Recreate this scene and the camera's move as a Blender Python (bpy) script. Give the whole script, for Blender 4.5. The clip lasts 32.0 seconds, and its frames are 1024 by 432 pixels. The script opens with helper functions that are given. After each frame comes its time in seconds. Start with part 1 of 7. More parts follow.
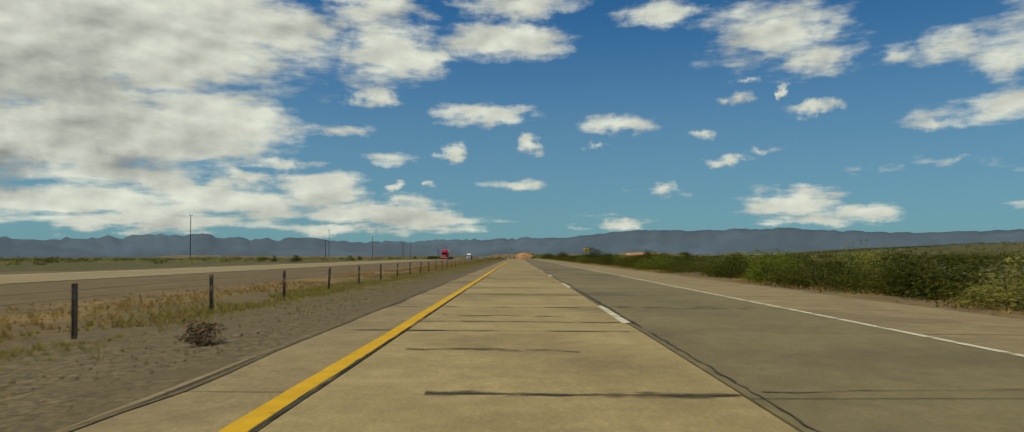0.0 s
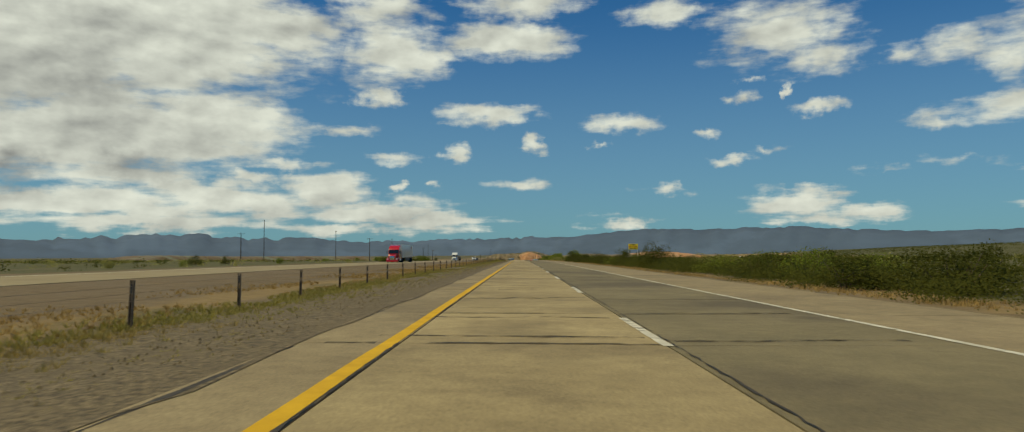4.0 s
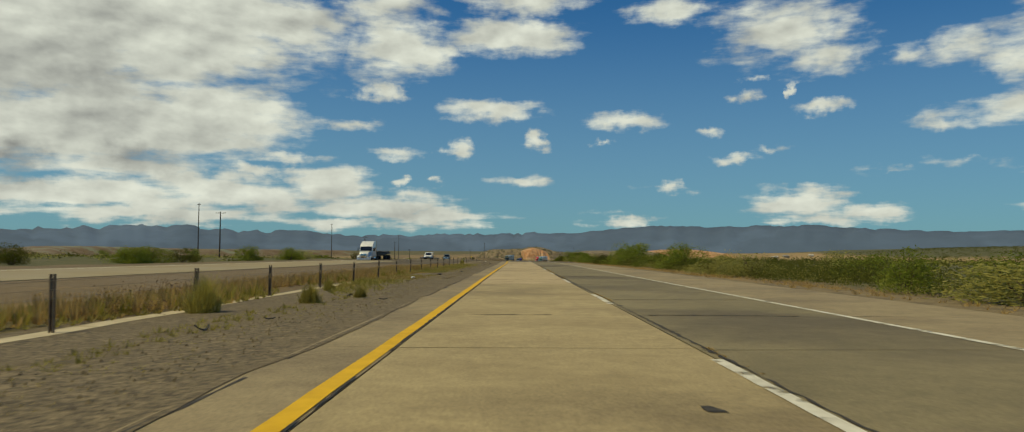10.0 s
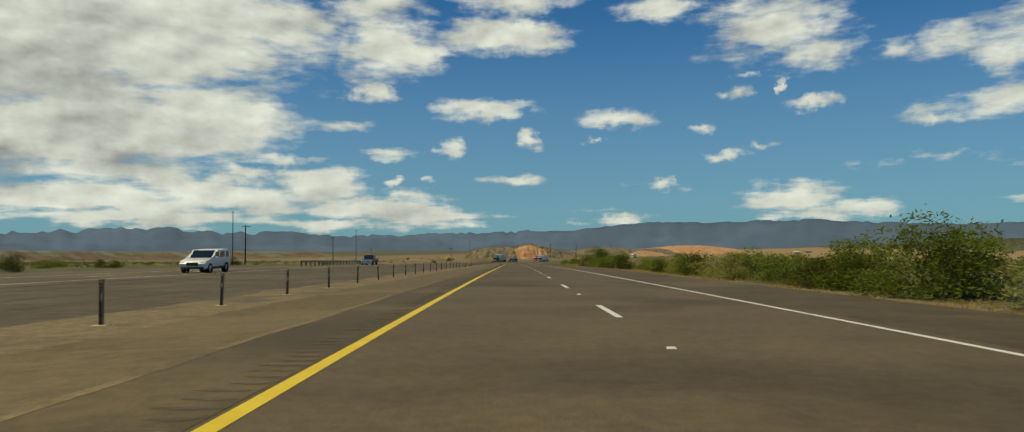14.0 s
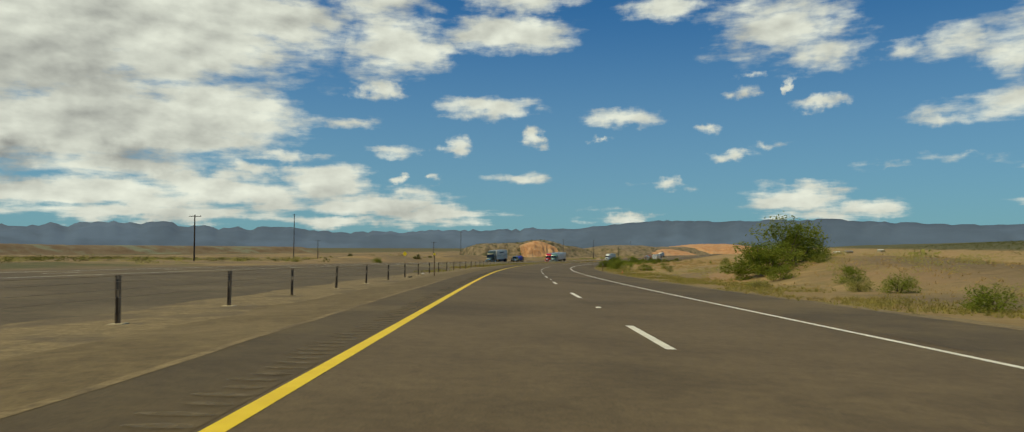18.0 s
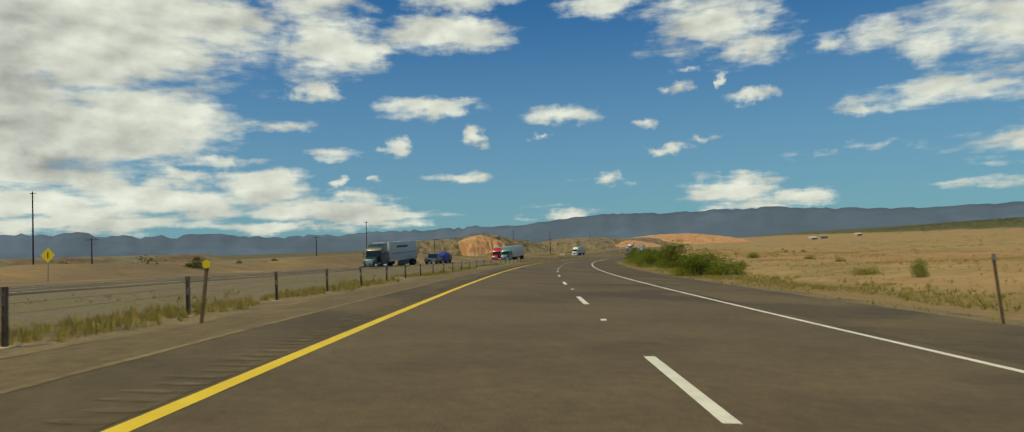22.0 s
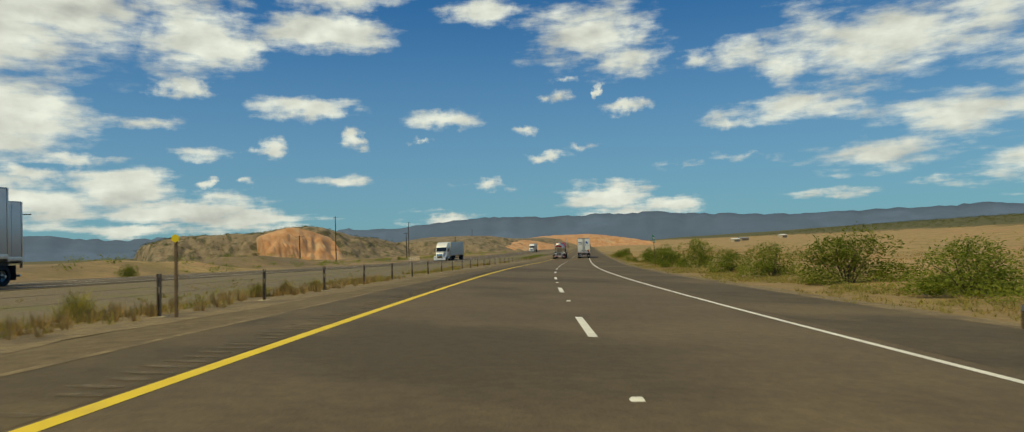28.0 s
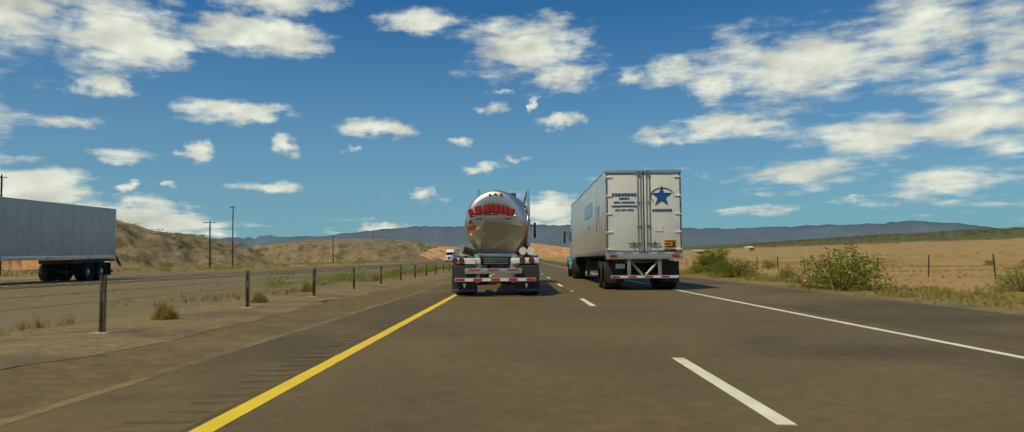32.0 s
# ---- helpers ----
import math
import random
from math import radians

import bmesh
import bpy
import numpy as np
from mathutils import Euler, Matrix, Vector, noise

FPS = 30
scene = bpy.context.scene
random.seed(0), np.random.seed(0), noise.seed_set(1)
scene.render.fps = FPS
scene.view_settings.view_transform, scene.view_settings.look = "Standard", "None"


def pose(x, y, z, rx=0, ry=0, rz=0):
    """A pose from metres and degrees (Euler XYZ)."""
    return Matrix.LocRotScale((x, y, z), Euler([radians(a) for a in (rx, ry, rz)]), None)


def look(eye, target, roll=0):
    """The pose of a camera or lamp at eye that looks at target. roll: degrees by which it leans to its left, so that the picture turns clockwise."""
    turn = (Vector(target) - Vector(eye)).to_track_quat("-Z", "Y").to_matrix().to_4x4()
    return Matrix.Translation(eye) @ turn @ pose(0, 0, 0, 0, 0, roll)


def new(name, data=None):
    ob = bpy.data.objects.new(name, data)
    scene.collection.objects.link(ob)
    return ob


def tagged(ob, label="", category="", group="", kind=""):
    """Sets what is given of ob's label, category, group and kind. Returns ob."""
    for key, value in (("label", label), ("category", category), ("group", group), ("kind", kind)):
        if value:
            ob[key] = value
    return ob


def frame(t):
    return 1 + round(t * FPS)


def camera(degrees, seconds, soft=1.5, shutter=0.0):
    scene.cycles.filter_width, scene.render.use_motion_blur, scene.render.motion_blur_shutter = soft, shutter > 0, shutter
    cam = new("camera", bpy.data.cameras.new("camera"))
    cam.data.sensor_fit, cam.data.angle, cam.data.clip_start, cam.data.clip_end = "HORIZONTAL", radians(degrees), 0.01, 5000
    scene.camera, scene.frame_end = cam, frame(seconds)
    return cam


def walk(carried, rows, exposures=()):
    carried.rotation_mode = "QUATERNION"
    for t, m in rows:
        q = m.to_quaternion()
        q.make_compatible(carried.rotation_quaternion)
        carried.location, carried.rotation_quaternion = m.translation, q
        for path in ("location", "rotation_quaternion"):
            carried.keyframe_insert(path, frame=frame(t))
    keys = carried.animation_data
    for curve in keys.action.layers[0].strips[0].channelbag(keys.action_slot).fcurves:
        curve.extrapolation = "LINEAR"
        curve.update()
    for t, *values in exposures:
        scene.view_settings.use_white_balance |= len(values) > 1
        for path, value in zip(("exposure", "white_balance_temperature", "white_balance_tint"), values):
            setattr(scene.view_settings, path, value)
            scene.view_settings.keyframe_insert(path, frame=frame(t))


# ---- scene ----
cam = camera(69.51, 32.0, soft=1.1, shutter=0.05)
walk(cam, [
    (0.0, pose(0.04, 0.00, 1.039, 92.90, 0.21, 0.80)),
    (0.5, pose(-0.04, 15.57, 1.006, 93.05, 0.37, 0.90)),
    (1.0, pose(-0.13, 31.15, 0.965, 93.23, 0.33, 0.98)),
    (1.5, pose(-0.25, 46.73, 0.916, 93.08, 0.29, 1.02)),
    (2.0, pose(-0.39, 62.32, 0.865, 92.81, 0.31, 1.15)),
    (2.5, pose(-0.54, 77.92, 0.816, 92.77, 0.30, 1.07)),
    (3.0, pose(-0.69, 93.52, 0.770, 92.70, 0.34, 1.23)),
    (3.5, pose(-0.83, 109.13, 0.726, 92.90, 0.39, 1.17)),
    (4.5, pose(-1.10, 140.37, 0.631, 92.86, 0.17, 1.11)),
    (5.5, pose(-1.35, 171.62, 0.529, 92.83, -0.05, 1.05)),
    (6.0, pose(-1.48, 187.26, 0.475, 92.78, -0.06, 1.06)),
    (6.5, pose(-1.61, 202.90, 0.412, 92.80, 0.01, 1.05)),
    (7.0, pose(-1.77, 218.56, 0.336, 92.99, 0.05, 1.08)),
    (7.5, pose(-1.94, 234.21, 0.246, 92.79, -0.01, 1.09)),
    (8.0, pose(-2.15, 249.88, 0.149, 92.66, -0.06, 1.10)),
    (8.5, pose(-2.39, 265.54, 0.049, 92.90, -0.18, 1.23)),
    (9.0, pose(-2.64, 281.21, -0.053, 92.87, -0.24, 1.30)),
    (9.5, pose(-2.87, 296.88, -0.157, 92.83, -0.31, 1.32)),
    (10.0, pose(-3.11, 312.55, -0.265, 92.60, -0.41, 1.26)),
    (10.5, pose(-3.36, 328.23, -0.379, 92.66, -0.48, 1.12)),
    (11.0, pose(-3.59, 343.91, -0.496, 92.65, -0.51, 1.02)),
    (11.5, pose(-3.75, 359.60, -0.614, 92.94, -0.39, 1.07)),
    (12.0, pose(-3.88, 375.29, -0.727, 92.48, -0.33, 0.98)),
    (12.5, pose(-4.08, 390.98, -0.839, 92.82, -0.31, 0.93)),
    (13.0, pose(-4.36, 406.66, -0.953, 92.56, -0.24, 0.91)),
    (13.5, pose(-4.60, 422.36, -1.074, 93.01, -0.12, 0.89)),
    (14.0, pose(-4.70, 438.06, -1.217, 92.52, 0.35, 0.76)),
    (14.5, pose(-4.75, 453.76, -1.391, 92.68, 0.68, 0.95)),
    (15.5, pose(-5.04, 485.17, -1.808, 92.57, 0.31, 1.25)),
    (16.5, pose(-5.39, 516.59, -2.292, 92.47, -0.07, 1.56)),
    (17.0, pose(-5.65, 532.30, -2.551, 92.44, -0.08, 1.43)),
    (17.5, pose(-5.93, 548.03, -2.811, 92.26, -0.10, 1.27)),
    (18.0, pose(-6.17, 563.75, -3.073, 92.39, -0.15, 1.11)),
    (18.5, pose(-6.34, 579.49, -3.339, 92.31, 0.05, 1.02)),
    (19.0, pose(-6.48, 595.23, -3.608, 92.36, 0.71, 0.95)),
    (19.5, pose(-6.52, 610.98, -3.880, 92.26, 1.46, 0.39)),
    (20.0, pose(-6.36, 626.73, -4.156, 92.19, 1.90, -0.29)),
    (20.5, pose(-5.99, 642.48, -4.437, 92.15, 1.88, -0.84)),
    (21.0, pose(-5.38, 658.24, -4.722, 92.35, 1.80, -1.56)),
    (21.5, pose(-4.54, 673.99, -5.008, 92.20, 1.81, -2.36)),
    (22.0, pose(-3.51, 689.73, -5.295, 92.22, 1.93, -3.23)),
    (22.5, pose(-2.29, 705.48, -5.582, 92.00, 2.04, -4.03)),
    (23.0, pose(-0.86, 721.21, -5.870, 92.05, 2.15, -4.73)),
    (23.5, pose(0.76, 736.93, -6.158, 91.88, 2.14, -5.49)),
    (24.0, pose(2.59, 752.64, -6.441, 92.13, 2.04, -6.46)),
    (24.5, pose(4.68, 768.32, -6.713, 92.42, 1.98, -7.10)),
    (25.0, pose(6.99, 783.98, -6.975, 92.41, 1.87, -7.84)),
    (25.5, pose(9.55, 799.60, -7.239, 92.33, 1.78, -8.59)),
    (26.5, pose(15.54, 830.70, -7.793, 92.28, 1.84, -10.46)),
    (27.5, pose(22.36, 861.65, -8.362, 92.22, 1.89, -12.33)),
    (28.0, pose(25.97, 877.08, -8.632, 92.31, 1.80, -12.50)),
    (28.5, pose(29.77, 892.48, -8.883, 92.39, 1.75, -13.11)),
    (29.0, pose(33.75, 907.82, -9.118, 92.29, 1.82, -13.98)),
    (29.5, pose(37.94, 923.12, -9.348, 92.41, 1.88, -14.70)),
    (30.0, pose(42.31, 938.38, -9.574, 92.41, 1.88, -15.46)),
    (30.5, pose(46.76, 953.62, -9.799, 92.25, 1.89, -16.22)),
    (31.0, pose(51.35, 968.82, -10.026, 92.26, 1.78, -16.96)),
    (31.5, pose(56.18, 983.94, -10.229, 92.46, 1.40, -17.49)),
    (32.0, pose(61.12, 999.04, -10.382, 93.07, 0.86, -17.71)),
], exposures=[(0.0, -0.34, 8400, -4.0), (12.0, -0.33, 8400, -4.0), (15.0, -0.25, 8400, -4.0), (24.0, -0.19, 8400, -4.0), (32.0, -0.14, 8400, -4.0)])

# ---- world, sun, sky with its clouds ----
SUN_HIGH, SUN_SIDE = radians(60), radians(-115)
sun_way = Vector((math.sin(SUN_SIDE) * math.cos(SUN_HIGH), math.cos(SUN_SIDE) * math.cos(SUN_HIGH), math.sin(SUN_HIGH)))
sun = new("sun", bpy.data.lights.new("sun", "SUN"))
sun.data.energy, sun.data.angle, sun.data.color = 3.65, radians(0.6), (1.0, 0.88, 0.58)
sun.matrix_world = look(sun_way * 300, (0, 0, 0))

world = bpy.data.worlds.new("sky")
scene.world = world
world.use_nodes = True
wt = world.node_tree
wn, wl = wt.nodes, wt.links


def wnode(kind, operation=""):
    n = wn.new(kind)
    if operation:
        n.operation = operation
    return n


def wmath(op, a, b=None, c=None):
    n = wnode("ShaderNodeMath", operation=op)
    for i, v in enumerate((a, b, c)):
        if v is None:
            continue
        if isinstance(v, (int, float)):
            n.inputs[i].default_value = v
        else:
            wl.new(v, n.inputs[i])
    return n.outputs[0]


def wvec(op, a, b=None, scale=None):
    n = wnode("ShaderNodeVectorMath", operation=op)
    for i, v in enumerate((a, b)):
        if v is None:
            continue
        if isinstance(v, tuple):
            n.inputs[i].default_value = v
        else:
            wl.new(v, n.inputs[i])
    if scale is not None:
        n.inputs["Scale"].default_value = scale
    return n.outputs["Value"] if op == "LENGTH" else n.outputs["Vector"]


def wnoise(vector, scale, detail, rough=0.55):
    n = wnode("ShaderNodeTexNoise")
    wl.new(vector, n.inputs["Vector"])
    n.inputs["Scale"].default_value, n.inputs["Detail"].default_value, n.inputs["Roughness"].default_value = scale, detail, rough
    return n


def wsmooth(v, lo, hi, to_lo=0.0, to_hi=1.0):
    n = wn.new("ShaderNodeMapRange")
    n.interpolation_type = "SMOOTHSTEP"
    wl.new(v, n.inputs["Value"])
    for k, x in (("From Min", lo), ("From Max", hi), ("To Min", to_lo), ("To Max", to_hi)):
        n.inputs[k].default_value = x
    return n.outputs["Result"]


sky = wn.new("ShaderNodeTexSky")
sky.sky_type, sky.sun_disc, sky.sun_elevation, sky.sun_rotation = "NISHITA", False, SUN_HIGH, SUN_SIDE
sky.air_density, sky.dust_density, sky.ozone_density, sky.altitude = 1.0, 0.6, 3.0, 900.0
direction = wn.new("ShaderNodeTexCoord").outputs["Generated"]
split = wn.new("ShaderNodeSeparateXYZ")
wl.new(direction, split.inputs[0])
bearing = wmath("MULTIPLY", wmath("ARCTAN2", split.outputs[0], split.outputs[1]), 57.2958)
height = wmath("MULTIPLY", wmath("ARCSINE", split.outputs[2]), 57.2958)
join = wn.new("ShaderNodeCombineXYZ")
wl.new(bearing, join.inputs[0])
wl.new(height, join.inputs[1])
angles = join.outputs[0]
# the clouds' layer seen in perspective: its pattern flattens towards the horizon
deep_z = wmath("ADD", wmath("MAXIMUM", split.outputs[2], 0.0), 0.11)
over = wn.new("ShaderNodeCombineXYZ")
wl.new(wmath("DIVIDE", split.outputs[0], deep_z), over.inputs[0])
wl.new(wmath("DIVIDE", split.outputs[1], deep_z), over.inputs[1])
layer_at = over.outputs[0]
# the outlines are frayed by noise at two sizes
fray = wvec("SCALE", wvec("SUBTRACT", wnoise(angles, 0.30, 5, 0.55).outputs["Color"], (0.5, 0.5, 0.5)), scale=3.2)
fray = wvec("MULTIPLY", fray, (1.35, 0.55, 1.0))
fine = wvec("SCALE", wvec("SUBTRACT", wnoise(angles, 1.3, 5, 0.55).outputs["Color"], (0.5, 0.5, 0.5)), scale=1.1)
fine = wvec("MULTIPLY", fine, (1.45, 0.62, 1.0))
place = wvec("ADD", wvec("ADD", angles, fray), fine)
heap = {"cloud": None, "shade": None}


def lump(pile, a, e, w, h, k):
    off = wvec("MULTIPLY", wvec("SUBTRACT", place, (a, e, 0)), (1 / w, 1 / h, 0))
    v = wmath("MULTIPLY_ADD", wvec("LENGTH", off), -k, k)
    heap[pile] = v if heap[pile] is None else wmath("MAXIMUM", heap[pile], v)


def cloud(a, e, w, h, k):
    lump("cloud", a, e, w * 1.04, h * 1.04, k * (0.80 if a > 26 else 1.04 if a < -5 and e < 8 else 0.96))


def shade(a, e, w, h, k):
    lump("shade", a, e, w * 1.2, h * 1.2, k)


cloud(-33.8, 14.4, 12.2, 6.7, 1.50)
cloud(-25.9, 15.4, 13.8, 6.0, 1.50)
cloud(-31.4, 8.3, 12.6, 5.1, 1.50)
cloud(-24.1, 9.3, 8.7, 3.9, 1.30)
cloud(-18.4, 16.2, 8.3, 3.4, 1.25)
cloud(-12.1, 18.0, 6.0, 2.3, 1.00)
cloud(-32.0, 3.7, 12.4, 1.9, 1.15)
cloud(-22.7, 3.8, 10.2, 2.1, 1.20)
cloud(-15.4, 4.8, 4.4, 2.2, 1.20)
cloud(-11.5, 3.2, 7.5, 1.5, 1.10)
cloud(-7.1, 2.6, 6.1, 1.2, 1.00)
cloud(-13.0, 9.3, 3.0, 0.7, 0.75)
cloud(-10.6, 15.7, 6.1, 3.5, 1.15)
cloud(-8.1, 14.8, 3.6, 1.9, 1.00)
cloud(-11.2, 11.8, 2.1, 1.1, 0.95)
cloud(-1.5, 16.3, 7.2, 2.1, 1.15)
cloud(0.1, 18.8, 6.7, 1.9, 1.10)
cloud(-3.3, 11.0, 4.9, 1.1, 0.95)
cloud(-5.2, 7.7, 2.2, 1.1, 1.10)
cloud(0.4, 8.7, 1.3, 1.2, 1.10)
cloud(8.1, 9.9, 4.2, 1.1, 1.05)
cloud(13.7, 9.0, 1.7, 0.6, 0.90)
cloud(-0.7, 5.4, 3.0, 0.7, 0.80)
cloud(10.8, 4.8, 1.7, 0.6, 0.95)
cloud(19.9, 3.5, 4.3, 1.6, 1.15)
cloud(24.2, 2.8, 4.0, 1.1, 1.05)
cloud(22.1, 2.6, 6.1, 0.9, 1.00)
cloud(18.8, 15.6, 6.5, 3.4, 0.95)
cloud(21.5, 13.8, 3.8, 1.8, 0.90)
cloud(10.7, 18.0, 4.1, 1.6, 0.95)
cloud(15.7, 11.2, 2.0, 0.6, 0.95)
cloud(19.2, 11.6, 0.6, 0.7, 0.95)
cloud(21.6, 10.3, 2.4, 0.6, 0.85)
cloud(15.4, 7.1, 2.6, 0.5, 0.75)
cloud(18.0, 7.6, 1.8, 0.4, 0.60)
cloud(8.3, 2.4, 2.5, 0.5, 0.80)
cloud(5.7, 8.5, 1.0, 0.4, 0.80)
cloud(-9.3, 5.2, 1.1, 0.5, 0.80)
cloud(-10.1, 7.5, 2.8, 0.7, 0.60)
cloud(-6.8, 5.2, 0.9, 0.4, 0.70)
cloud(16.9, 12.4, 0.9, 0.4, 0.60)
cloud(30.3, 13.6, 3.1, 2.3, 0.72)
cloud(33.5, 11.5, 2.4, 3.4, 0.72)
cloud(29.2, 8.7, 3.2, 0.9, 0.85)
cloud(27.1, 13.5, 2.0, 1.0, 0.60)
cloud(31.0, 6.1, 3.2, 0.5, 0.60)
cloud(25.9, 5.6, 3.5, 0.5, 0.55)
cloud(35.1, 15.6, 5.4, 4.1, 0.78)
cloud(33.1, 9.4, 6.4, 1.6, 1.00)
cloud(40.5, 13.2, 7.8, 4.9, 0.85)
cloud(46.7, 13.7, 7.2, 5.0, 0.85)
cloud(50.3, 8.6, 6.7, 5.4, 0.85)
cloud(44.1, 7.9, 6.5, 3.1, 0.81)
cloud(40.2, 5.6, 7.7, 1.6, 0.85)
cloud(48.3, 4.0, 6.0, 1.7, 0.80)
cloud(52.6, 12.8, 3.9, 5.5, 0.81)
cloud(54.4, 6.9, 3.7, 6.4, 0.81)
cloud(42.3, 3.4, 4.8, 0.6, 0.60)
cloud(37.1, 3.1, 4.0, 0.6, 0.60)
cloud(20.8, 4.1, 3.0, 1.1, 1.00)
cloud(10.5, 4.6, 2.3, 0.7, 0.90)
cloud(6.5, 2.2, 3.0, 0.8, 0.80)
cloud(-27.0, 2.4, 13.0, 1.0, 0.95)
cloud(-13.0, 2.0, 9.0, 0.7, 0.85)
cloud(-18.0, 6.6, 4.5, 0.9, 0.85)
cloud(-20.5, 5.6, 3.0, 0.8, 0.80)
shade(-33.7, 11.5, 9.5, 3.7, 0.60)
shade(-28.2, 6.0, 3.5, 1.5, 0.90)
shade(-35.0, 5.4, 2.1, 1.7, 0.90)
shade(-22.9, 12.1, 5.9, 2.7, 0.40)
shade(-30.4, 15.3, 6.6, 2.5, 0.50)
shade(23.8, 2.6, 7.8, 0.6, 0.30)
streak = wvec("MULTIPLY", angles, (0.55, 1.35, 1.0))
texture = wnoise(layer_at, 1.9, 6, 0.52).outputs["Fac"]
crumbs = wnoise(wvec("MULTIPLY", angles, (0.5, 1.7, 1.0)), 0.9, 6, 0.55).outputs["Fac"]
thick = wmath("ADD", wmath("ADD", wmath("MULTIPLY_ADD", texture, 1.7, -0.88), wmath("MULTIPLY_ADD", crumbs, 0.85, -0.44)), heap["cloud"])
cover = wsmooth(thick, 0.09, 0.72)
# billows: brighter towards the sun, greyer behind and where the cloud is deep
billow_at = wvec("MULTIPLY", angles, (0.62, 1.1, 1.0))
billow = wnoise(billow_at, 0.42, 4, 0.5).outputs["Fac"]
behind = wnoise(wvec("ADD", billow_at, (-0.35, 0.62, 0.0)), 0.42, 4, 0.5).outputs["Fac"]
relief = wmath("SUBTRACT", billow, behind)
soft_grey = wnoise(streak, 0.16, 4, 0.5).outputs["Fac"]
deep = wmath("ADD", wmath("MULTIPLY", wsmooth(thick, 0.7, 2.0), 0.14), wmath("MULTIPLY", wsmooth(heap["shade"], 0.0, 0.7), 0.46))
dim = wmath("MULTIPLY_ADD", wmath("ADD", deep, wmath("MULTIPLY_ADD", soft_grey, 0.9, -0.45)), -0.72, 0.82)
dim = wmath("MULTIPLY_ADD", relief, 0.85, dim)
dim = wmath("MAXIMUM", wmath("MINIMUM", dim, 1.0), 0.24)
white = wn.new("ShaderNodeCombineXYZ")
wl.new(wmath("MULTIPLY", dim, 0.895), white.inputs[0])
wl.new(wmath("MULTIPLY", dim, 0.965), white.inputs[1])
wl.new(wmath("MULTIPLY_ADD", dim, 1.03, 0.050), white.inputs[2])
clear = wvec("MULTIPLY", sky.outputs["Color"], (0.0150, 0.0645, 0.119))
pale = wn.new("ShaderNodeMix")
pale.data_type = "RGBA"
wl.new(wsmooth(height, 22.0, -1.0, 0.0, 0.62), pale.inputs[0])
wl.new(clear, pale.inputs[6])
pale.inputs[7].default_value = (0.245, 0.405, 0.56, 1)
blue = pale.outputs[2]
mix = wn.new("ShaderNodeMix")
mix.data_type = "RGBA"
wl.new(cover, mix.inputs["Factor"])
wl.new(blue, mix.inputs[6])
wl.new(white.outputs[0], mix.inputs[7])
wl.new(mix.outputs[2], wn["Background"].inputs["Color"])
wn["Background"].inputs["Strength"].default_value = 1.0

# ---- materials ----


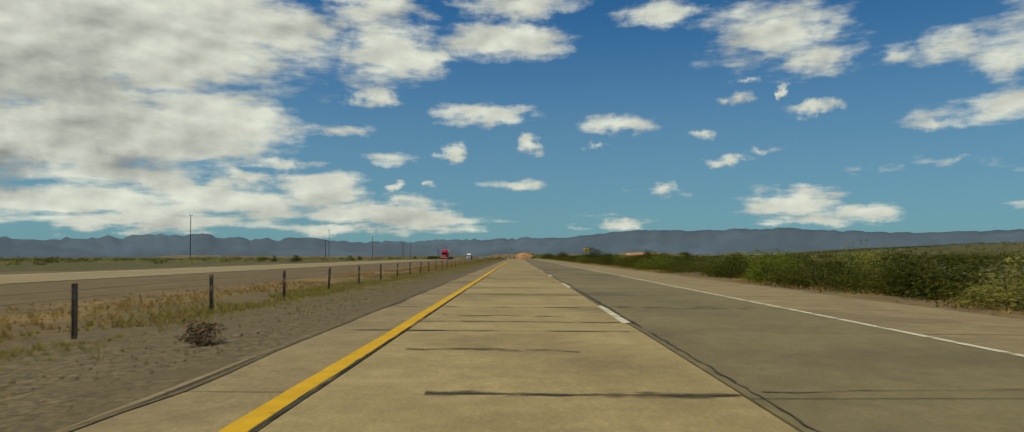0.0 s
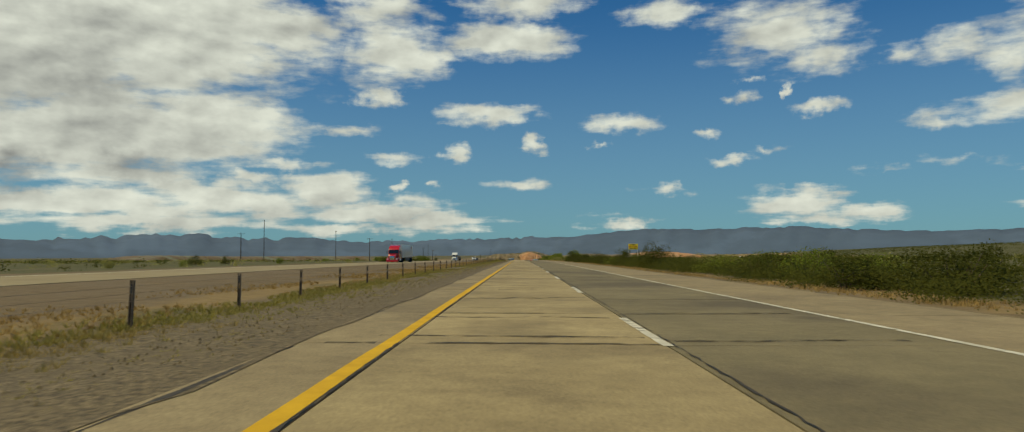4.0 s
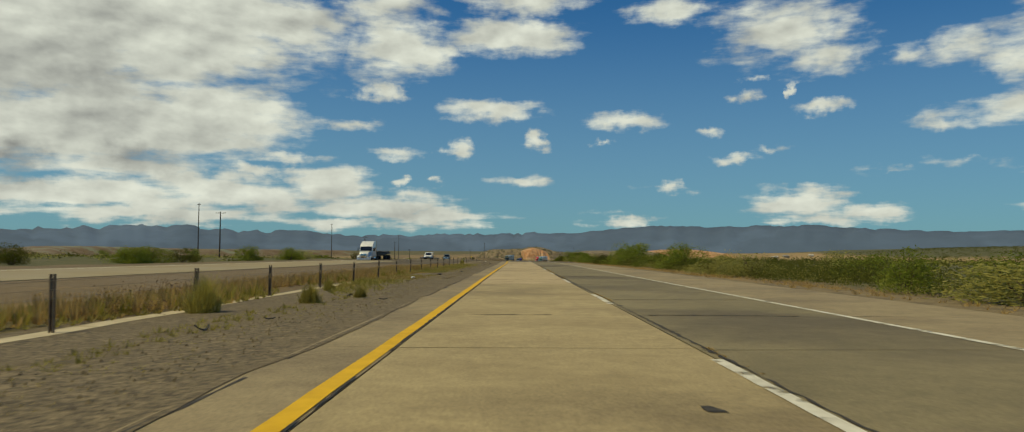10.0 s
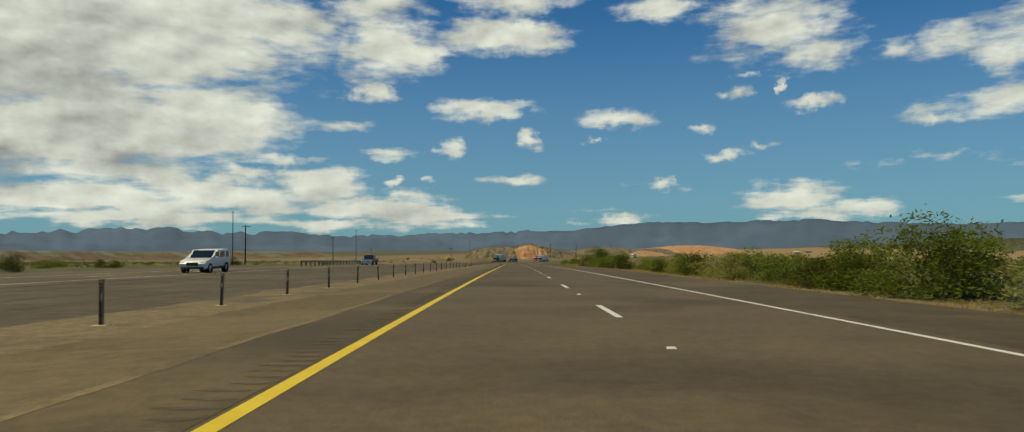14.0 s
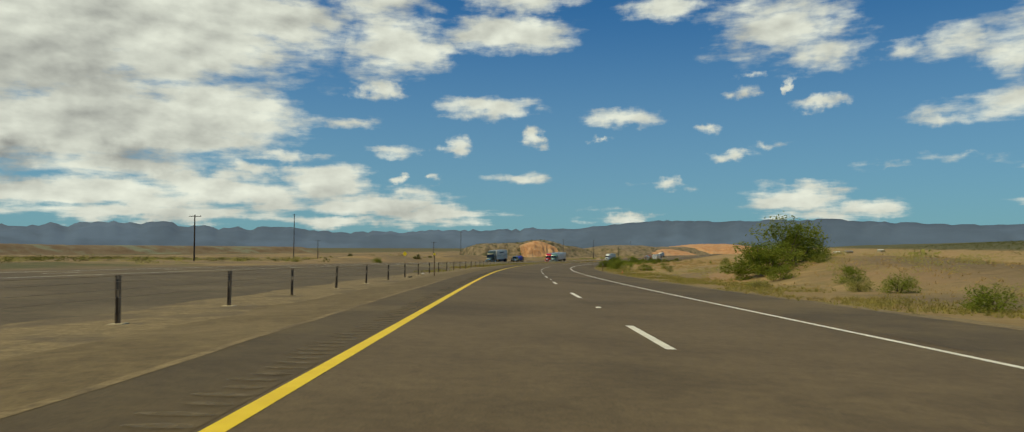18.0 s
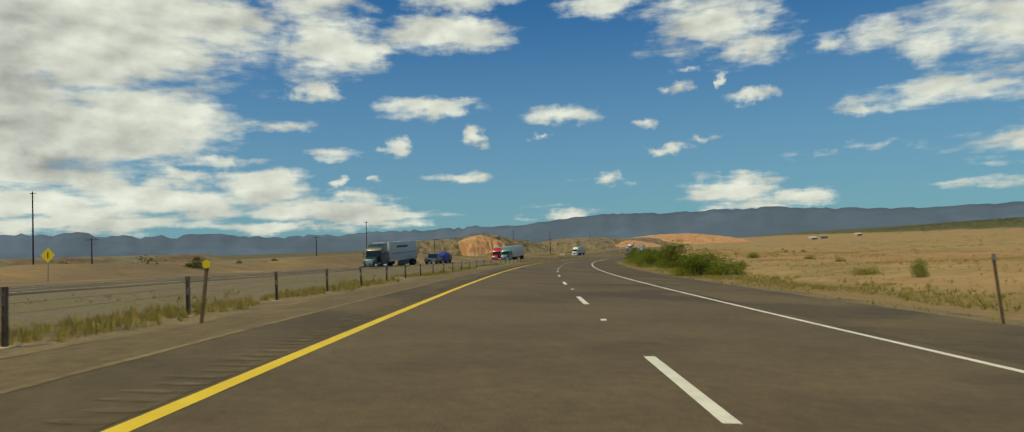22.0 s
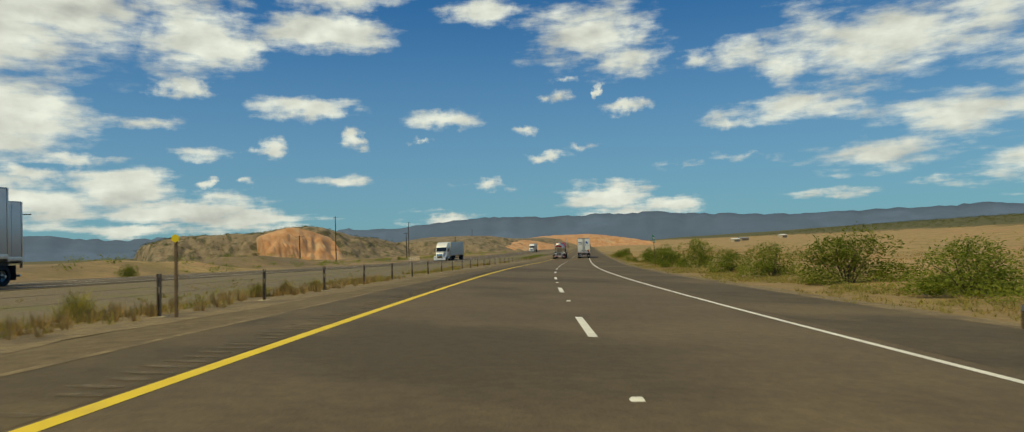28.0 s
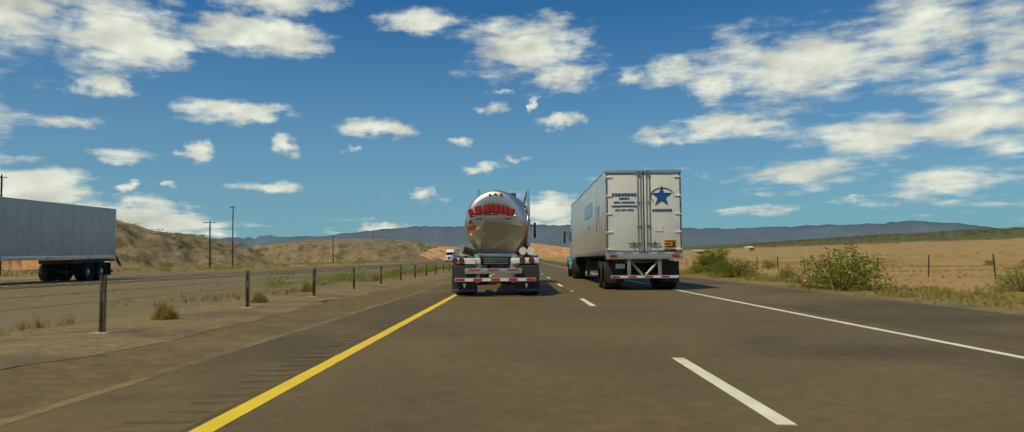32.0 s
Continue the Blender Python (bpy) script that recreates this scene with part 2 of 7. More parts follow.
def material(name, c1, c2, size=1.0, rough=0.7, metal=0.0, bump=0.0, bump_size=None, c3=None, size3=8.0, spread=(0.35, 0.65), own=False, tint=0.0, cover=(0.5, 0.62), detail=6.0, grain=0.0, grain_size=0.03):
    """Two colours mixed by noise of that size in metres, a third in patches, relief from fine noise; own: the pattern follows the object."""
    m = bpy.data.materials.new(name)
    m.use_nodes = True
    n, l = m.node_tree.nodes, m.node_tree.links
    b = n["Principled BSDF"]
    b.inputs["Roughness"].default_value, b.inputs["Metallic"].default_value = rough, metal
    pos = n.new("ShaderNodeTexCoord").outputs["Object"] if own else n.new("ShaderNodeNewGeometry").outputs["Position"]

    def noise_of(width, det=detail):
        t = n.new("ShaderNodeTexNoise")
        t.inputs["Scale"].default_value, t.inputs["Detail"].default_value, t.inputs["Roughness"].default_value = 1 / width, det, 0.6
        l.new(pos, t.inputs["Vector"])
        return t.outputs["Fac"]

    def ramp(f, lo, hi, a, c):
        r = n.new("ShaderNodeMapRange")
        l.new(f, r.inputs["Value"])
        r.inputs["From Min"].default_value, r.inputs["From Max"].default_value = lo, hi
        x = n.new("ShaderNodeMix")
        x.data_type = "RGBA"
        l.new(r.outputs["Result"], x.inputs[0])
        for i, v in ((6, a), (7, c)):
            if isinstance(v, tuple):
                x.inputs[i].default_value = (*v, 1)
            else:
                l.new(v, x.inputs[i])
        return x.outputs[2]
    colour = ramp(noise_of(size), spread[0], spread[1], c1, c2)
    if c3:
        colour = ramp(noise_of(size3), cover[0], cover[1], colour, c3)
    if grain:
        speck = n.new("ShaderNodeMapRange")
        speck.inputs["From Min"].default_value, speck.inputs["From Max"].default_value = 0.30, 0.70
        speck.inputs["To Min"].default_value, speck.inputs["To Max"].default_value = 1 - grain, 1 + grain
        l.new(noise_of(grain_size, 3.0), speck.inputs["Value"])
        mottle = n.new("ShaderNodeMapRange")
        mottle.inputs["From Min"].default_value, mottle.inputs["From Max"].default_value = 0.35, 0.65
        mottle.inputs["To Min"].default_value, mottle.inputs["To Max"].default_value = 1 - 0.5 * grain, 1 + 0.4 * grain
        l.new(noise_of(grain_size * 9, 5.0), mottle.inputs["Value"])
        both = n.new("ShaderNodeMath")
        both.operation = "MULTIPLY"
        l.new(speck.outputs["Result"], both.inputs[0])
        l.new(mottle.outputs["Result"], both.inputs[1])
        shade_of = n.new("ShaderNodeHueSaturation")
        l.new(both.outputs[0], shade_of.inputs["Value"])
        l.new(colour, shade_of.inputs["Color"])
        colour = shade_of.outputs["Color"]
    if tint:
        info = n.new("ShaderNodeObjectInfo").outputs["Random"]
        geo = n.new("ShaderNodeNewGeometry").outputs["Random Per Island"]
        add = n.new("ShaderNodeMath")
        l.new(info, add.inputs[0])
        l.new(geo, add.inputs[1])
        hs = n.new("ShaderNodeHueSaturation")
        mr = n.new("ShaderNodeMapRange")
        l.new(add.outputs[0], mr.inputs["Value"])
        mr.inputs["From Max"].default_value = 2.0
        mr.inputs["To Min"].default_value, mr.inputs["To Max"].default_value = 1 - tint, 1 + tint
        l.new(mr.outputs["Result"], hs.inputs["Value"])
        l.new(colour, hs.inputs["Color"])
        colour = hs.outputs["Color"]
    l.new(colour, b.inputs["Base Color"])
    if bump:
        bp = n.new("ShaderNodeBump")
        bp.inputs["Strength"].default_value, bp.inputs["Distance"].default_value = bump, (bump_size or size) * 0.25
        l.new(noise_of(bump_size or size, 4.0), bp.inputs["Height"])
        l.new(bp.outputs["Normal"], b.inputs["Normal"])
    return m


M = {}
M["concrete_left"] = material("concrete_left", (0.318, 0.246, 0.131), (0.393, 0.308, 0.167), 1.6, 0.85, bump=0.25, bump_size=0.03, c3=(0.242, 0.186, 0.101), size3=5.0, tint=0.10, grain=0.22, grain_size=0.03)
M["concrete_new"] = material("concrete_new", (0.399, 0.305, 0.177), (0.474, 0.365, 0.215), 1.8, 0.85, bump=0.25, bump_size=0.03, c3=(0.334, 0.252, 0.145), size3=6.0, tint=0.05, grain=0.16, grain_size=0.03)
M["concrete_right"] = material("concrete_right", (0.178, 0.146, 0.080), (0.232, 0.190, 0.106), 2.2, 0.85, bump=0.25, bump_size=0.03, c3=(0.129, 0.103, 0.061), size3=7.0, tint=0.06, grain=0.2, grain_size=0.03)
M["concrete_edge"] = material("concrete_edge", (0.262, 0.203, 0.118), (0.325, 0.256, 0.150), 1.2, 0.88, bump=0.3, bump_size=0.04, c3=(0.222, 0.172, 0.103), size3=4.0, tint=0.08, grain=0.24, grain_size=0.03)
M["asphalt"] = material("asphalt", (0.118, 0.086, 0.047), (0.152, 0.112, 0.062), 2.2, 0.72, bump=0.30, bump_size=0.02, c3=(0.090, 0.066, 0.036), size3=7.0, grain=0.28, grain_size=0.018)
M["asphalt_old"] = material("asphalt_old", (0.084, 0.061, 0.031), (0.120, 0.089, 0.045), 1.6, 0.7, bump=0.4, bump_size=0.03, c3=(0.153, 0.112, 0.055), size3=6.0, grain=0.3, grain_size=0.022)
for road_skin in ("asphalt", "asphalt_old"):
    M[road_skin].node_tree.nodes["Principled BSDF"].inputs["Specular IOR Level"].default_value = 0.25
M["concrete_far"] = material("concrete_far", (0.270, 0.215, 0.124), (0.334, 0.270, 0.157), 3.0, 0.88, c3=(0.301, 0.250, 0.165), size3=12.0)
M["tar"] = material("tar", (0.024, 0.020, 0.015), (0.070, 0.056, 0.038), 0.12, 0.75, bump=0.3, bump_size=0.05)
M["yellow_new"] = material("yellow_new", (0.74, 0.52, 0.022), (0.82, 0.60, 0.035), 0.4, 0.6, c3=(0.60, 0.43, 0.06), size3=0.9, cover=(0.60, 0.72))
M["white_paint"] = material("white_paint", (0.66, 0.64, 0.57), (0.80, 0.78, 0.70), 0.3, 0.6, c3=(0.45, 0.42, 0.35), size3=0.7, cover=(0.60, 0.72))
M["gravel"] = material("gravel", (0.075, 0.057, 0.033), (0.215, 0.165, 0.098), 0.09, 0.95, bump=0.9, bump_size=0.05, c3=(0.140, 0.106, 0.060), size3=1.8, spread=(0.38, 0.62), grain=0.35, grain_size=0.03)
M["gravel_light"] = material("gravel_light", (0.162, 0.118, 0.059), (0.248, 0.187, 0.098), 0.14, 0.95, bump=0.8, bump_size=0.06, c3=(0.134, 0.100, 0.058), size3=1.6, grain=0.3, grain_size=0.035)
M["gravel_pale"] = material("gravel_pale", (0.125, 0.097, 0.058), (0.215, 0.170, 0.108), 0.12, 0.95, bump=0.8, bump_size=0.06, c3=(0.160, 0.138, 0.060), size3=2.6, grain=0.3, grain_size=0.04)
M["millings"] = material("millings", (0.112, 0.079, 0.037), (0.159, 0.116, 0.055), 0.3, 0.95, bump=0.6, bump_size=0.05, c3=(0.177, 0.130, 0.066), size3=3.5, grain=0.3, grain_size=0.03)
M["median_dark"] = material("median_dark", (0.080, 0.060, 0.035), (0.113, 0.086, 0.050), 0.4, 0.95, bump=0.5, bump_size=0.05, c3=(0.133, 0.102, 0.060), size3=4.5, grain=0.3, grain_size=0.03)
M["strip_concrete"] = material("strip_concrete", (0.441, 0.370, 0.246), (0.567, 0.480, 0.326), 0.6, 0.9, bump=0.4, bump_size=0.05, c3=(0.315, 0.250, 0.150), size3=1.4)
M["post_steel"] = material("post_steel", (0.085, 0.064, 0.044), (0.165, 0.122, 0.082), 0.12, 0.75, 0.1, own=True, tint=0.2)
M["post_cap"] = material("post_cap", (0.02, 0.02, 0.02), (0.05, 0.045, 0.04), 0.1, 0.6, own=True)
M["post_rust"] = material("post_rust", (0.10, 0.060, 0.030), (0.19, 0.125, 0.070), 0.2, 0.85, own=True)
M["galvanised"] = material("galvanised", (0.30, 0.29, 0.27), (0.42, 0.41, 0.38), 0.3, 0.55, 0.7, own=True)
M["cable"] = material("cable", (0.22, 0.18, 0.13), (0.30, 0.25, 0.185), 0.3, 0.8, 0.0)
M["pole_wood"] = material("pole_wood", (0.035, 0.027, 0.022), (0.075, 0.058, 0.045), 0.5, 0.9, own=True, bump=0.3, bump_size=0.05)
M["leaf_green"] = material("leaf_green", (0.165, 0.205, 0.030), (0.255, 0.290, 0.055), 0.5, 0.65, own=True, tint=0.22)
M["leaf_dark"] = material("leaf_dark", (0.078, 0.086, 0.017), (0.116, 0.121, 0.025), 0.5, 0.65, own=True, tint=0.18)
M["leaf_olive"] = material("leaf_olive", (0.290, 0.280, 0.080), (0.400, 0.370, 0.125), 0.5, 0.7, own=True, tint=0.22)
for leaf_name in ("leaf_green", "leaf_dark", "leaf_olive"):
    nt = M[leaf_name].node_tree
    pb = nt.nodes["Principled BSDF"]
    pb.inputs["Specular IOR Level"].default_value, pb.inputs["Roughness"].default_value = 0.15, 0.85
    colour_from = pb.inputs["Base Color"].links[0].from_socket
    thin = nt.nodes.new("ShaderNodeBsdfTranslucent")
    nt.links.new(colour_from, thin.inputs["Color"])
    both = nt.nodes.new("ShaderNodeMixShader")
    both.inputs[0].default_value = 0.52
    nt.links.new(pb.outputs[0], both.inputs[1])
    nt.links.new(thin.outputs[0], both.inputs[2])
    nt.links.new(both.outputs[0], nt.nodes["Material Output"].inputs[0])
M["twig"] = material("twig", (0.085, 0.06, 0.04), (0.15, 0.11, 0.075), 0.2, 0.9, own=True)
M["dry_bush"] = material("dry_bush", (0.14, 0.085, 0.045), (0.24, 0.155, 0.085), 0.3, 0.9, own=True, tint=0.3)
M["grass_green"] = material("grass_green", (0.24, 0.215, 0.040), (0.36, 0.31, 0.065), 1.5, 0.8, tint=0.3)
M["grass_dry"] = material("grass_dry", (0.36, 0.235, 0.085), (0.50, 0.35, 0.14), 1.5, 0.85, tint=0.3)
M["grass_lime"] = material("grass_lime", (0.30, 0.265, 0.065), (0.42, 0.365, 0.100), 1.5, 0.85, c3=(0.42, 0.31, 0.11), size3=5.0, tint=0.3)
for blade in ("grass_green", "grass_dry", "grass_lime"):
    nt = M[blade].node_tree
    pb = nt.nodes["Principled BSDF"]
    thin = nt.nodes.new("ShaderNodeBsdfTranslucent")
    nt.links.new(pb.inputs["Base Color"].links[0].from_socket, thin.inputs["Color"])
    both = nt.nodes.new("ShaderNodeMixShader")
    both.inputs[0].default_value = 0.4
    nt.links.new(pb.outputs[0], both.inputs[1])
    nt.links.new(thin.outputs[0], both.inputs[2])
    nt.links.new(both.outputs[0], nt.nodes["Material Output"].inputs[0])
M["hill"] = material("hill", (0.166, 0.126, 0.081), (0.282, 0.217, 0.140), 3.0, 0.95, bump=0.9, bump_size=1.5, c3=(0.100, 0.091, 0.050), size3=4.0, cover=(0.50, 0.60))
M["hill_red"] = material("hill_red", (0.42, 0.20, 0.09), (0.55, 0.31, 0.17), 4.0, 0.95, bump=0.6, bump_size=1.0, c3=(0.50, 0.33, 0.20), size3=9.0)
M["mesa_far"] = material("mesa_far", (0.144, 0.095, 0.054), (0.202, 0.151, 0.095), 20.0, 0.95, c3=(0.192, 0.202, 0.139), size3=40.0)


def plain(name, colour, rough=0.5, metal=0.0, coat=0.0, worn=0.12, size=0.6):
    d = tuple(c * (1 - worn) for c in colour)
    m = material(name, d, colour, size, rough, metal, own=True, spread=(0.30, 0.55))
    m.node_tree.nodes["Principled BSDF"].inputs["Coat Weight"].default_value = coat
    return m


M["tank_steel"] = plain("tank_steel", (0.80, 0.75, 0.67), 0.40, 1.0, worn=0.10, size=0.9)
M["chrome"] = plain("chrome", (0.75, 0.74, 0.72), 0.10, 1.0)
M["aluminium"] = plain("aluminium", (0.62, 0.61, 0.58), 0.35, 0.8)
# darker, rougher steel: carries the shade and dark reflection of the hopper plate
M["tank_dull"] = plain("tank_dull", (0.47, 0.43, 0.37), 0.5, 0.85, worn=0.14, size=0.7)
M["lamp_dark"] = plain("lamp_dark", (0.22, 0.012, 0.010), 0.25, coat=0.5)
M["trailer_white"] = plain("trailer_white", (0.76, 0.77, 0.74), 0.45, worn=0.10, size=1.1)
M["trailer_grey"] = plain("trailer_grey", (0.68, 0.67, 0.56), 0.45, worn=0.12, size=1.1)
M["trailer_side"] = plain("trailer_side", (0.66, 0.66, 0.64), 0.28, 0.35, worn=0.08, size=1.4)
M["truck_red"] = plain("truck_red", (0.52, 0.012, 0.018), 0.25, coat=0.6)
M["truck_blue"] = plain("truck_blue", (0.02, 0.32, 0.52), 0.25, coat=0.6)
M["truck_white"] = plain("truck_white", (0.78, 0.78, 0.76), 0.3, coat=0.5)
M["truck_green"] = plain("truck_green", (0.016, 0.042, 0.035), 0.4, coat=0.25)
M["truck_teal"] = plain("truck_teal", (0.10, 0.22, 0.20), 0.28, coat=0.6)
M["car_dark"] = plain("car_dark", (0.026, 0.035, 0.031), 0.4, coat=0.25)
M["black"] = plain("black", (0.018, 0.018, 0.018), 0.6)
M["rubber"] = plain("rubber", (0.022, 0.021, 0.020), 0.85)
M["flap_black"] = plain("flap_black", (0.028, 0.027, 0.027), 0.7)
M["frame_grey"] = plain("frame_grey", (0.10, 0.095, 0.085), 0.65)
M["tape_red"] = plain("tape_red", (0.52, 0.022, 0.016), 0.35)
M["tape_white"] = plain("tape_white", (0.80, 0.78, 0.74), 0.35)
M["lamp_red"] = plain("lamp_red", (0.34, 0.030, 0.015), 0.2, coat=0.5)
M["lamp_clear"] = plain("lamp_clear", (0.75, 0.75, 0.74), 0.08, 0.4, coat=0.5)
M["lamp_amber"] = plain("lamp_amber", (0.70, 0.28, 0.02), 0.2, coat=0.5)
M["decal_red"] = plain("decal_red", (0.40, 0.012, 0.02), 0.4)
M["decal_black"] = plain("decal_black", (0.03, 0.03, 0.03), 0.45)
M["decal_blue"] = plain("decal_blue", (0.012, 0.085, 0.34), 0.4)
M["decal_navy"] = plain("decal_navy", (0.03, 0.055, 0.13), 0.45)
M["decal_pale"] = plain("decal_pale", (0.30, 0.45, 0.62), 0.4)
M["decal_orange"] = plain("decal_orange", (0.75, 0.36, 0.02), 0.45)
M["sign_yellow"] = plain("sign_yellow", (0.85, 0.62, 0.02), 0.5)
M["sign_green"] = plain("sign_green", (0.015, 0.16, 0.085), 0.45)
M["tarp_blue"] = plain("tarp_blue", (0.015, 0.035, 0.34), 0.5, size=0.3)
M["crate_orange"] = plain("crate_orange", (0.40, 0.17, 0.04), 0.7)
M["cone_orange"] = plain("cone_orange", (0.75, 0.10, 0.02), 0.5)
M["sign_back"] = plain("sign_back", (0.40, 0.40, 0.38), 0.5, 0.5)
glass = plain("dark_glass", (0.012, 0.014, 0.016), 0.06, coat=0.3)
M["glass"] = glass


# Distance haze is put into the base colour, and emission lifts it further.
def hazy_backdrop_material(name, colour, glow):
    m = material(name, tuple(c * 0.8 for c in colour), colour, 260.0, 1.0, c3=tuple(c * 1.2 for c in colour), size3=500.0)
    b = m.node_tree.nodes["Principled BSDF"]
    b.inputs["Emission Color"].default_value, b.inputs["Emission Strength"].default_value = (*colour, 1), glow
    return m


M["mountain"] = hazy_backdrop_material("mountain", (0.070, 0.106, 0.170), 0.30)


def stain_material(name="stain", c1=(0.075, 0.058, 0.034), c2=(0.125, 0.098, 0.058), lo=0.40, hi=0.66, most=0.75):
    """A thin stain that lets the surface under it show in patches."""
    m = material(name, c1, c2, 0.3, 0.85)
    n, l = m.node_tree.nodes, m.node_tree.links
    t = n.new("ShaderNodeTexNoise")
    t.inputs["Scale"].default_value, t.inputs["Detail"].default_value = 3.2, 6.0
    l.new(n.new("ShaderNodeNewGeometry").outputs["Position"], t.inputs["Vector"])
    r = n.new("ShaderNodeMapRange")
    r.inputs["From Min"].default_value, r.inputs["From Max"].default_value, r.inputs["To Max"].default_value = lo, hi, most
    l.new(t.outputs["Fac"], r.inputs["Value"])
    l.new(r.outputs["Result"], n["Principled BSDF"].inputs["Alpha"])
    return m


M["stain"] = stain_material()
M["white_worn"] = stain_material("white_worn", (0.56, 0.53, 0.45), (0.74, 0.71, 0.62), 0.30, 0.44, 0.94)
M["yellow_worn"] = stain_material("yellow_worn", (0.62, 0.35, 0.012), (0.74, 0.44, 0.020), 0.16, 0.32, 0.98)
for worn in ("white_worn", "yellow_worn"):
    M[worn].node_tree.nodes["Noise Texture.001"].inputs["Scale"].default_value = 3.0
M["groove"] = stain_material("groove", (0.140, 0.106, 0.062), (0.190, 0.148, 0.092), 0.16, 0.60, 0.75)


def ground_material():
    """Desert soil: brown dirt, tan sand, green and dry cover in patches that the mesh's cover layer weights."""
    m = bpy.data.materials.new("desert_soil")
    m.use_nodes = True
    n, l = m.node_tree.nodes, m.node_tree.links
    b = n["Principled BSDF"]
    b.inputs["Roughness"].default_value = 0.97
    pos = n.new("ShaderNodeNewGeometry").outputs["Position"]
    att = n.new("ShaderNodeVertexColor")
    att.layer_name = "cover"
    sep = n.new("ShaderNodeSeparateColor")
    l.new(att.outputs["Color"], sep.inputs[0])

    def noise_of(width, det=6.0):
        t = n.new("ShaderNodeTexNoise")
        t.inputs["Scale"].default_value, t.inputs["Detail"].default_value, t.inputs["Roughness"].default_value = 1 / width, det, 0.62
        l.new(pos, t.inputs["Vector"])
        return t.outputs["Fac"]

    def blend(f, a, c):
        x = n.new("ShaderNodeMix")
        x.data_type = "RGBA"
        l.new(f, x.inputs[0])
        for i, v in ((6, a), (7, c)):
            if isinstance(v, tuple):
                x.inputs[i].default_value = (*v, 1)
            else:
                l.new(v, x.inputs[i])
        return x.outputs[2]

    def rng(f, lo, hi):
        r = n.new("ShaderNodeMapRange")
        l.new(f, r.inputs["Value"])
        r.inputs["From Min"].default_value, r.inputs["From Max"].default_value = lo, hi
        return r.outputs["Result"]

    def gate(weight, f):
        # cover appears where weight + noise passes a threshold
        a = n.new("ShaderNodeMath")
        l.new(weight, a.inputs[0])
        l.new(f, a.inputs[1])
        return rng(a.outputs[0], 0.85, 1.05)
    small, mid, big = noise_of(0.5), noise_of(4.0), noise_of(40.0)
    soil = blend(rng(small, 0.3, 0.7), (0.118, 0.083, 0.044), (0.200, 0.142, 0.077))
    soil = blend(rng(mid, 0.45, 0.62), soil, (0.173, 0.128, 0.079))
    sand = blend(rng(mid, 0.35, 0.65), (0.399, 0.275, 0.123), (0.309, 0.204, 0.086))
    sand = blend(rng(noise_of(9.0), 0.48, 0.60), sand, (0.24, 0.175, 0.07))
    green = blend(rng(noise_of(2.0), 0.35, 0.65), (0.068, 0.071, 0.024), (0.116, 0.105, 0.037))
    sand = blend(rng(noise_of(1.1), 0.52, 0.66), sand, (0.19, 0.150, 0.055))
    sand = blend(rng(noise_of(16.0), 0.52, 0.62), sand, (0.36, 0.215, 0.105))
    sand = blend(rng(noise_of(0.35), 0.60, 0.72), sand, (0.13, 0.098, 0.042))
    dry = blend(rng(small, 0.3, 0.7), (0.195, 0.132, 0.056), (0.285, 0.200, 0.090))
    c = blend(gate(sep.outputs[1], noise_of(25.0)), soil, sand)
    c = blend(gate(sep.outputs[2], noise_of(3.0)), c, dry)
    c = blend(gate(sep.outputs[0], noise_of(7.0)), c, green)
    l.new(c, b.inputs["Base Color"])
    bp = n.new("ShaderNodeBump")
    bp.inputs["Strength"].default_value, bp.inputs["Distance"].default_value = 0.7, 0.08
    l.new(noise_of(0.25, 5.0), bp.inputs["Height"])
    l.new(bp.outputs["Normal"], b.inputs["Normal"])
    return m


M["soil"] = ground_material()

# ---- the road's line: nearly straight, a long bend to the right, then straight, falling gently ----
ROAD_START, ROAD_END, SEAM = -60.0, 2600.0, 426.0
TURN = ((-500, 0, 47, 94, 190, 235, 281, 345, 382, 423, 454, 517, 549, 564, 592, 643, 664, 690, 737, 752, 777, 799, 862, 893, 918, 940, 972, 1003, 1100, 3200),
        (-0.3, -0.3, -0.5, -0.5, -0.4, -0.55, -0.75, -0.9, -0.7, -0.85, -0.6, -0.55, -0.7, -1, -1, 1.45, 2.75, 4.08, 6.25, 7, 8.5, 9.65, 12.6, 14.3, 15.5, 16.85, 17.8, 18.2, 18.4, 18.4))
FALL = ((-500, 0, 47, 93, 187, 235, 281, 345, 382, 423, 454, 517, 600, 664, 737, 777, 862, 900, 940, 972, 1003, 1030, 1080, 1250, 3200),
        (0, -0.1, -0.2, -0.16, -0.2, -0.36, -0.37, -0.44, -0.4, -0.45, -0.7, -0.95, -0.97, -1.03, -1.05, -0.94, -1.02, -0.86, -0.84, -0.9, -0.48, -0.33, -0.25, 0, 0))
LEAN = ((-500, 0, 94, 188, 235, 282, 345, 382, 405, 423, 454, 517, 549, 564, 596, 643, 690, 752, 800, 893, 940, 972, 1003, 1040, 3200),
        (0.5, 0.6, 0.6, 0.6, 0.35, 0, -0.2, -0.2, 0.3, 0.7, 0.7, 0.55, 1, 1.15, 2.24, 3.1, 3.2, 3.4, 3.1, 3.15, 3, 2.34, 0.96, 0.3, 0.2))
TABLE_FROM, TABLE_N = -400, 3600


def lerp_table(x, xs, ys):
    return float(np.interp(x, xs, ys))


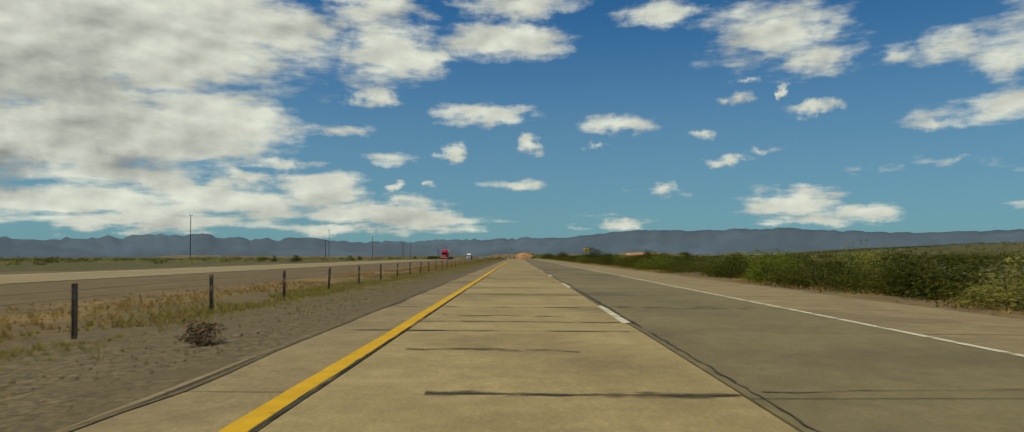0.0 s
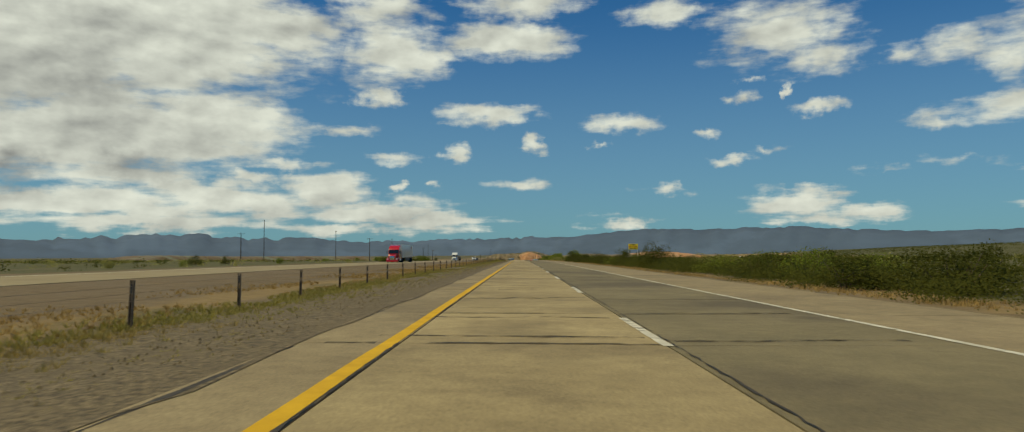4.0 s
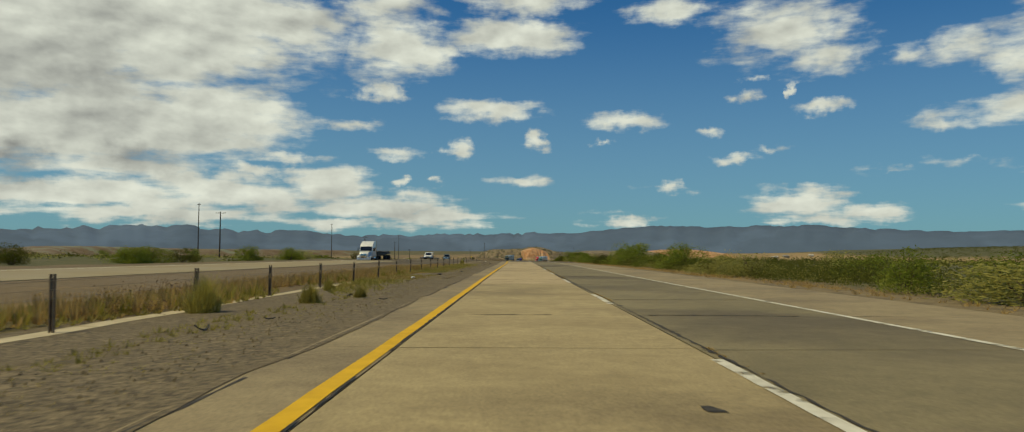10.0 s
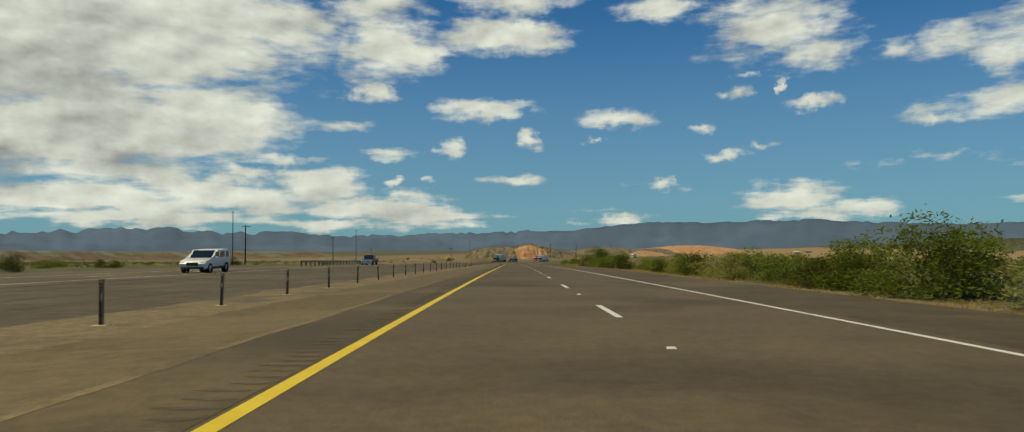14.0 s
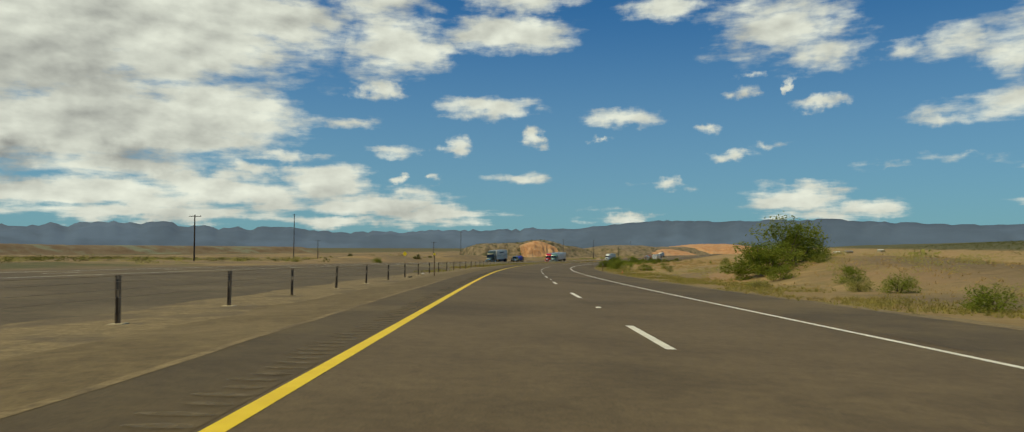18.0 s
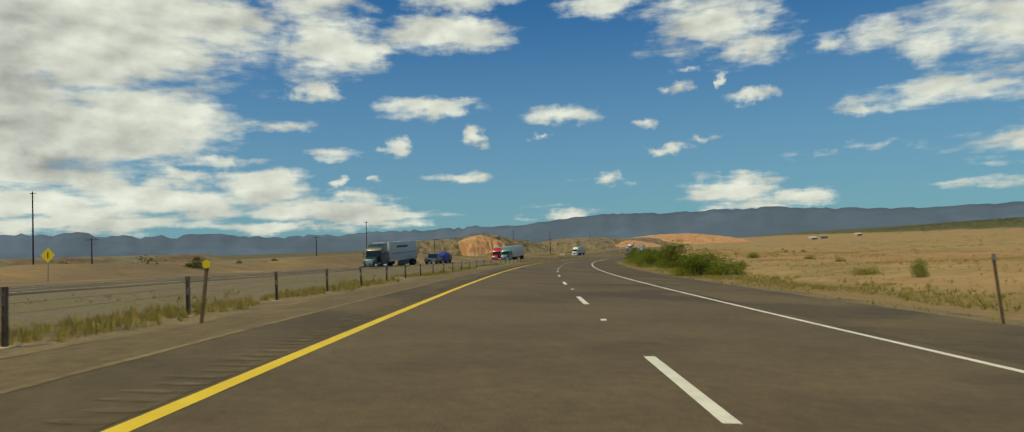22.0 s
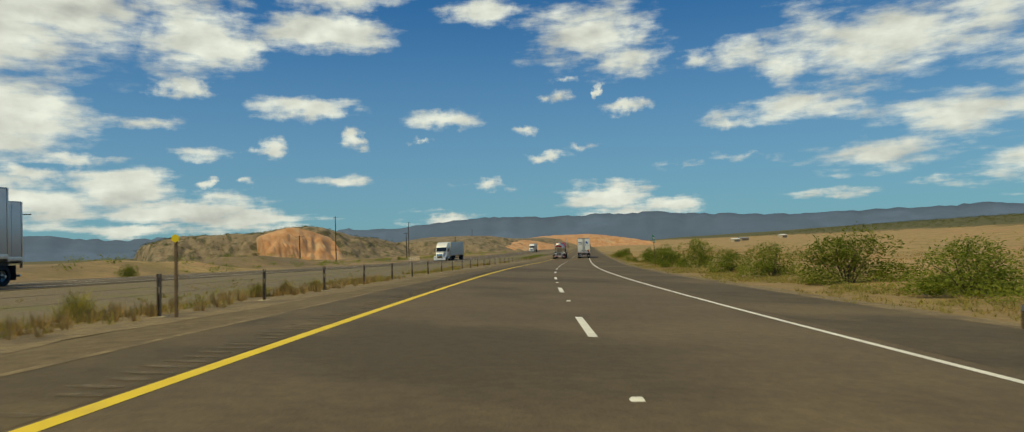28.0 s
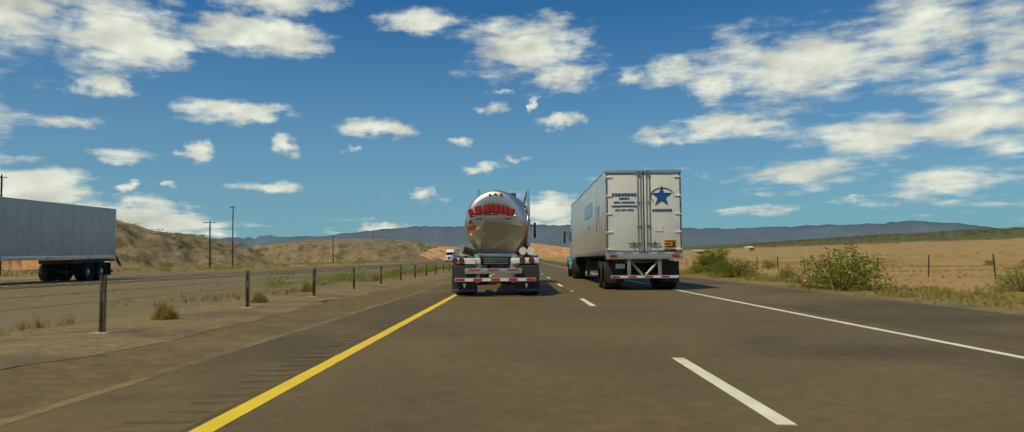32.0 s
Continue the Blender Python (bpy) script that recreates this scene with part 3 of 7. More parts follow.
def smooth_table(table, width):
    """The table's course metre by metre, with its corners rounded."""
    q = np.interp(np.arange(TABLE_FROM - width, TABLE_FROM + TABLE_N + width), *table)
    return np.convolve(q, np.ones(2 * width + 1) / (2 * width + 1), "same")[width:width + TABLE_N]


turn_at = np.radians(smooth_table(TURN, 14))
fall_at = np.radians(smooth_table(FALL, 14))
lean_at = np.tan(np.radians(smooth_table(LEAN, 10)))


def summed(v):
    c = np.cumsum(v) - v / 2
    return (c - c[-TABLE_FROM]).tolist()


line_x, line_y, line_z = summed(np.sin(turn_at)), summed(np.cos(turn_at)), summed(np.tan(fall_at))
turn_at, fall_at, lean_at = turn_at.tolist(), fall_at.tolist(), lean_at.tolist()


def along_table(v, s):
    q = max(0.0, min(TABLE_N - 1.001, s - TABLE_FROM))
    i = int(q)
    return v[i] + (v[i + 1] - v[i]) * (q - i)


def bank(s):
    return along_table(lean_at, s)


def elevation(s):
    return along_table(line_z, s)


def line_xy(s, u):
    a = along_table(turn_at, s)
    x, y = along_table(line_x, s), along_table(line_y, s)
    over = s - max(TABLE_FROM, min(s, TABLE_FROM + TABLE_N - 1.001))
    return x + u * math.cos(a) + over * math.sin(a), y - u * math.sin(a) + over * math.cos(a)


def ease(t):
    t = max(0.0, min(1.0, t))
    return t * t * (3 - 2 * t)


def tilt_z(s, u):
    """The height of the ground: the banked road lifts one side; beyond the verges it levels out."""
    z = elevation(s)
    if u < -3.3:
        # the median levels out under the barrier and meets the far carriageway
        low = lerp_table(s, (0, 230, 330, 430, 531, 560, 650, 747, 810, 905, 985, 1017, 1100), (-0.12, -0.10, -0.03, -0.05, -0.07, 0.0, 0.10, 0.11, 0.18, 0.13, 0.18, 0.18, 0.10))
        far = lerp_table(s, (0, 300, 430, 516, 800, 950, 1030, 1100), (-0.10, 0.0, 0.0, 0.25, 0.35, 0.40, 0.35, 0.20))
        edge = 3.3 * bank(s)
        return z + edge + (low - edge) * ease((-3.3 - u) / 2.2) + (far - low) * ease((-8.0 - u) / 9.0)
    full = min(u, 10.5)
    return z - full * bank(s) * ease(1 - max(0.0, u - full - 0.5) / 14.0)


def on_road(s, u, z=0.0):
    x, y = line_xy(s, u)
    return Vector((x, y, z + tilt_z(s, u)))


def heading(s):
    return -math.degrees(along_table(turn_at, s))


def road_su(x, y):
    """Way along the road and offset from it; far from the road only roughly."""
    s, u = y, 0.0
    for k in range(6):
        a = along_table(turn_at, s)
        cx, cy = line_xy(s, 0)
        dx, dy = x - cx, y - cy
        u = dx * math.cos(a) - dy * math.sin(a)
        step = dx * math.sin(a) + dy * math.cos(a)
        s += step / (1.0 + min(1.5, max(0.0, -u / 1100)) if 560 < s < 1010 else 1.0)
        if abs(step) < 0.02:
            break
    return s, u


def hump(v, lo, hi, soft):
    return max(0.0, min(1.0, (v - lo) / soft)) * max(0.0, min(1.0, (hi - v) / soft))


def far_line(s):
    """Yellow line of the oncoming carriageway."""
    return lerp_table(s, (0, 280, 430, 2000), (-25.0, -22.0, -20.0, -20.0))


def barrier_u(s):
    """Line of the cable barrier in the median."""
    return lerp_table(s, (0, 290, 430, 531, 560, 650, 747, 810, 905, 985, 1017, 1200), (-6.5, -6.75, -6.9, -7.1, -6.5, -5.9, -6.5, -5.9, -5.7, -5.3, -5.5, -5.7))


# low banks and mounds beside the road: s, u, height, half length, half width
MOUNDS = [(622, 26, 1.3, 34, 10), (655, 32, 0.9, 40, 12), (845, -48, 2.4, 45, 11), (905, -50, 2.6, 38, 12), (780, -56, 1.8, 50, 14),
          (955, -46, 1.6, 28, 8), (545, 27, 0.8, 30, 8), (1015, -58, 2.0, 30, 10)]


def ground_z(x, y):
    s, u = road_su(x, y)
    z = tilt_z(s, u) - 0.10
    away = abs(u) - 13 if u > 0 else -u - 34
    if away > 0:
        k = min(1.0, away / 25)
        z += k * (0.55 * noise.noise(Vector((x * 0.03, y * 0.03, 1))) + 0.30 * noise.noise(Vector((x * 0.11, y * 0.11, 4))))
    for ms, mu, h, ls, wu in MOUNDS:
        q = ((s - ms) / ls) ** 2 + ((u - mu) / wu) ** 2
        if q < 1:
            z += h * (1 - q) ** 1.2 * (1 + 0.35 * noise.noise(Vector((x * 0.15, y * 0.15, 9))))
    if u > 60 and s > 350:
        z += ease((s - 450) / 550) * (ease((u - 110) / 420) * 21 + max(0.0, u - 400) * 0.012)
    return z


def mesh_object(name, verts, faces, mat, parent=None, smooth=False):
    me = bpy.data.meshes.new(name)
    me.from_pydata(verts, [], faces)
    me.materials.append(mat)
    if smooth:
        me.shade_smooth()
    ob = new(name, me)
    ob.parent = parent
    return ob


def steps(lo, hi, step):
    n = max(1, round((hi - lo) / step))
    return [lo + (hi - lo) * i / n for i in range(n + 1)]


xs = steps(-4900, -400, 300)[:-1] + steps(-400, -80, 20)[:-1] + steps(-80, 130, 2.8)[:-1] + steps(130, 400, 13)[:-1] + steps(400, 1000, 30)[:-1] + steps(1000, 4900, 300)
ys = steps(-4000, -200, 380)[:-1] + steps(-200, -40, 20)[:-1] + steps(-40, 1180, 4.0)[:-1] + steps(1180, 1600, 15)[:-1] + steps(1600, 2400, 40)[:-1] + steps(2400, 5600, 250)
gv = [(x, y, ground_z(x, y)) for y in ys for x in xs]
nx = len(xs)
gf = [(j * nx + i, j * nx + i + 1, (j + 1) * nx + i + 1, (j + 1) * nx + i) for j in range(len(ys) - 1) for i in range(nx - 1)]
ground = tagged(mesh_object("ground", gv, gf, M["soil"], smooth=True), "desert ground of brown dirt, tan sand and scrub", "ground", kind="structure")
layer = ground.data.color_attributes.new("cover", "FLOAT_COLOR", "POINT")
weights = np.zeros((len(gv), 4), dtype=np.float32)
for i, (x, y, z) in enumerate(gv):
    s, u = road_su(x, y)
    if u > 0:
        green = lerp_table(s, (0, 60, 420, 450, 540, 600, 1100), (0.62, 0.62, 0.55, 0.60, 0.35, 0.22, 0.20))
        sand = lerp_table(s, (0, 150, 420, 560, 640, 690), (0.10, 0.30, 0.30, 0.34, 0.46, 0.72))
        dry = 0.62 * hump(u, 8, 16, 2) + 0.25 * hump(u, 16, 70, 20)
        if u > 260:
            green = 0.35 + 0.65 * ease((u - 240) / 120)
        elif s < 420:
            dry = 0.55 * hump(u, 8.5, 13, 1.5)
            green *= ease((u - 8) / 6)
        if s > 620 and 14 < u < 260:
            green *= 0.75
    else:
        green = 0.36 * hump(u, -11.5, -5, 1.5) * hump(s, -500, 400, 20) + 0.62 * ease((-u - 33) / 8) * ease((760 - s) / 160)
        sand = 0.22 * ease((s - 560) / 120) * ease((-u - 30) / 6) + 0.2
        dry = 0.66 * hump(u, -11.5, -7, 1.5) * hump(s, -500, 405, 20) + 0.30 * hump(u, -20, -10, 3) * hump(s, -500, 405, 20) + 0.35 * ease((-u - 30) / 8)
    if abs(u) > 500:
        green, sand = max(green, 0.52), 0.25
    weights[i] = (green, sand, dry, 1)
layer.data.foreach_set("color", weights.ravel())


def ribbon(name, s0, s1, edges, z, mat, parent=None, step=4.0, lift=None, wobble=0.0, thick=0.0, sink=0.0):
    """A strip along the road between the offsets in edges (numbers, or functions of s), with a skirt of that thickness."""
    rows = steps(s0, s1, step)
    v, f = [], []
    n = len(edges)
    for s in rows:
        for k, e in enumerate(edges):
            u = e(s) if callable(e) else e
            if wobble and k in (0, n - 1):
                u += wobble * noise.noise(Vector((s * 0.35, u, 3))) + 0.4 * wobble * noise.noise(Vector((s * 1.7, u, 8)))
            v.append(on_road(s, u, z + (lift[k] if lift else 0) - (sink if s == rows[0] else 0)))
    for j in range(len(rows) - 1):
        for k in range(n - 1):
            f.append((j * n + k, j * n + k + 1, (j + 1) * n + k + 1, (j + 1) * n + k))
    if thick:
        m = len(v)
        for j in range(len(rows)):
            for k in (0, n - 1):
                v.append(v[j * n + k] - Vector((0, 0, thick)))
        for j in range(len(rows) - 1):
            a, b = m + 2 * j, m + 2 * (j + 1)
            f.append((j * n, (j + 1) * n, b, a))
            f.append(((j + 1) * n + n - 1, j * n + n - 1, a + 1, b + 1))
    return mesh_object(name, v, f, mat, parent)


YELLOW, DASH, EDGE = -1.93, 1.72, 5.40


def yellow_u(s):
    return lerp_table(s, (0, 47, 94, 190, 235, 281, 345, 405, 426), (-1.60, -1.58, -1.51, -1.51, -1.60, -1.74, -1.73, -1.65, -1.88))


PERIOD, DASH_LEN, DASH_PHASE = 12.19, 3.25, 3.10

road = tagged(new("road"), "two-lane motorway carriageway, worn concrete slabs then dark asphalt", "road", kind="structure")
ribbon("road_bed", ROAD_START, SEAM, (-2.64, 1.9, 8.6), -0.035, M["tar"], road, step=8)
ribbon("asphalt_lanes", SEAM, ROAD_END, (-3.3, -1.9, 1.9, 5.6, 9.3), 0.0, M["asphalt"], road, step=5, thick=0.12)
ribbon("asphalt_shoulder", SEAM, ROAD_END, (5.75, 7.5, 9.35), 0.003, M["asphalt_old"], road, step=4, wobble=0.05)
ribbon("inner_shoulder", SEAM, ROAD_END, (-3.32, -2.05), 0.003, M["asphalt_old"], road, step=3, wobble=0.03)
ribbon("shoulder_joint", SEAM + 2, 1300, (-3.38, -3.26), 0.005, M["gravel_light"], road, step=0.9, wobble=0.07)
ribbon("yellow_line", ROAD_START, SEAM, (lambda s: yellow_u(s) - 0.10, lambda s: yellow_u(s) + 0.07), 0.006, M["yellow_worn"], road, step=0.7, wobble=0.018)
ribbon("yellow_line", SEAM, ROAD_END, (YELLOW - 0.075, YELLOW + 0.075), 0.003, M["yellow_new"], road, step=4)
ribbon("edge_line", ROAD_START, SEAM, (EDGE - 0.06, EDGE + 0.07), 0.006, M["white_worn"], road, step=1.5, wobble=0.02)
ribbon("edge_line", SEAM, ROAD_END, (EDGE - 0.065, EDGE + 0.065), 0.003, M["white_paint"], road, step=3, wobble=0.006)
s = DASH_PHASE - 4 * PERIOD
while s < 1500:
    old = s < SEAM - 4
    ribbon("lane_dash", s - DASH_LEN - (0.6 if old else 0), s, (DASH - 0.07, DASH + 0.06), 0.006 if old else 0.003, M["white_worn" if old else "white_paint"], road, step=0.35 if old else 3, wobble=0.03 if old else 0.0)
    s += PERIOD

# the median, verges and the oncoming carriageway
ribbon("verge_median", ROAD_START, 403, (lambda s: barrier_u(s) - 0.6, -4.4, -3.4, -2.8, -2.55), -0.030, M["gravel"], step=0.8, wobble=0.16, lift=(-0.05, 0.0, 0.0, 0.018, 0.038))
ribbon("verge_median_paved", 402, ROAD_END, (lambda s: barrier_u(s) + 0.85, -4.3, -3.3, lambda s: -2.3 if s < SEAM else -3.1), -0.010, M["millings"], step=0.8, wobble=0.10, sink=0.10)
ribbon("verge_gravel", 397, ROAD_END, (lambda s: barrier_u(s) - 1.4, lambda s: barrier_u(s), lambda s: barrier_u(s) + 0.5, lambda s: barrier_u(s) + 1.0), -0.006, M["gravel_light"], step=0.8, wobble=0.5, sink=0.10)
ribbon("median_paved", 395, 648, (-18.6, -16, -13, -10.5, lambda s: barrier_u(s) - 1.1), -0.030, M["median_dark"], step=4, wobble=0.5, sink=0.10)
ribbon("median_gravel", 644, ROAD_END, (-18.2, -16, -13, -10.5, lambda s: barrier_u(s) - 1.1), -0.034, M["gravel_pale"], step=3, wobble=0.5)
ribbon("mow_strip", 258, 399, (lambda s: barrier_u(s) - 0.2, lambda s: barrier_u(s) + 0.14), -0.058, M["strip_concrete"], step=0.8, wobble=0.10)
ribbon("verge_right", ROAD_START, ROAD_END, (8.5, lambda s: lerp_table(s, (270, 290, 330, 345, 405, 430), (9.3, 10.8, 10.8, 9.6, 9.6, 10.6))), -0.045, M["gravel_light"], step=2.0, wobble=0.35)
for o, lab in ((bpy.data.objects["verge_median"], "grey gravel verge between the concrete and the cable barrier"), (bpy.data.objects["verge_median_paved"], "brown asphalt millings verge"),
               (bpy.data.objects["verge_gravel"], "pale gravel strip under the cable barrier"), (bpy.data.objects["median_paved"], "dark paved median"),
               (bpy.data.objects["median_gravel"], "pale grey gravel median beyond the cable barrier"),
               (bpy.data.objects["mow_strip"], "pale concrete mow strip under the cable barrier"), (bpy.data.objects["verge_right"], "pale gravel edge of the outer shoulder")):
    tagged(o, lab, "verge", kind="structure")
far_road = tagged(new("road_oncoming"), "oncoming two-lane carriageway, pale concrete then asphalt", "road", kind="structure")
ribbon("slab_lanes", ROAD_START, 440, (lambda s: far_line(s) - 10.6, lambda s: far_line(s) - 5, lambda s: far_line(s) + 1.6), -0.075, M["concrete_far"], far_road, step=6, thick=0.05)
ribbon("asphalt_lanes", 440, ROAD_END, (lambda s: far_line(s) - 10.6, lambda s: far_line(s) - 5, lambda s: far_line(s) + 2.2), -0.022, M["asphalt_old"], far_road, step=6, thick=0.08)
ribbon("yellow_line", 440, ROAD_END, (lambda s: far_line(s) - 0.08, lambda s: far_line(s) + 0.08), -0.012, M["white_paint"], far_road, step=5)
ribbon("edge_line", ROAD_START, ROAD_END, (lambda s: far_line(s) - 7.5, lambda s: far_line(s) - 7.3), -0.012, M["white_paint"], far_road, step=5)
s = 442.0
while s < 1400:
    ribbon("lane_dash", s, s + 3.05, (lambda q: far_line(q) - 3.82, lambda q: far_line(q) - 3.66), -0.012, M["white_paint"], far_road, step=3.05)
    s += PERIOD

# mountains far off all round, as a backdrop with the haze in its colour
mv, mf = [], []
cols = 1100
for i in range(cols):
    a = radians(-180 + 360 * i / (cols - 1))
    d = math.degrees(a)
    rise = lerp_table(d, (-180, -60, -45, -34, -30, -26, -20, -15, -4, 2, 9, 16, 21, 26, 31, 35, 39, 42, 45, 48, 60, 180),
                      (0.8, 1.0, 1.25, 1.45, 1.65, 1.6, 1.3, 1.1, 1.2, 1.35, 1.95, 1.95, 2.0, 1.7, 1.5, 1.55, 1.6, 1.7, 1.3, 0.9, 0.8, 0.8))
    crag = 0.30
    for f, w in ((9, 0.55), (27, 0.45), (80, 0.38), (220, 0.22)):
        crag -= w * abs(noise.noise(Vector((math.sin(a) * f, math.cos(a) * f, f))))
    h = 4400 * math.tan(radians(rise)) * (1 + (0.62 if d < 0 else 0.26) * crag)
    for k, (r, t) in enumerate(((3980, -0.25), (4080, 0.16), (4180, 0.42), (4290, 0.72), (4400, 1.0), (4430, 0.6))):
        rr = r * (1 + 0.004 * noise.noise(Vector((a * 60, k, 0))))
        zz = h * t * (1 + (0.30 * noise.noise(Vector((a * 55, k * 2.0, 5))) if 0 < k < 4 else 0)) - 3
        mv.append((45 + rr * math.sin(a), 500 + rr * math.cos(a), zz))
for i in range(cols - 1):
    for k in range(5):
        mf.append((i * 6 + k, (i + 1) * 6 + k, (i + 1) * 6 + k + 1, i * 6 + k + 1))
tagged(mesh_object("mountain_backdrop", mv, mf, M["mountain"], smooth=True), "jagged desert mountain range on the horizon, coloured blue-grey with haze", "mountains", kind="structure")


def hill(name, points, width, height, mat, label, seed, flat=0.75, base=-1.0):
    """An eroded ridge along points (x, y, share of the height), gullied sides, a flattish top."""
    v, f = [], []
    line = [Vector((p[0], p[1], 0)) for p in points]
    base += elevation(min(1400, road_su(*points[len(points) // 2][:2])[0]))
    tops = [p[2] for p in points]
    nl, nw = 150, 56

    def smooth_line(q):
        # the corners of the line are rounded by averaging along it
        total = Vector((0, 0, 0))
        for o in (-0.4, -0.2, 0.0, 0.2, 0.4):
            p = max(0.0, min(len(line) - 1.0, q + o))
            a = min(int(p), len(line) - 2)
            total += line[a].lerp(line[a + 1], p - a)
        return total / 5
    for i in range(nl):
        t = i / (nl - 1) * (len(line) - 1)
        k = min(int(t), len(line) - 2)
        c, d = smooth_line(t), (smooth_line(t + 0.35) - smooth_line(t - 0.35)).normalized()
        side = Vector((d.y, -d.x, 0))
        top = tops[k] + (tops[k + 1] - tops[k]) * ease(t - k)
        ends = ease(i / 8) * ease((nl - 1 - i) / 8)
        for j in range(nw):
            q = -1 + 2 * j / (nw - 1)
            p = c + side * q * width
            g = noise.noise(Vector((p.x * 0.09 + seed, p.y * 0.09, 0))) * 0.5 + noise.noise(Vector((p.x * 0.25, p.y * 0.25 + seed, 3))) * 0.25
            e = ease((1 - abs(q) * (1 + 0.25 * g)) / flat)
            # gullies cut the slopes and leave the top flat
            cut = abs(noise.noise(Vector((p.x * 0.16 + seed, p.y * 0.16, 6)))) + 0.5 * abs(noise.noise(Vector((p.x * 0.42, p.y * 0.42 + seed, 2))))
            steep = 4 * e * (1 - e)
            v.append((p.x, p.y, base + height * top * ends * (e * (1 + 0.22 * g * (1 - 0.5 * e)) - 0.34 * steep * (0.45 - cut))))
    for i in range(nl - 1):
        for j in range(nw - 1):
            f.append((i * nw + j, i * nw + j + 1, (i + 1) * nw + j + 1, (i + 1) * nw + j))
    return tagged(mesh_object(name, v, f, mat, smooth=True), label, "hill", kind="structure")


hill("hill_mesa", ((-61, 1206, 0.55), (-43, 1214, 0.8), (-15, 1222, 0.86), (6, 1226, 1.02), (25, 1240, 0.7), (47, 1266, 0.5)), 34, 15.8, M["hill"], "eroded tan mesa dotted with scrub", 1.0)
hill("hill_red", ((-13, 1199, 0.8), (3, 1205, 1.02), (19, 1216, 0.75)), 21, 14.6, M["hill_red"], "bare orange-red slope of eroded clay", 4.0, flat=0.9)
hill("hill_ridge", ((61, 1300, 0.7), (100, 1380, 1), (140, 1440, 0.8), (190, 1520, 0.9)), 60, 12.0, M["hill"], "low eroded tan ridge behind the road", 7.0)
hill("hill_bank", ((111, 1330, 0.5), (150, 1400, 0.9), (180, 1450, 0.6)), 30, 9.0, M["hill_red"], "low bank of pale red clay", 9.0, flat=0.9)
hill("hill_far", ((200, 1620, 0.7), (279, 1701, 1), (369, 1761, 0.6)), 80, 15.0, M["hill_red"], "distant pale red clay hills", 12.0)
hill("hill_low", ((-429, 900, 0.6), (-526, 1106, 1), (-480, 1398, 0.8), (-311, 1699, 0.7)), 60, 13.0, M["mesa_far"], "low red mesas across the desert plain", 15.0)
hill("hill_low_near", ((-334, 415, 0.5), (-427, 632, 1), (-479, 859, 0.6)), 45, 2.8, M["mesa_far"], "low red clay bluff across the desert plain", 18.0)

# ---- the concrete slabs, joint by joint, with their sealed cracks ----
JOINT = 4.57
def yellow_joint(s):
    return yellow_u(s) + 0.10


slab_cuts = [(-2.64, yellow_joint, "concrete_edge"), (lambda s: yellow_joint(s) + 0.02, DASH - 0.01, "concrete_left"), (DASH + 0.02, EDGE + 0.10, "concrete_right"), (EDGE + 0.12, 8.6, "concrete_edge")]
slab_count = int((SEAM - (-40)) / JOINT)
crack_v, crack_f = [], []
stain_v, stain_f = [], []


def crack(points, width, z=0.005):
    """A wandering line of tar, frayed along its sides."""
    base = len(crack_v)
    for k, (s, u) in enumerate(points):
        w = width * (0.15 + 1.4 * random.random() ** 1.5)
        p, q = (s - w, u), (s + w, u)
        if abs(points[-1][0] - points[0][0]) > abs(points[-1][1] - points[0][1]):
            p, q = (s, u - w), (s, u + w)
        crack_v.append(on_road(*p, z))
        crack_v.append(on_road(*q, z))
    for k in range(len(points) - 1):
        a = base + 2 * k
        crack_f.append((a, a + 1, a + 3, a + 2))
    # a wider stain along most of it
    across = abs(points[-1][0] - points[0][0]) < abs(points[-1][1] - points[0][1])
    if across and random.random() < 0.75:
        base = len(stain_v)
        for s, u in points:
            w = random.uniform(0.05, 0.13)
            for d in (-w, w):
                stain_v.append(on_road(s + d, u, z - 0.0015) if across else on_road(s, u + d, z - 0.0015))
        for k in range(len(points) - 1):
            a = base + 2 * k
            stain_f.append((a, a + 1, a + 3, a + 2))


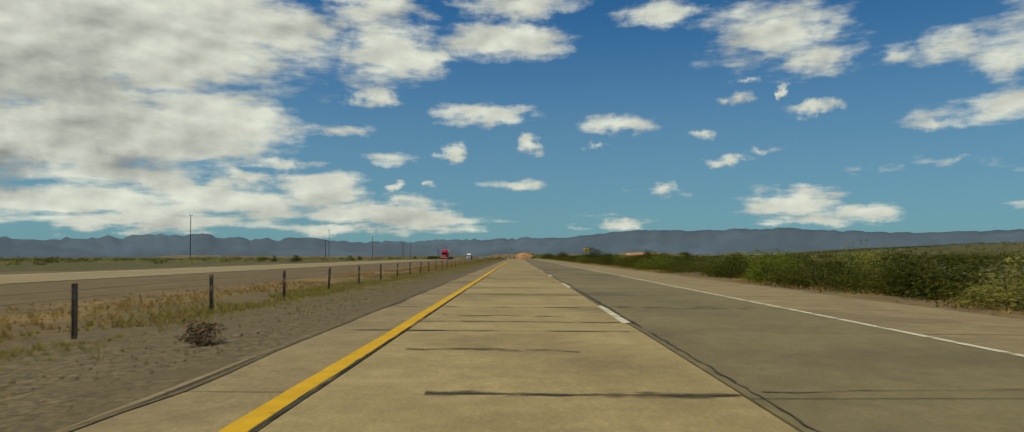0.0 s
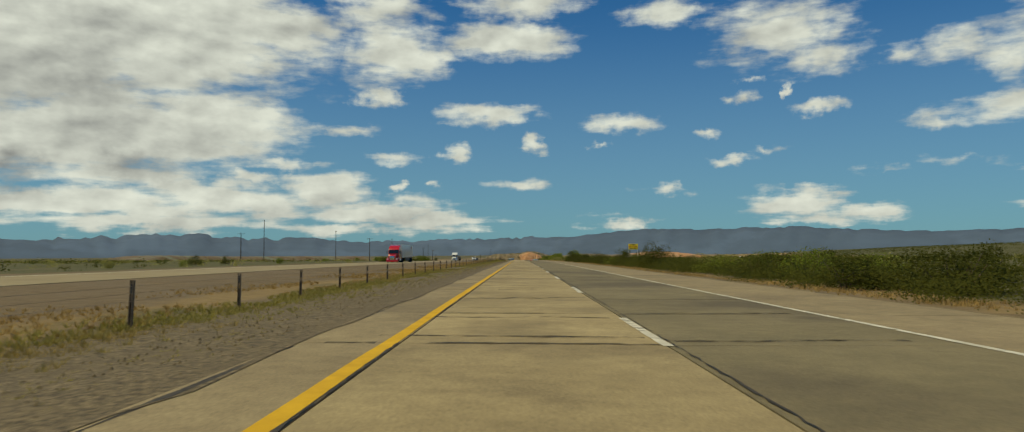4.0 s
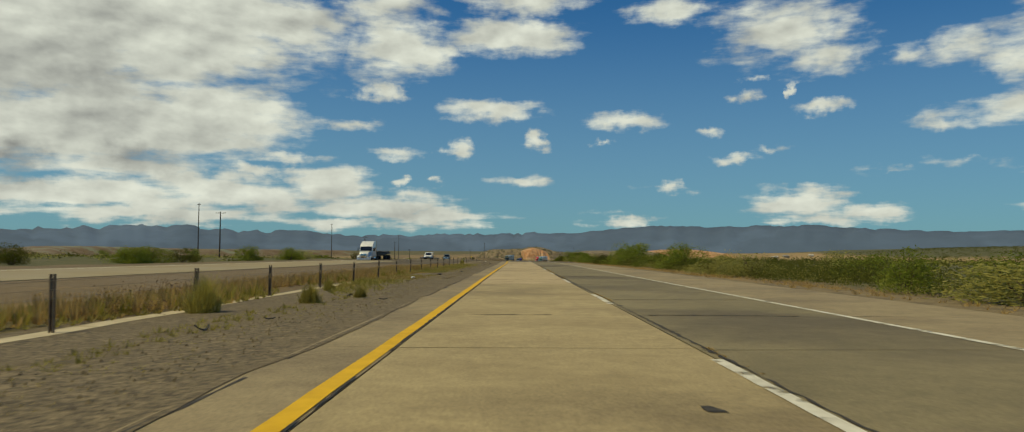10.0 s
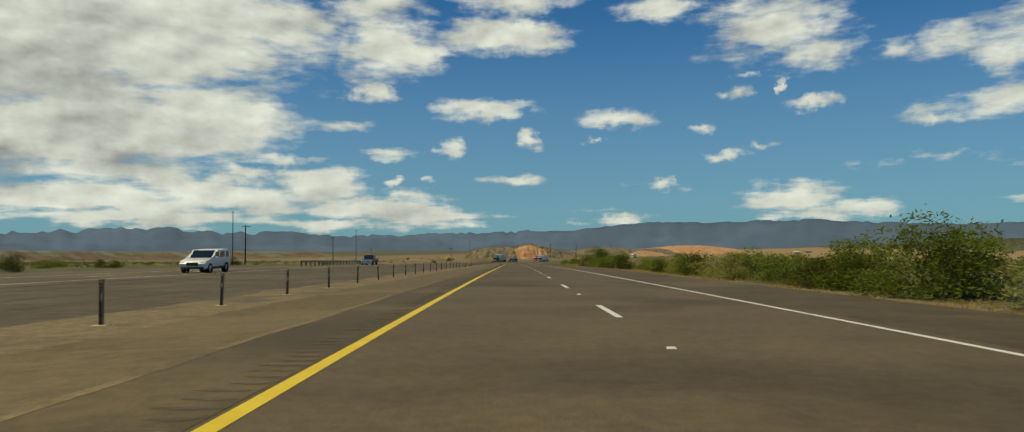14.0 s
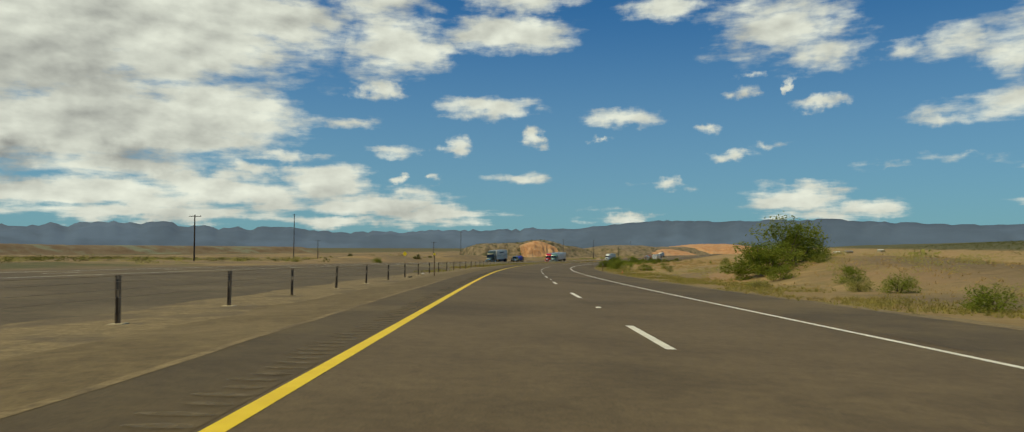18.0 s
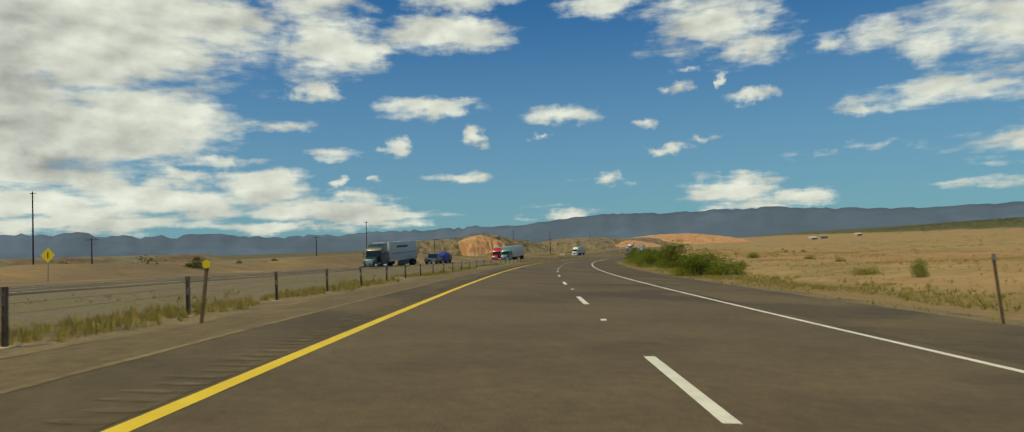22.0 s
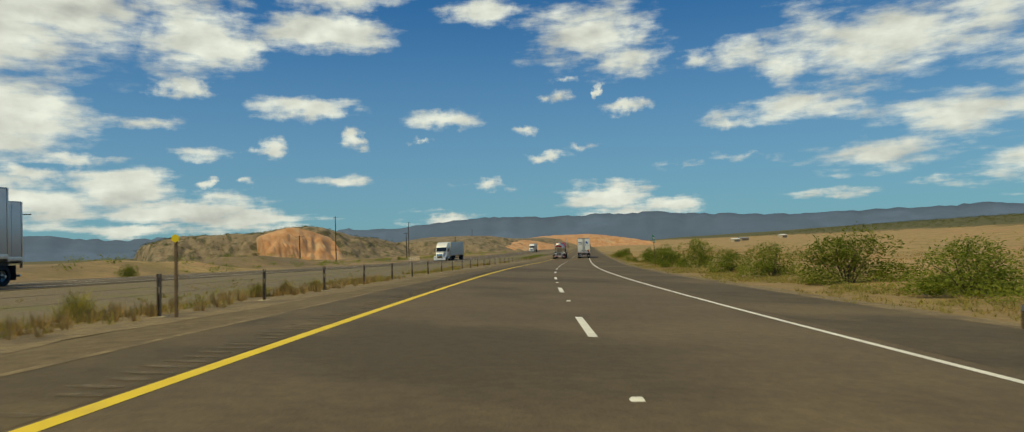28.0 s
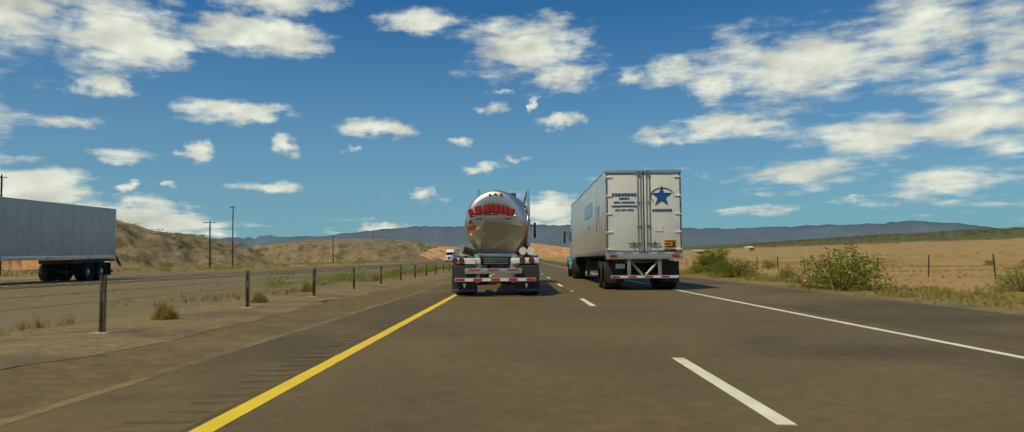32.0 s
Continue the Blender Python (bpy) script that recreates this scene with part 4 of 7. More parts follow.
for i in range(slab_count):
    s1 = SEAM - i * JOINT
    s0 = s1 - JOINT
    for j, (ua, ub, look_of) in enumerate(slab_cuts):
        skew = (0.0, 0.05, 0.10, 0.0)[j]
        g = 0.012
        v = []
        for dz in (0.0, -0.2):
            for s, u in ((s0 + g - skew, ua), (s0 + g + skew, ub), (s1 - g + skew, ub), (s1 - g - skew, ua)):
                v.append(on_road(s, u(s) if callable(u) else u, dz + (random.uniform(-0.003, 0.003) if dz == 0 else 0)))
        f = [(0, 1, 2, 3), (0, 4, 5, 1), (1, 5, 6, 2), (2, 6, 7, 3), (3, 7, 4, 0)]
        mesh_object("slab", v, f, M["concrete_new" if s0 > 338 and j == 1 else look_of], road)
    # tar on the joint across the lane, some of it doubled, some only in part
    newer = s0 > 258
    if random.random() < (0.5 if newer else 0.97):
        a, b = sorted((random.uniform(-1.9, -0.5), random.uniform(0.2, 1.75)))
        if random.random() < 0.55:
            a, b = -1.88, 1.72
        n = 14
        ph = random.random() * 50
        crack([(s0 + 0.05 * noise.noise(Vector((k * 0.6, ph, 0))), a + (b - a) * k / n) for k in range(n + 1)], random.uniform(0.012, 0.03) if newer else random.uniform(0.022, 0.055))
        if random.random() < (0.2 if newer else 0.75):
            o = random.uniform(0.25, 1.4)
            crack([(s0 + o + 0.12 * noise.noise(Vector((k * 0.4, ph + 9, 0))), -1.8 + 3.4 * k / n) for k in range(n + 1)], random.uniform(0.014, 0.045))
    if random.random() < 0.35:
        a = random.uniform(-2.6, -2.2)
        crack([(s0 + 0.03 * noise.noise(Vector((k, i, 0))), a + 0.6 * k / 6) for k in range(7)], 0.022)
    for o in range(3 if 85 < s0 < 128 else int(random.random() * (1.3 if newer else 2.2))):
        a, ph = random.uniform(0.4, JOINT - 0.3), random.random() * 90
        ua, ub = random.uniform(-1.85, -1.0), random.uniform(0.6, 1.7)
        crack([(s0 + a + 0.22 * noise.noise(Vector((k * 0.35, ph, 0))), ua + (ub - ua) * k / 12) for k in range(13)], random.uniform(0.007, 0.020))
    if random.random() < 0.5:
        a = random.uniform(-0.1, 0.4)
        crack([(s0 + a + 0.25 * k / 10 + 0.12 * noise.noise(Vector((k * 0.5, i, 6))), 1.9 + random.uniform(2.0, 3.6) * k / 10) for k in range(11)], random.uniform(0.005, 0.014))
    if random.random() < 0.35:
        crack([(s0 + 0.15 * noise.noise(Vector((k * 0.5, i, 2))), 2.0 + 2.6 * k / 10) for k in range(11)], 0.012)
# the open joint between the lanes and the dark gap beside the yellow line
s = ROAD_START
while s < SEAM - 1:
    length = random.uniform(4, 13)
    n = int(length / 0.16)
    wide = random.choice((0.014, 0.026, 0.04, 0.055))
    crack([(s + length * k / n, DASH + 0.10 + 0.05 * noise.noise(Vector((s + k, 0, 1)))) for k in range(n + 1) if s + length * k / n < SEAM - 0.5], wide, 0.007)
    s += length * random.uniform(0.8, 1.15)
s = ROAD_START
while s < 405:
    length = random.uniform(6, 20)
    n = int(length / 0.22)
    crack([(s + length * k / n, yellow_u(s + length * k / n) + 0.088 + 0.02 * noise.noise(Vector((s + k, 5, 1)))) for k in range(n + 1)], random.choice((0.010, 0.018, 0.03)), 0.0072)
    s += length * random.uniform(0.9, 1.3)
# spalls at the joint
for i in range(46):
    s, u = random.uniform(ROAD_START, SEAM - 2), random.choice((DASH + 0.12, DASH + 0.2, random.uniform(-1.5, 1.5)))
    r = random.uniform(0.05, 0.16)
    base = len(crack_v)
    crack_v.append(on_road(s, u, 0.006))
    for k in range(9):
        q = r * random.uniform(0.5, 1.2)
        crack_v.append(on_road(s + 1.6 * q * math.cos(k * 0.698), u + q * math.sin(k * 0.698), 0.006))
    for k in range(9):
        crack_f.append((base, base + 1 + k, base + 1 + (k + 1) % 9))
s = ROAD_START
while s < SEAM - 20:
    length = random.uniform(4, 15)
    n = int(length / 0.3)
    crack([(s + length * k / n, -2.55 + 0.02 * noise.noise(Vector((s + k * 0.4, 2, 1)))) for k in range(n + 1)], random.choice((0.012, 0.02, 0.03)))
    s += length * random.uniform(1.0, 1.5)
# two skid marks side by side
for shift in (0.0, 0.13):
    base = len(stain_v)
    for k in range(31):
        s, u = 385 + 20 * k / 30, -0.93 - 0.2 * k / 30 + shift
        stain_v += [on_road(s, u - 0.022, 0.0075), on_road(s, u + 0.022, 0.0075)]
    stain_f += [(base + 2 * k, base + 2 * k + 1, base + 2 * k + 3, base + 2 * k + 2) for k in range(30)]
tagged(mesh_object("joint_stain", stain_v, stain_f, M["stain"], road), "dark stains along the slab joints", kind="stuff")
tagged(mesh_object("crack_seal", crack_v, crack_f, M["tar"], road), kind="stuff")

# milled grooves in the inner shoulder of the asphalt
rv, rf = [], []
s = SEAM + 1.5
while s < 1060:
    u0, u1 = -2.50 + random.uniform(-0.08, 0.08), -2.06 + random.uniform(-0.04, 0.02)
    if noise.noise(Vector((s * 0.05, 3, 3))) > 0.42 or random.random() < 0.06:
        s += 0.33
        continue
    b = len(rv)
    # a shallow rounded scoop: the middle lies lower than the rim
    rv.append(on_road(s + 0.085, (u0 + u1) / 2, 0.0065))
    for k in range(10):
        a = k * 0.6283
        rv.append(on_road(s + 0.085 + 0.075 * math.cos(a) * random.uniform(0.8, 1.1), (u0 + u1) / 2 + (u1 - u0) / 2 * math.sin(a) * random.uniform(0.85, 1.1), 0.009))
    rf += [(b, b + 1 + k, b + 1 + (k + 1) % 10) for k in range(10)]
    s += 0.33
tagged(mesh_object("rumble_groove", rv, rf, M["groove"], road), "pale milled rumble strip grooves", kind="stuff")

# raised markers between the dashes
s = DASH_PHASE + 4.6
while s < 1300:
    if s > SEAM and random.random() < 0.62:
        bm = bmesh.new()
        bmesh.ops.create_cube(bm, size=1.0, matrix=Matrix.Diagonal((0.11, 0.10, 0.02, 1)))
        for vert in bm.verts:
            if vert.co.z > 0:
                vert.co.x *= 0.7
                vert.co.y *= 0.6
        me = bpy.data.meshes.new("lane_marker")
        bm.to_mesh(me)
        bm.free()
        me.materials.append(M["white_paint"])
        o = new("lane_marker", me)
        o.parent = road
        o.matrix_world = Matrix.Translation(on_road(s, DASH + random.uniform(-0.05, 0.08), 0.012)) @ pose(0, 0, 0, 0, 0, heading(s))
    s += PERIOD

# ---- helpers for things and their parts ----


def thing(name, label, category, m=None, group=""):
    ob = tagged(new(name), label, category, group)
    ob.empty_display_size = 0.2
    if m is not None:
        ob.matrix_world = m
    return ob


def part(name, bm, mat, parent, label="", smooth=30):
    me = bpy.data.meshes.new(name)
    bmesh.ops.recalc_face_normals(bm, faces=bm.faces)
    bm.to_mesh(me)
    bm.free()
    me.materials.append(M[mat])
    if smooth:
        me.shade_smooth()
        me.set_sharp_from_angle(angle=radians(smooth))
    ob = new(name, me)
    ob.parent = parent
    return tagged(ob, label)


def box(bm, x, y, z, sx, sy, sz, bevel=0.0):
    r = bmesh.ops.create_cube(bm, size=1.0, matrix=Matrix.Translation((x, y, z)) @ Matrix.Diagonal((sx, sy, sz, 1)))
    if bevel:
        edges = list({e for v in r["verts"] for e in v.link_edges})
        bmesh.ops.bevel(bm, geom=edges, offset=bevel, segments=2, affect="EDGES", profile=0.6)
    return bm


def tube(bm, a, b, r0, r1=None, seg=14, caps=True):
    a, b = Vector(a), Vector(b)
    m = Matrix.Translation((a + b) / 2) @ (b - a).to_track_quat("Z", "Y").to_matrix().to_4x4()
    bmesh.ops.create_cone(bm, cap_ends=caps, segments=seg, radius1=r0, radius2=r0 if r1 is None else r1, depth=(b - a).length, matrix=m)
    return bm


def prism(bm, outline, x0, x1, bevel=0.0):
    """outline: (y, z) points; drawn through from x0 to x1."""
    a = [bm.verts.new((x0, y, z)) for y, z in outline]
    b = [bm.verts.new((x1, y, z)) for y, z in outline]
    bm.faces.new(a)
    bm.faces.new(list(reversed(b)))
    n = len(outline)
    for i in range(n):
        bm.faces.new((a[i], a[(i + 1) % n], b[(i + 1) % n], b[i]))
    if bevel:
        edges = list({e for v in a + b for e in v.link_edges})
        bmesh.ops.bevel(bm, geom=edges, offset=bevel, segments=2, affect="EDGES", profile=0.6)
    return bm


def new_bm():
    return bmesh.new()


def at_road(s, u, z=0.0, turn=0.0):
    lean = math.degrees(math.atan(bank(s))) if u > -3.3 else 0.0
    return Matrix.Translation(on_road(s, u, z)) @ pose(0, 0, 0, 0, 0, heading(s)) @ pose(0, 0, 0, math.degrees(along_table(fall_at, s)), lean, turn)


# ---- plants ----


def crown_mesh(seed, leaves, size, spiky=0.55):
    """A crown one metre high and about one metre wide: lobes full of small leaves, with gaps between them."""
    rnd = random.Random(seed)
    lobes = []
    for i in range(30):
        a, r = rnd.uniform(0, 6.28), rnd.uniform(0.05, 0.42)
        low = i % 3 == 0
        r = rnd.uniform(0.22, 0.42) if low else r
        lobes.append((r * math.cos(a), r * math.sin(a), rnd.uniform(0.10, 0.24) if low else rnd.uniform(0.24, 0.84) - 0.5 * r, rnd.uniform(0.11, 0.21)))
    v, f = [], []
    for i in range(leaves):
        lx, ly, lz, lr = lobes[i % len(lobes)]
        d = Vector((rnd.gauss(0, 1), rnd.gauss(0, 1), rnd.gauss(0, 1))).normalized()
        q = lr * rnd.uniform(0.45, 1.0) ** 0.5 * (1 + spiky * rnd.random() ** 3)
        p = Vector((lx, ly, lz)) + d * q
        if p.z < 0.02:
            p.z = 0.02 + rnd.random() * 0.15
        a = Vector((rnd.gauss(0, 1), rnd.gauss(0, 1), rnd.gauss(0, 1) + 0.5)).normalized()
        b = a.orthogonal()
        b.rotate(Matrix.Rotation(rnd.uniform(0, 6.28), 3, a))
        w = size * rnd.uniform(0.6, 1.4)
        n = len(v)
        v += [p - b * w * 0.26, p + a * w * 1.25, p + b * w * 0.26, p - a * w]
        f.append((n, n + 1, n + 2, n + 3))
    me = bpy.data.meshes.new("crown")
    me.from_pydata(v, [], f)
    return me


def stem_mesh(seed):
    rnd = random.Random(seed)
    bm = bmesh.new()
    for i in range(8):
        a = i * 0.785 + rnd.uniform(-0.3, 0.3)
        r = rnd.uniform(0.12, 0.34)
        foot = Vector((0.03 * math.cos(a), 0.03 * math.sin(a), -0.03))
        knee = Vector((0.5 * r * math.cos(a), 0.5 * r * math.sin(a), rnd.uniform(0.2, 0.34)))
        tip = Vector((r * math.cos(a + 0.3), r * math.sin(a + 0.3), rnd.uniform(0.5, 0.8)))
        tube(bm, foot, knee, 0.011, 0.007, 5, False)
        tube(bm, knee, tip, 0.007, 0.002, 5, False)
    me = bpy.data.meshes.new("trunk")
    bm.to_mesh(me)
    bm.free()
    me.materials.append(M["twig"])
    return me


CROWNS = {}
for kind, mat, leaves, size in (("green", "leaf_green", 7600, 0.0190), ("dark", "leaf_dark", 5600, 0.0195), ("green_small", "leaf_green", 3600, 0.024), ("dark_small", "leaf_dark", 3400, 0.024),
                                   ("olive", "leaf_olive", 2800, 0.025), ("dry", "dry_bush", 900, 0.05)):
    CROWNS[kind] = []
    for k in range(3):
        me = crown_mesh(len(kind) * 31 + 17 * k + leaves, leaves, size)
        me.materials.append(M[mat])
        CROWNS[kind].append(me)
STEMS = [stem_mesh(k) for k in range(3)]
SHRUB_WORDS = {"green": ("bright green mesquite bush beside the road", "bush"), "dark": ("dark green creosote bush in dry grass", "bush"),
               "olive": ("olive green desert shrub on bare ground", "shrub"), "dry": ("dry brown tumbleweed shrub on gravel", "shrub")}


def shrub(s, u, high, wide, kind="green"):
    x, y = line_xy(s, u)
    label, cat = SHRUB_WORDS[kind]
    if high > 2.4:
        label = label.replace("bush", "bush, tall and broad")
    ob = thing("bush" if cat == "bush" else "shrub", label, cat, None, "roadside shrubs")
    k = random.randrange(3)
    for name, me in (("trunk", STEMS[k]), ("crown", CROWNS[kind + "_small" if high < 1.76 and kind in ("green", "dark") else kind][k])):
        o = new(name, me)
        o.parent = ob
    z = ground_z(x, y)
    if kind == "dry" or (abs(u) < 9.5):
        z = tilt_z(s, u) - 0.03
    ob.matrix_world = Matrix.Translation((x, y, z - 0.02)) @ pose(0, 0, 0, 0, 0, random.uniform(0, 360)) @ Matrix.Diagonal((wide, wide * random.uniform(0.85, 1.15), high * 1.06, 1))
    return ob


# the large bushes one by one: s, u, height, width
for s, u, h, w in ((40, 11.5, 1.5, 2.6), (66, 12, 1.7, 3), (98, 12, 1.8, 3), (122, 12.5, 2.8, 3.6), (131, 14, 2.1, 3), (193, 12.5, 2.6, 4.2), (203, 13, 1.9, 3), (214, 12.5, 2.2, 3),
                   (244, 12.5, 2.0, 3.0), (296, 12, 2.6, 3.2), (305, 14, 1.9, 4.0)):
    shrub(s, u, h, w, "dark")
for s, u, h, w in ((329, 15.2, 3.2, 4.8), (336, 12, 1.7, 2.2), (372, 13, 2.3, 4.0), (380, 14, 2.0, 3.4), (410, 14.4, 3.4, 7.6), (405, 13.0, 1.9, 4.4), (402, 12.6, 1.3, 3.0), (414, 15, 3.0, 4.0), (392, 14, 1.6, 2.6), (386, 12, 1.2, 2.0)):
    shrub(s, u, h, w, "green")
for s, u, h, w in ((441, 11.5, 1.5, 3), (447, 12, 1.9, 3.4), (453, 12.5, 1.7, 3), (459, 12, 2.5, 4.2), (465, 12.5, 2.2, 3.4), (471, 12, 1.6, 3), (478, 12.5, 1.8, 3.4), (486, 12, 1.7, 3),
                   (494, 13, 1.9, 3.4), (502, 12.5, 1.6, 2.6), (511, 13, 1.4, 2.6), (536, 12, 1.7, 3.0), (542, 12.5, 1.6, 2.8), (550, 12, 1.3, 2.2)):
    shrub(s, u, h, w, "dark" if int(s) % 6 == 0 else "green")
for s, u, h, w in ((621, 20.8, 3.7, 6.4), (618, 18, 2.8, 6.2), (626, 23, 2.2, 4.5), (590, 20, 1.3, 2.4), (584, 17, 1.4, 2.6), (578, 15.5, 1.3, 2.6), (573, 14.5, 1.0, 1.9), (596, 16.5, 1.0, 1.8), (612, 17, 1.2, 2), (604, 18, 1.2, 1.8), (632, 22, 1.4, 2.4), (701, 13.6, 2.0, 3.0), (668, 16, 1.2, 2.0), (744, 11.8, 2.0, 4.0), (750, 13, 1.6, 3.0)):
    shrub(s, u, h, w, "green")
for s, u, h, w in ((742, 13.5, 1.5, 2.6), (752, 14.5, 1.5, 2.6), (771, 14, 3.1, 4.2), (795, 13.9, 2.8, 4.6), (783, 12.5, 1.8, 3.0), (804, 13.5, 1.5, 3.0), (808, 14, 1.7, 2.8), (820, 13, 1.6, 3.4),
                   (827, 13.5, 1.8, 5.0), (849, 13, 2.0, 3.6), (884, 13.2, 3.7, 5.2), (880, 15, 2.8, 3.6), (870, 14.5, 2.0, 3.0)):
    shrub(s, u, h, w, "green")
for s, u, h, w in ((903, 14.2, 1.9, 3.4), (913, 14.5, 2.5, 4.6), (924, 14.4, 2.1, 3.4), (934, 14.2, 1.8, 3.2), (949, 14.5, 2.9, 3.8), (965, 14, 2.0, 3.2), (974, 14.2, 2.5, 4.0), (988, 14, 1.7, 2.8),
                   (998, 14.6, 2.2, 2.4), (1033, 11.3, 1.75, 3.0), (1061, 14, 2.2, 3.6), (1050, 12.6, 1.3, 2.6), (956, 12.4, 0.9, 1.2), (960, 13.0, 0.8, 1.0)):
    shrub(s, u, h, w, "green")
for s, u, h, w in ((553, 15, 2.2, 4.2), (557.5, 17, 2.5, 4.8), (562, 15.8, 2.0, 3.6), (548, 13.6, 1.2, 2.6), (567, 18, 1.6, 3.0), (585, 13.5, 0.9, 1.8)):
    shrub(s, u, h, w, "green")
for s, u, h, w, kind in ((388, -40, 2.0, 4.0, "green"), (394, -41, 2.2, 5.0, "green"), (400, -40, 1.9, 4.0, "dark"), (421, -40, 2.6, 4.5, "green"), (441, -40, 2.4, 4.5, "green"), (446, -41, 2.0, 5.0, "green"),
                         (455, -41, 1.8, 3.5, "olive"), (366, -40, 1.9, 4.0, "dark"), (371, -40.5, 2.0, 4.5, "dark"), (340, -39, 1.8, 4.0, "dark"), (347, -40, 1.6, 3.6, "green")):
    shrub(s, u, h, w, kind)
# smaller ones between and behind them
for i in range(150):
    s = random.uniform(-10, 330) if i < 100 else random.uniform(330, 520)
    if 285 < s < 322 or 415 < s < 436:
        continue
    u = 11.0 + abs(random.gauss(0, 4.5))
    shrub(s, u, random.uniform(1.1, 1.75), random.uniform(2.4, 4.2), random.choice(("dark", "dark", "green", "olive")))
for i in range(80):
    s = random.uniform(520, 1090)
    shrub(s, 11.5 + abs(random.gauss(0, 22)), random.uniform(0.5, 1.1), random.uniform(0.8, 1.8), random.choice(("olive", "green", "olive")))
for s, u, h, w in ((8.8, -3.75, 0.34, 0.54), (577, 13.2, 1.0, 2.4), (281, 10.6, 0.6, 0.6), (288, 10.9, 0.7, 0.9), (292, 11.5, 0.6, 0.8), (296.5, 10.3, 0.45, 0.5), (301, 11.2, 0.6, 0.6)):
    shrub(s, u, h, w, "dry")
for i in range(70):
    s = random.uniform(150, 1150)
    u = far_line(s) - random.uniform(13, 55)
    if s > 640 and random.random() < 0.6:
        continue
    shrub(s, u, random.uniform(0.9, 2.0), random.uniform(1.5, 3.4), random.choice(("dark", "green", "olive")))


def tuft(s, u, h, w, label="yellow-green bunch grass tuft at the cable barrier"):
    """Bunch grass: fine blades that fan out from one foot."""
    v, f = [], []
    for b in range(900):
        a, r = random.uniform(0, 6.283), random.random() ** 0.6
        c, q = random.uniform(0, 6.283), 0.30 * w * random.random()
        foot = Vector((q * math.cos(c), q * math.sin(c), 0))
        tip = foot + Vector((0.34 * r * w * math.cos(a), 0.34 * r * w * math.sin(a), h * random.uniform(0.35, 1.05) * (1.1 - 0.6 * q / (0.30 * w))))
        mid = foot.lerp(tip, 0.55) + Vector((random.gauss(0, 0.02), random.gauss(0, 0.02), 0.12 * r * h))
        side = Vector((-math.sin(a), math.cos(a), 0)) * 0.0045
        n = len(v)
        v += [foot - side, foot + side, mid + side * 0.8, mid - side * 0.8, tip]
        f += [(n, n + 1, n + 2, n + 3), (n + 3, n + 2, n + 4)]
    ob = tagged(mesh_object("grass_tuft", v, f, M["grass_lime"]), label, "grass", "bunch grass tufts")
    ob.matrix_world = at_road(s, u, -0.06)
    return ob


for s, u, h, w in ((329, -4.9, 0.45, 0.5), (326.5, -6.2, 0.7, 0.7), (331, -4.2, 0.3, 0.3), (893, -7.3, 0.55, 0.8), (889.5, -7.0, 0.75, 1.0), (900, -6.7, 0.45, 0.55), (902, -6.6, 0.42, 0.5), (904.5, -6.5, 0.4, 0.5),
                   (1019, -5.8, 0.35, 0.4), (1024, -6.0, 0.3, 0.4), (545, -7.2, 0.3, 0.35), (552, -7.0, 0.28, 0.3), (556, -6.9, 0.3, 0.3)):
    tuft(s, u, h * 1.15, w * 1.5)
for s, u, h, w in ((720, -6.6, 0.3, 0.5), (727, -6.8, 0.28, 0.45), (741, -6.4, 0.3, 0.5), (665, -7.2, 0.3, 0.45), (690, -7.0, 0.35, 0.5), (955, -6.9, 0.35, 0.5), (961, -6.4, 0.4, 0.55), (982, -6.3, 0.3, 0.4), (1030, -6.6, 0.45, 0.6), (1042, -6.8, 0.4, 0.6), (335, -6.0, 0.4, 0.5), (352, -7.6, 0.35, 0.5), (366, -7.4, 0.4, 0.6), (400, -6.9, 0.6, 0.8), (404, -7.2, 0.5, 0.7)):
    tuft(s, u, h, w)


def scatter(name, count, where, blades, high, spread, mat, label, cat="grass"):
    """Tufts of narrow blades as one object."""
    v, f = [], []
    for i in range(count):
        x, y, z, k = where()
        for b in range(blades):
            a, r = random.uniform(0, 6.28), random.uniform(0.15, 1) * spread * k
            h = high * k * random.uniform(0.5, 1.2)
            w = 0.004 + 0.005 * k
            base = Vector((x + 0.35 * r * math.cos(a), y + 0.35 * r * math.sin(a), z - 0.02))
            tip = base + Vector((r * math.cos(a), r * math.sin(a), h))
            n = Vector((-math.sin(a), math.cos(a), 0)) * w
            j = len(v)
            v += [base - n, base + n, tip]
            f.append((j, j + 1, j + 2))
    return tagged(mesh_object(name, v, f, M[mat]), label, cat, kind="stuff")


def along(s0, s1, u0, u1, small=0.5, large=1.3, clump=0.0):
    def pick():
        while True:
            s, u = random.uniform(s0, s1), random.triangular(u0, u1)
            if clump and noise.noise(Vector((s * 0.12, u * 0.4, 7))) < clump - 0.5:
                continue
            x, y = line_xy(s, u)
            z = tilt_z(s, u) - 0.04 if abs(u) < 10 else ground_z(x, y)
            return x, y, z, random.uniform(small, large)
    return pick


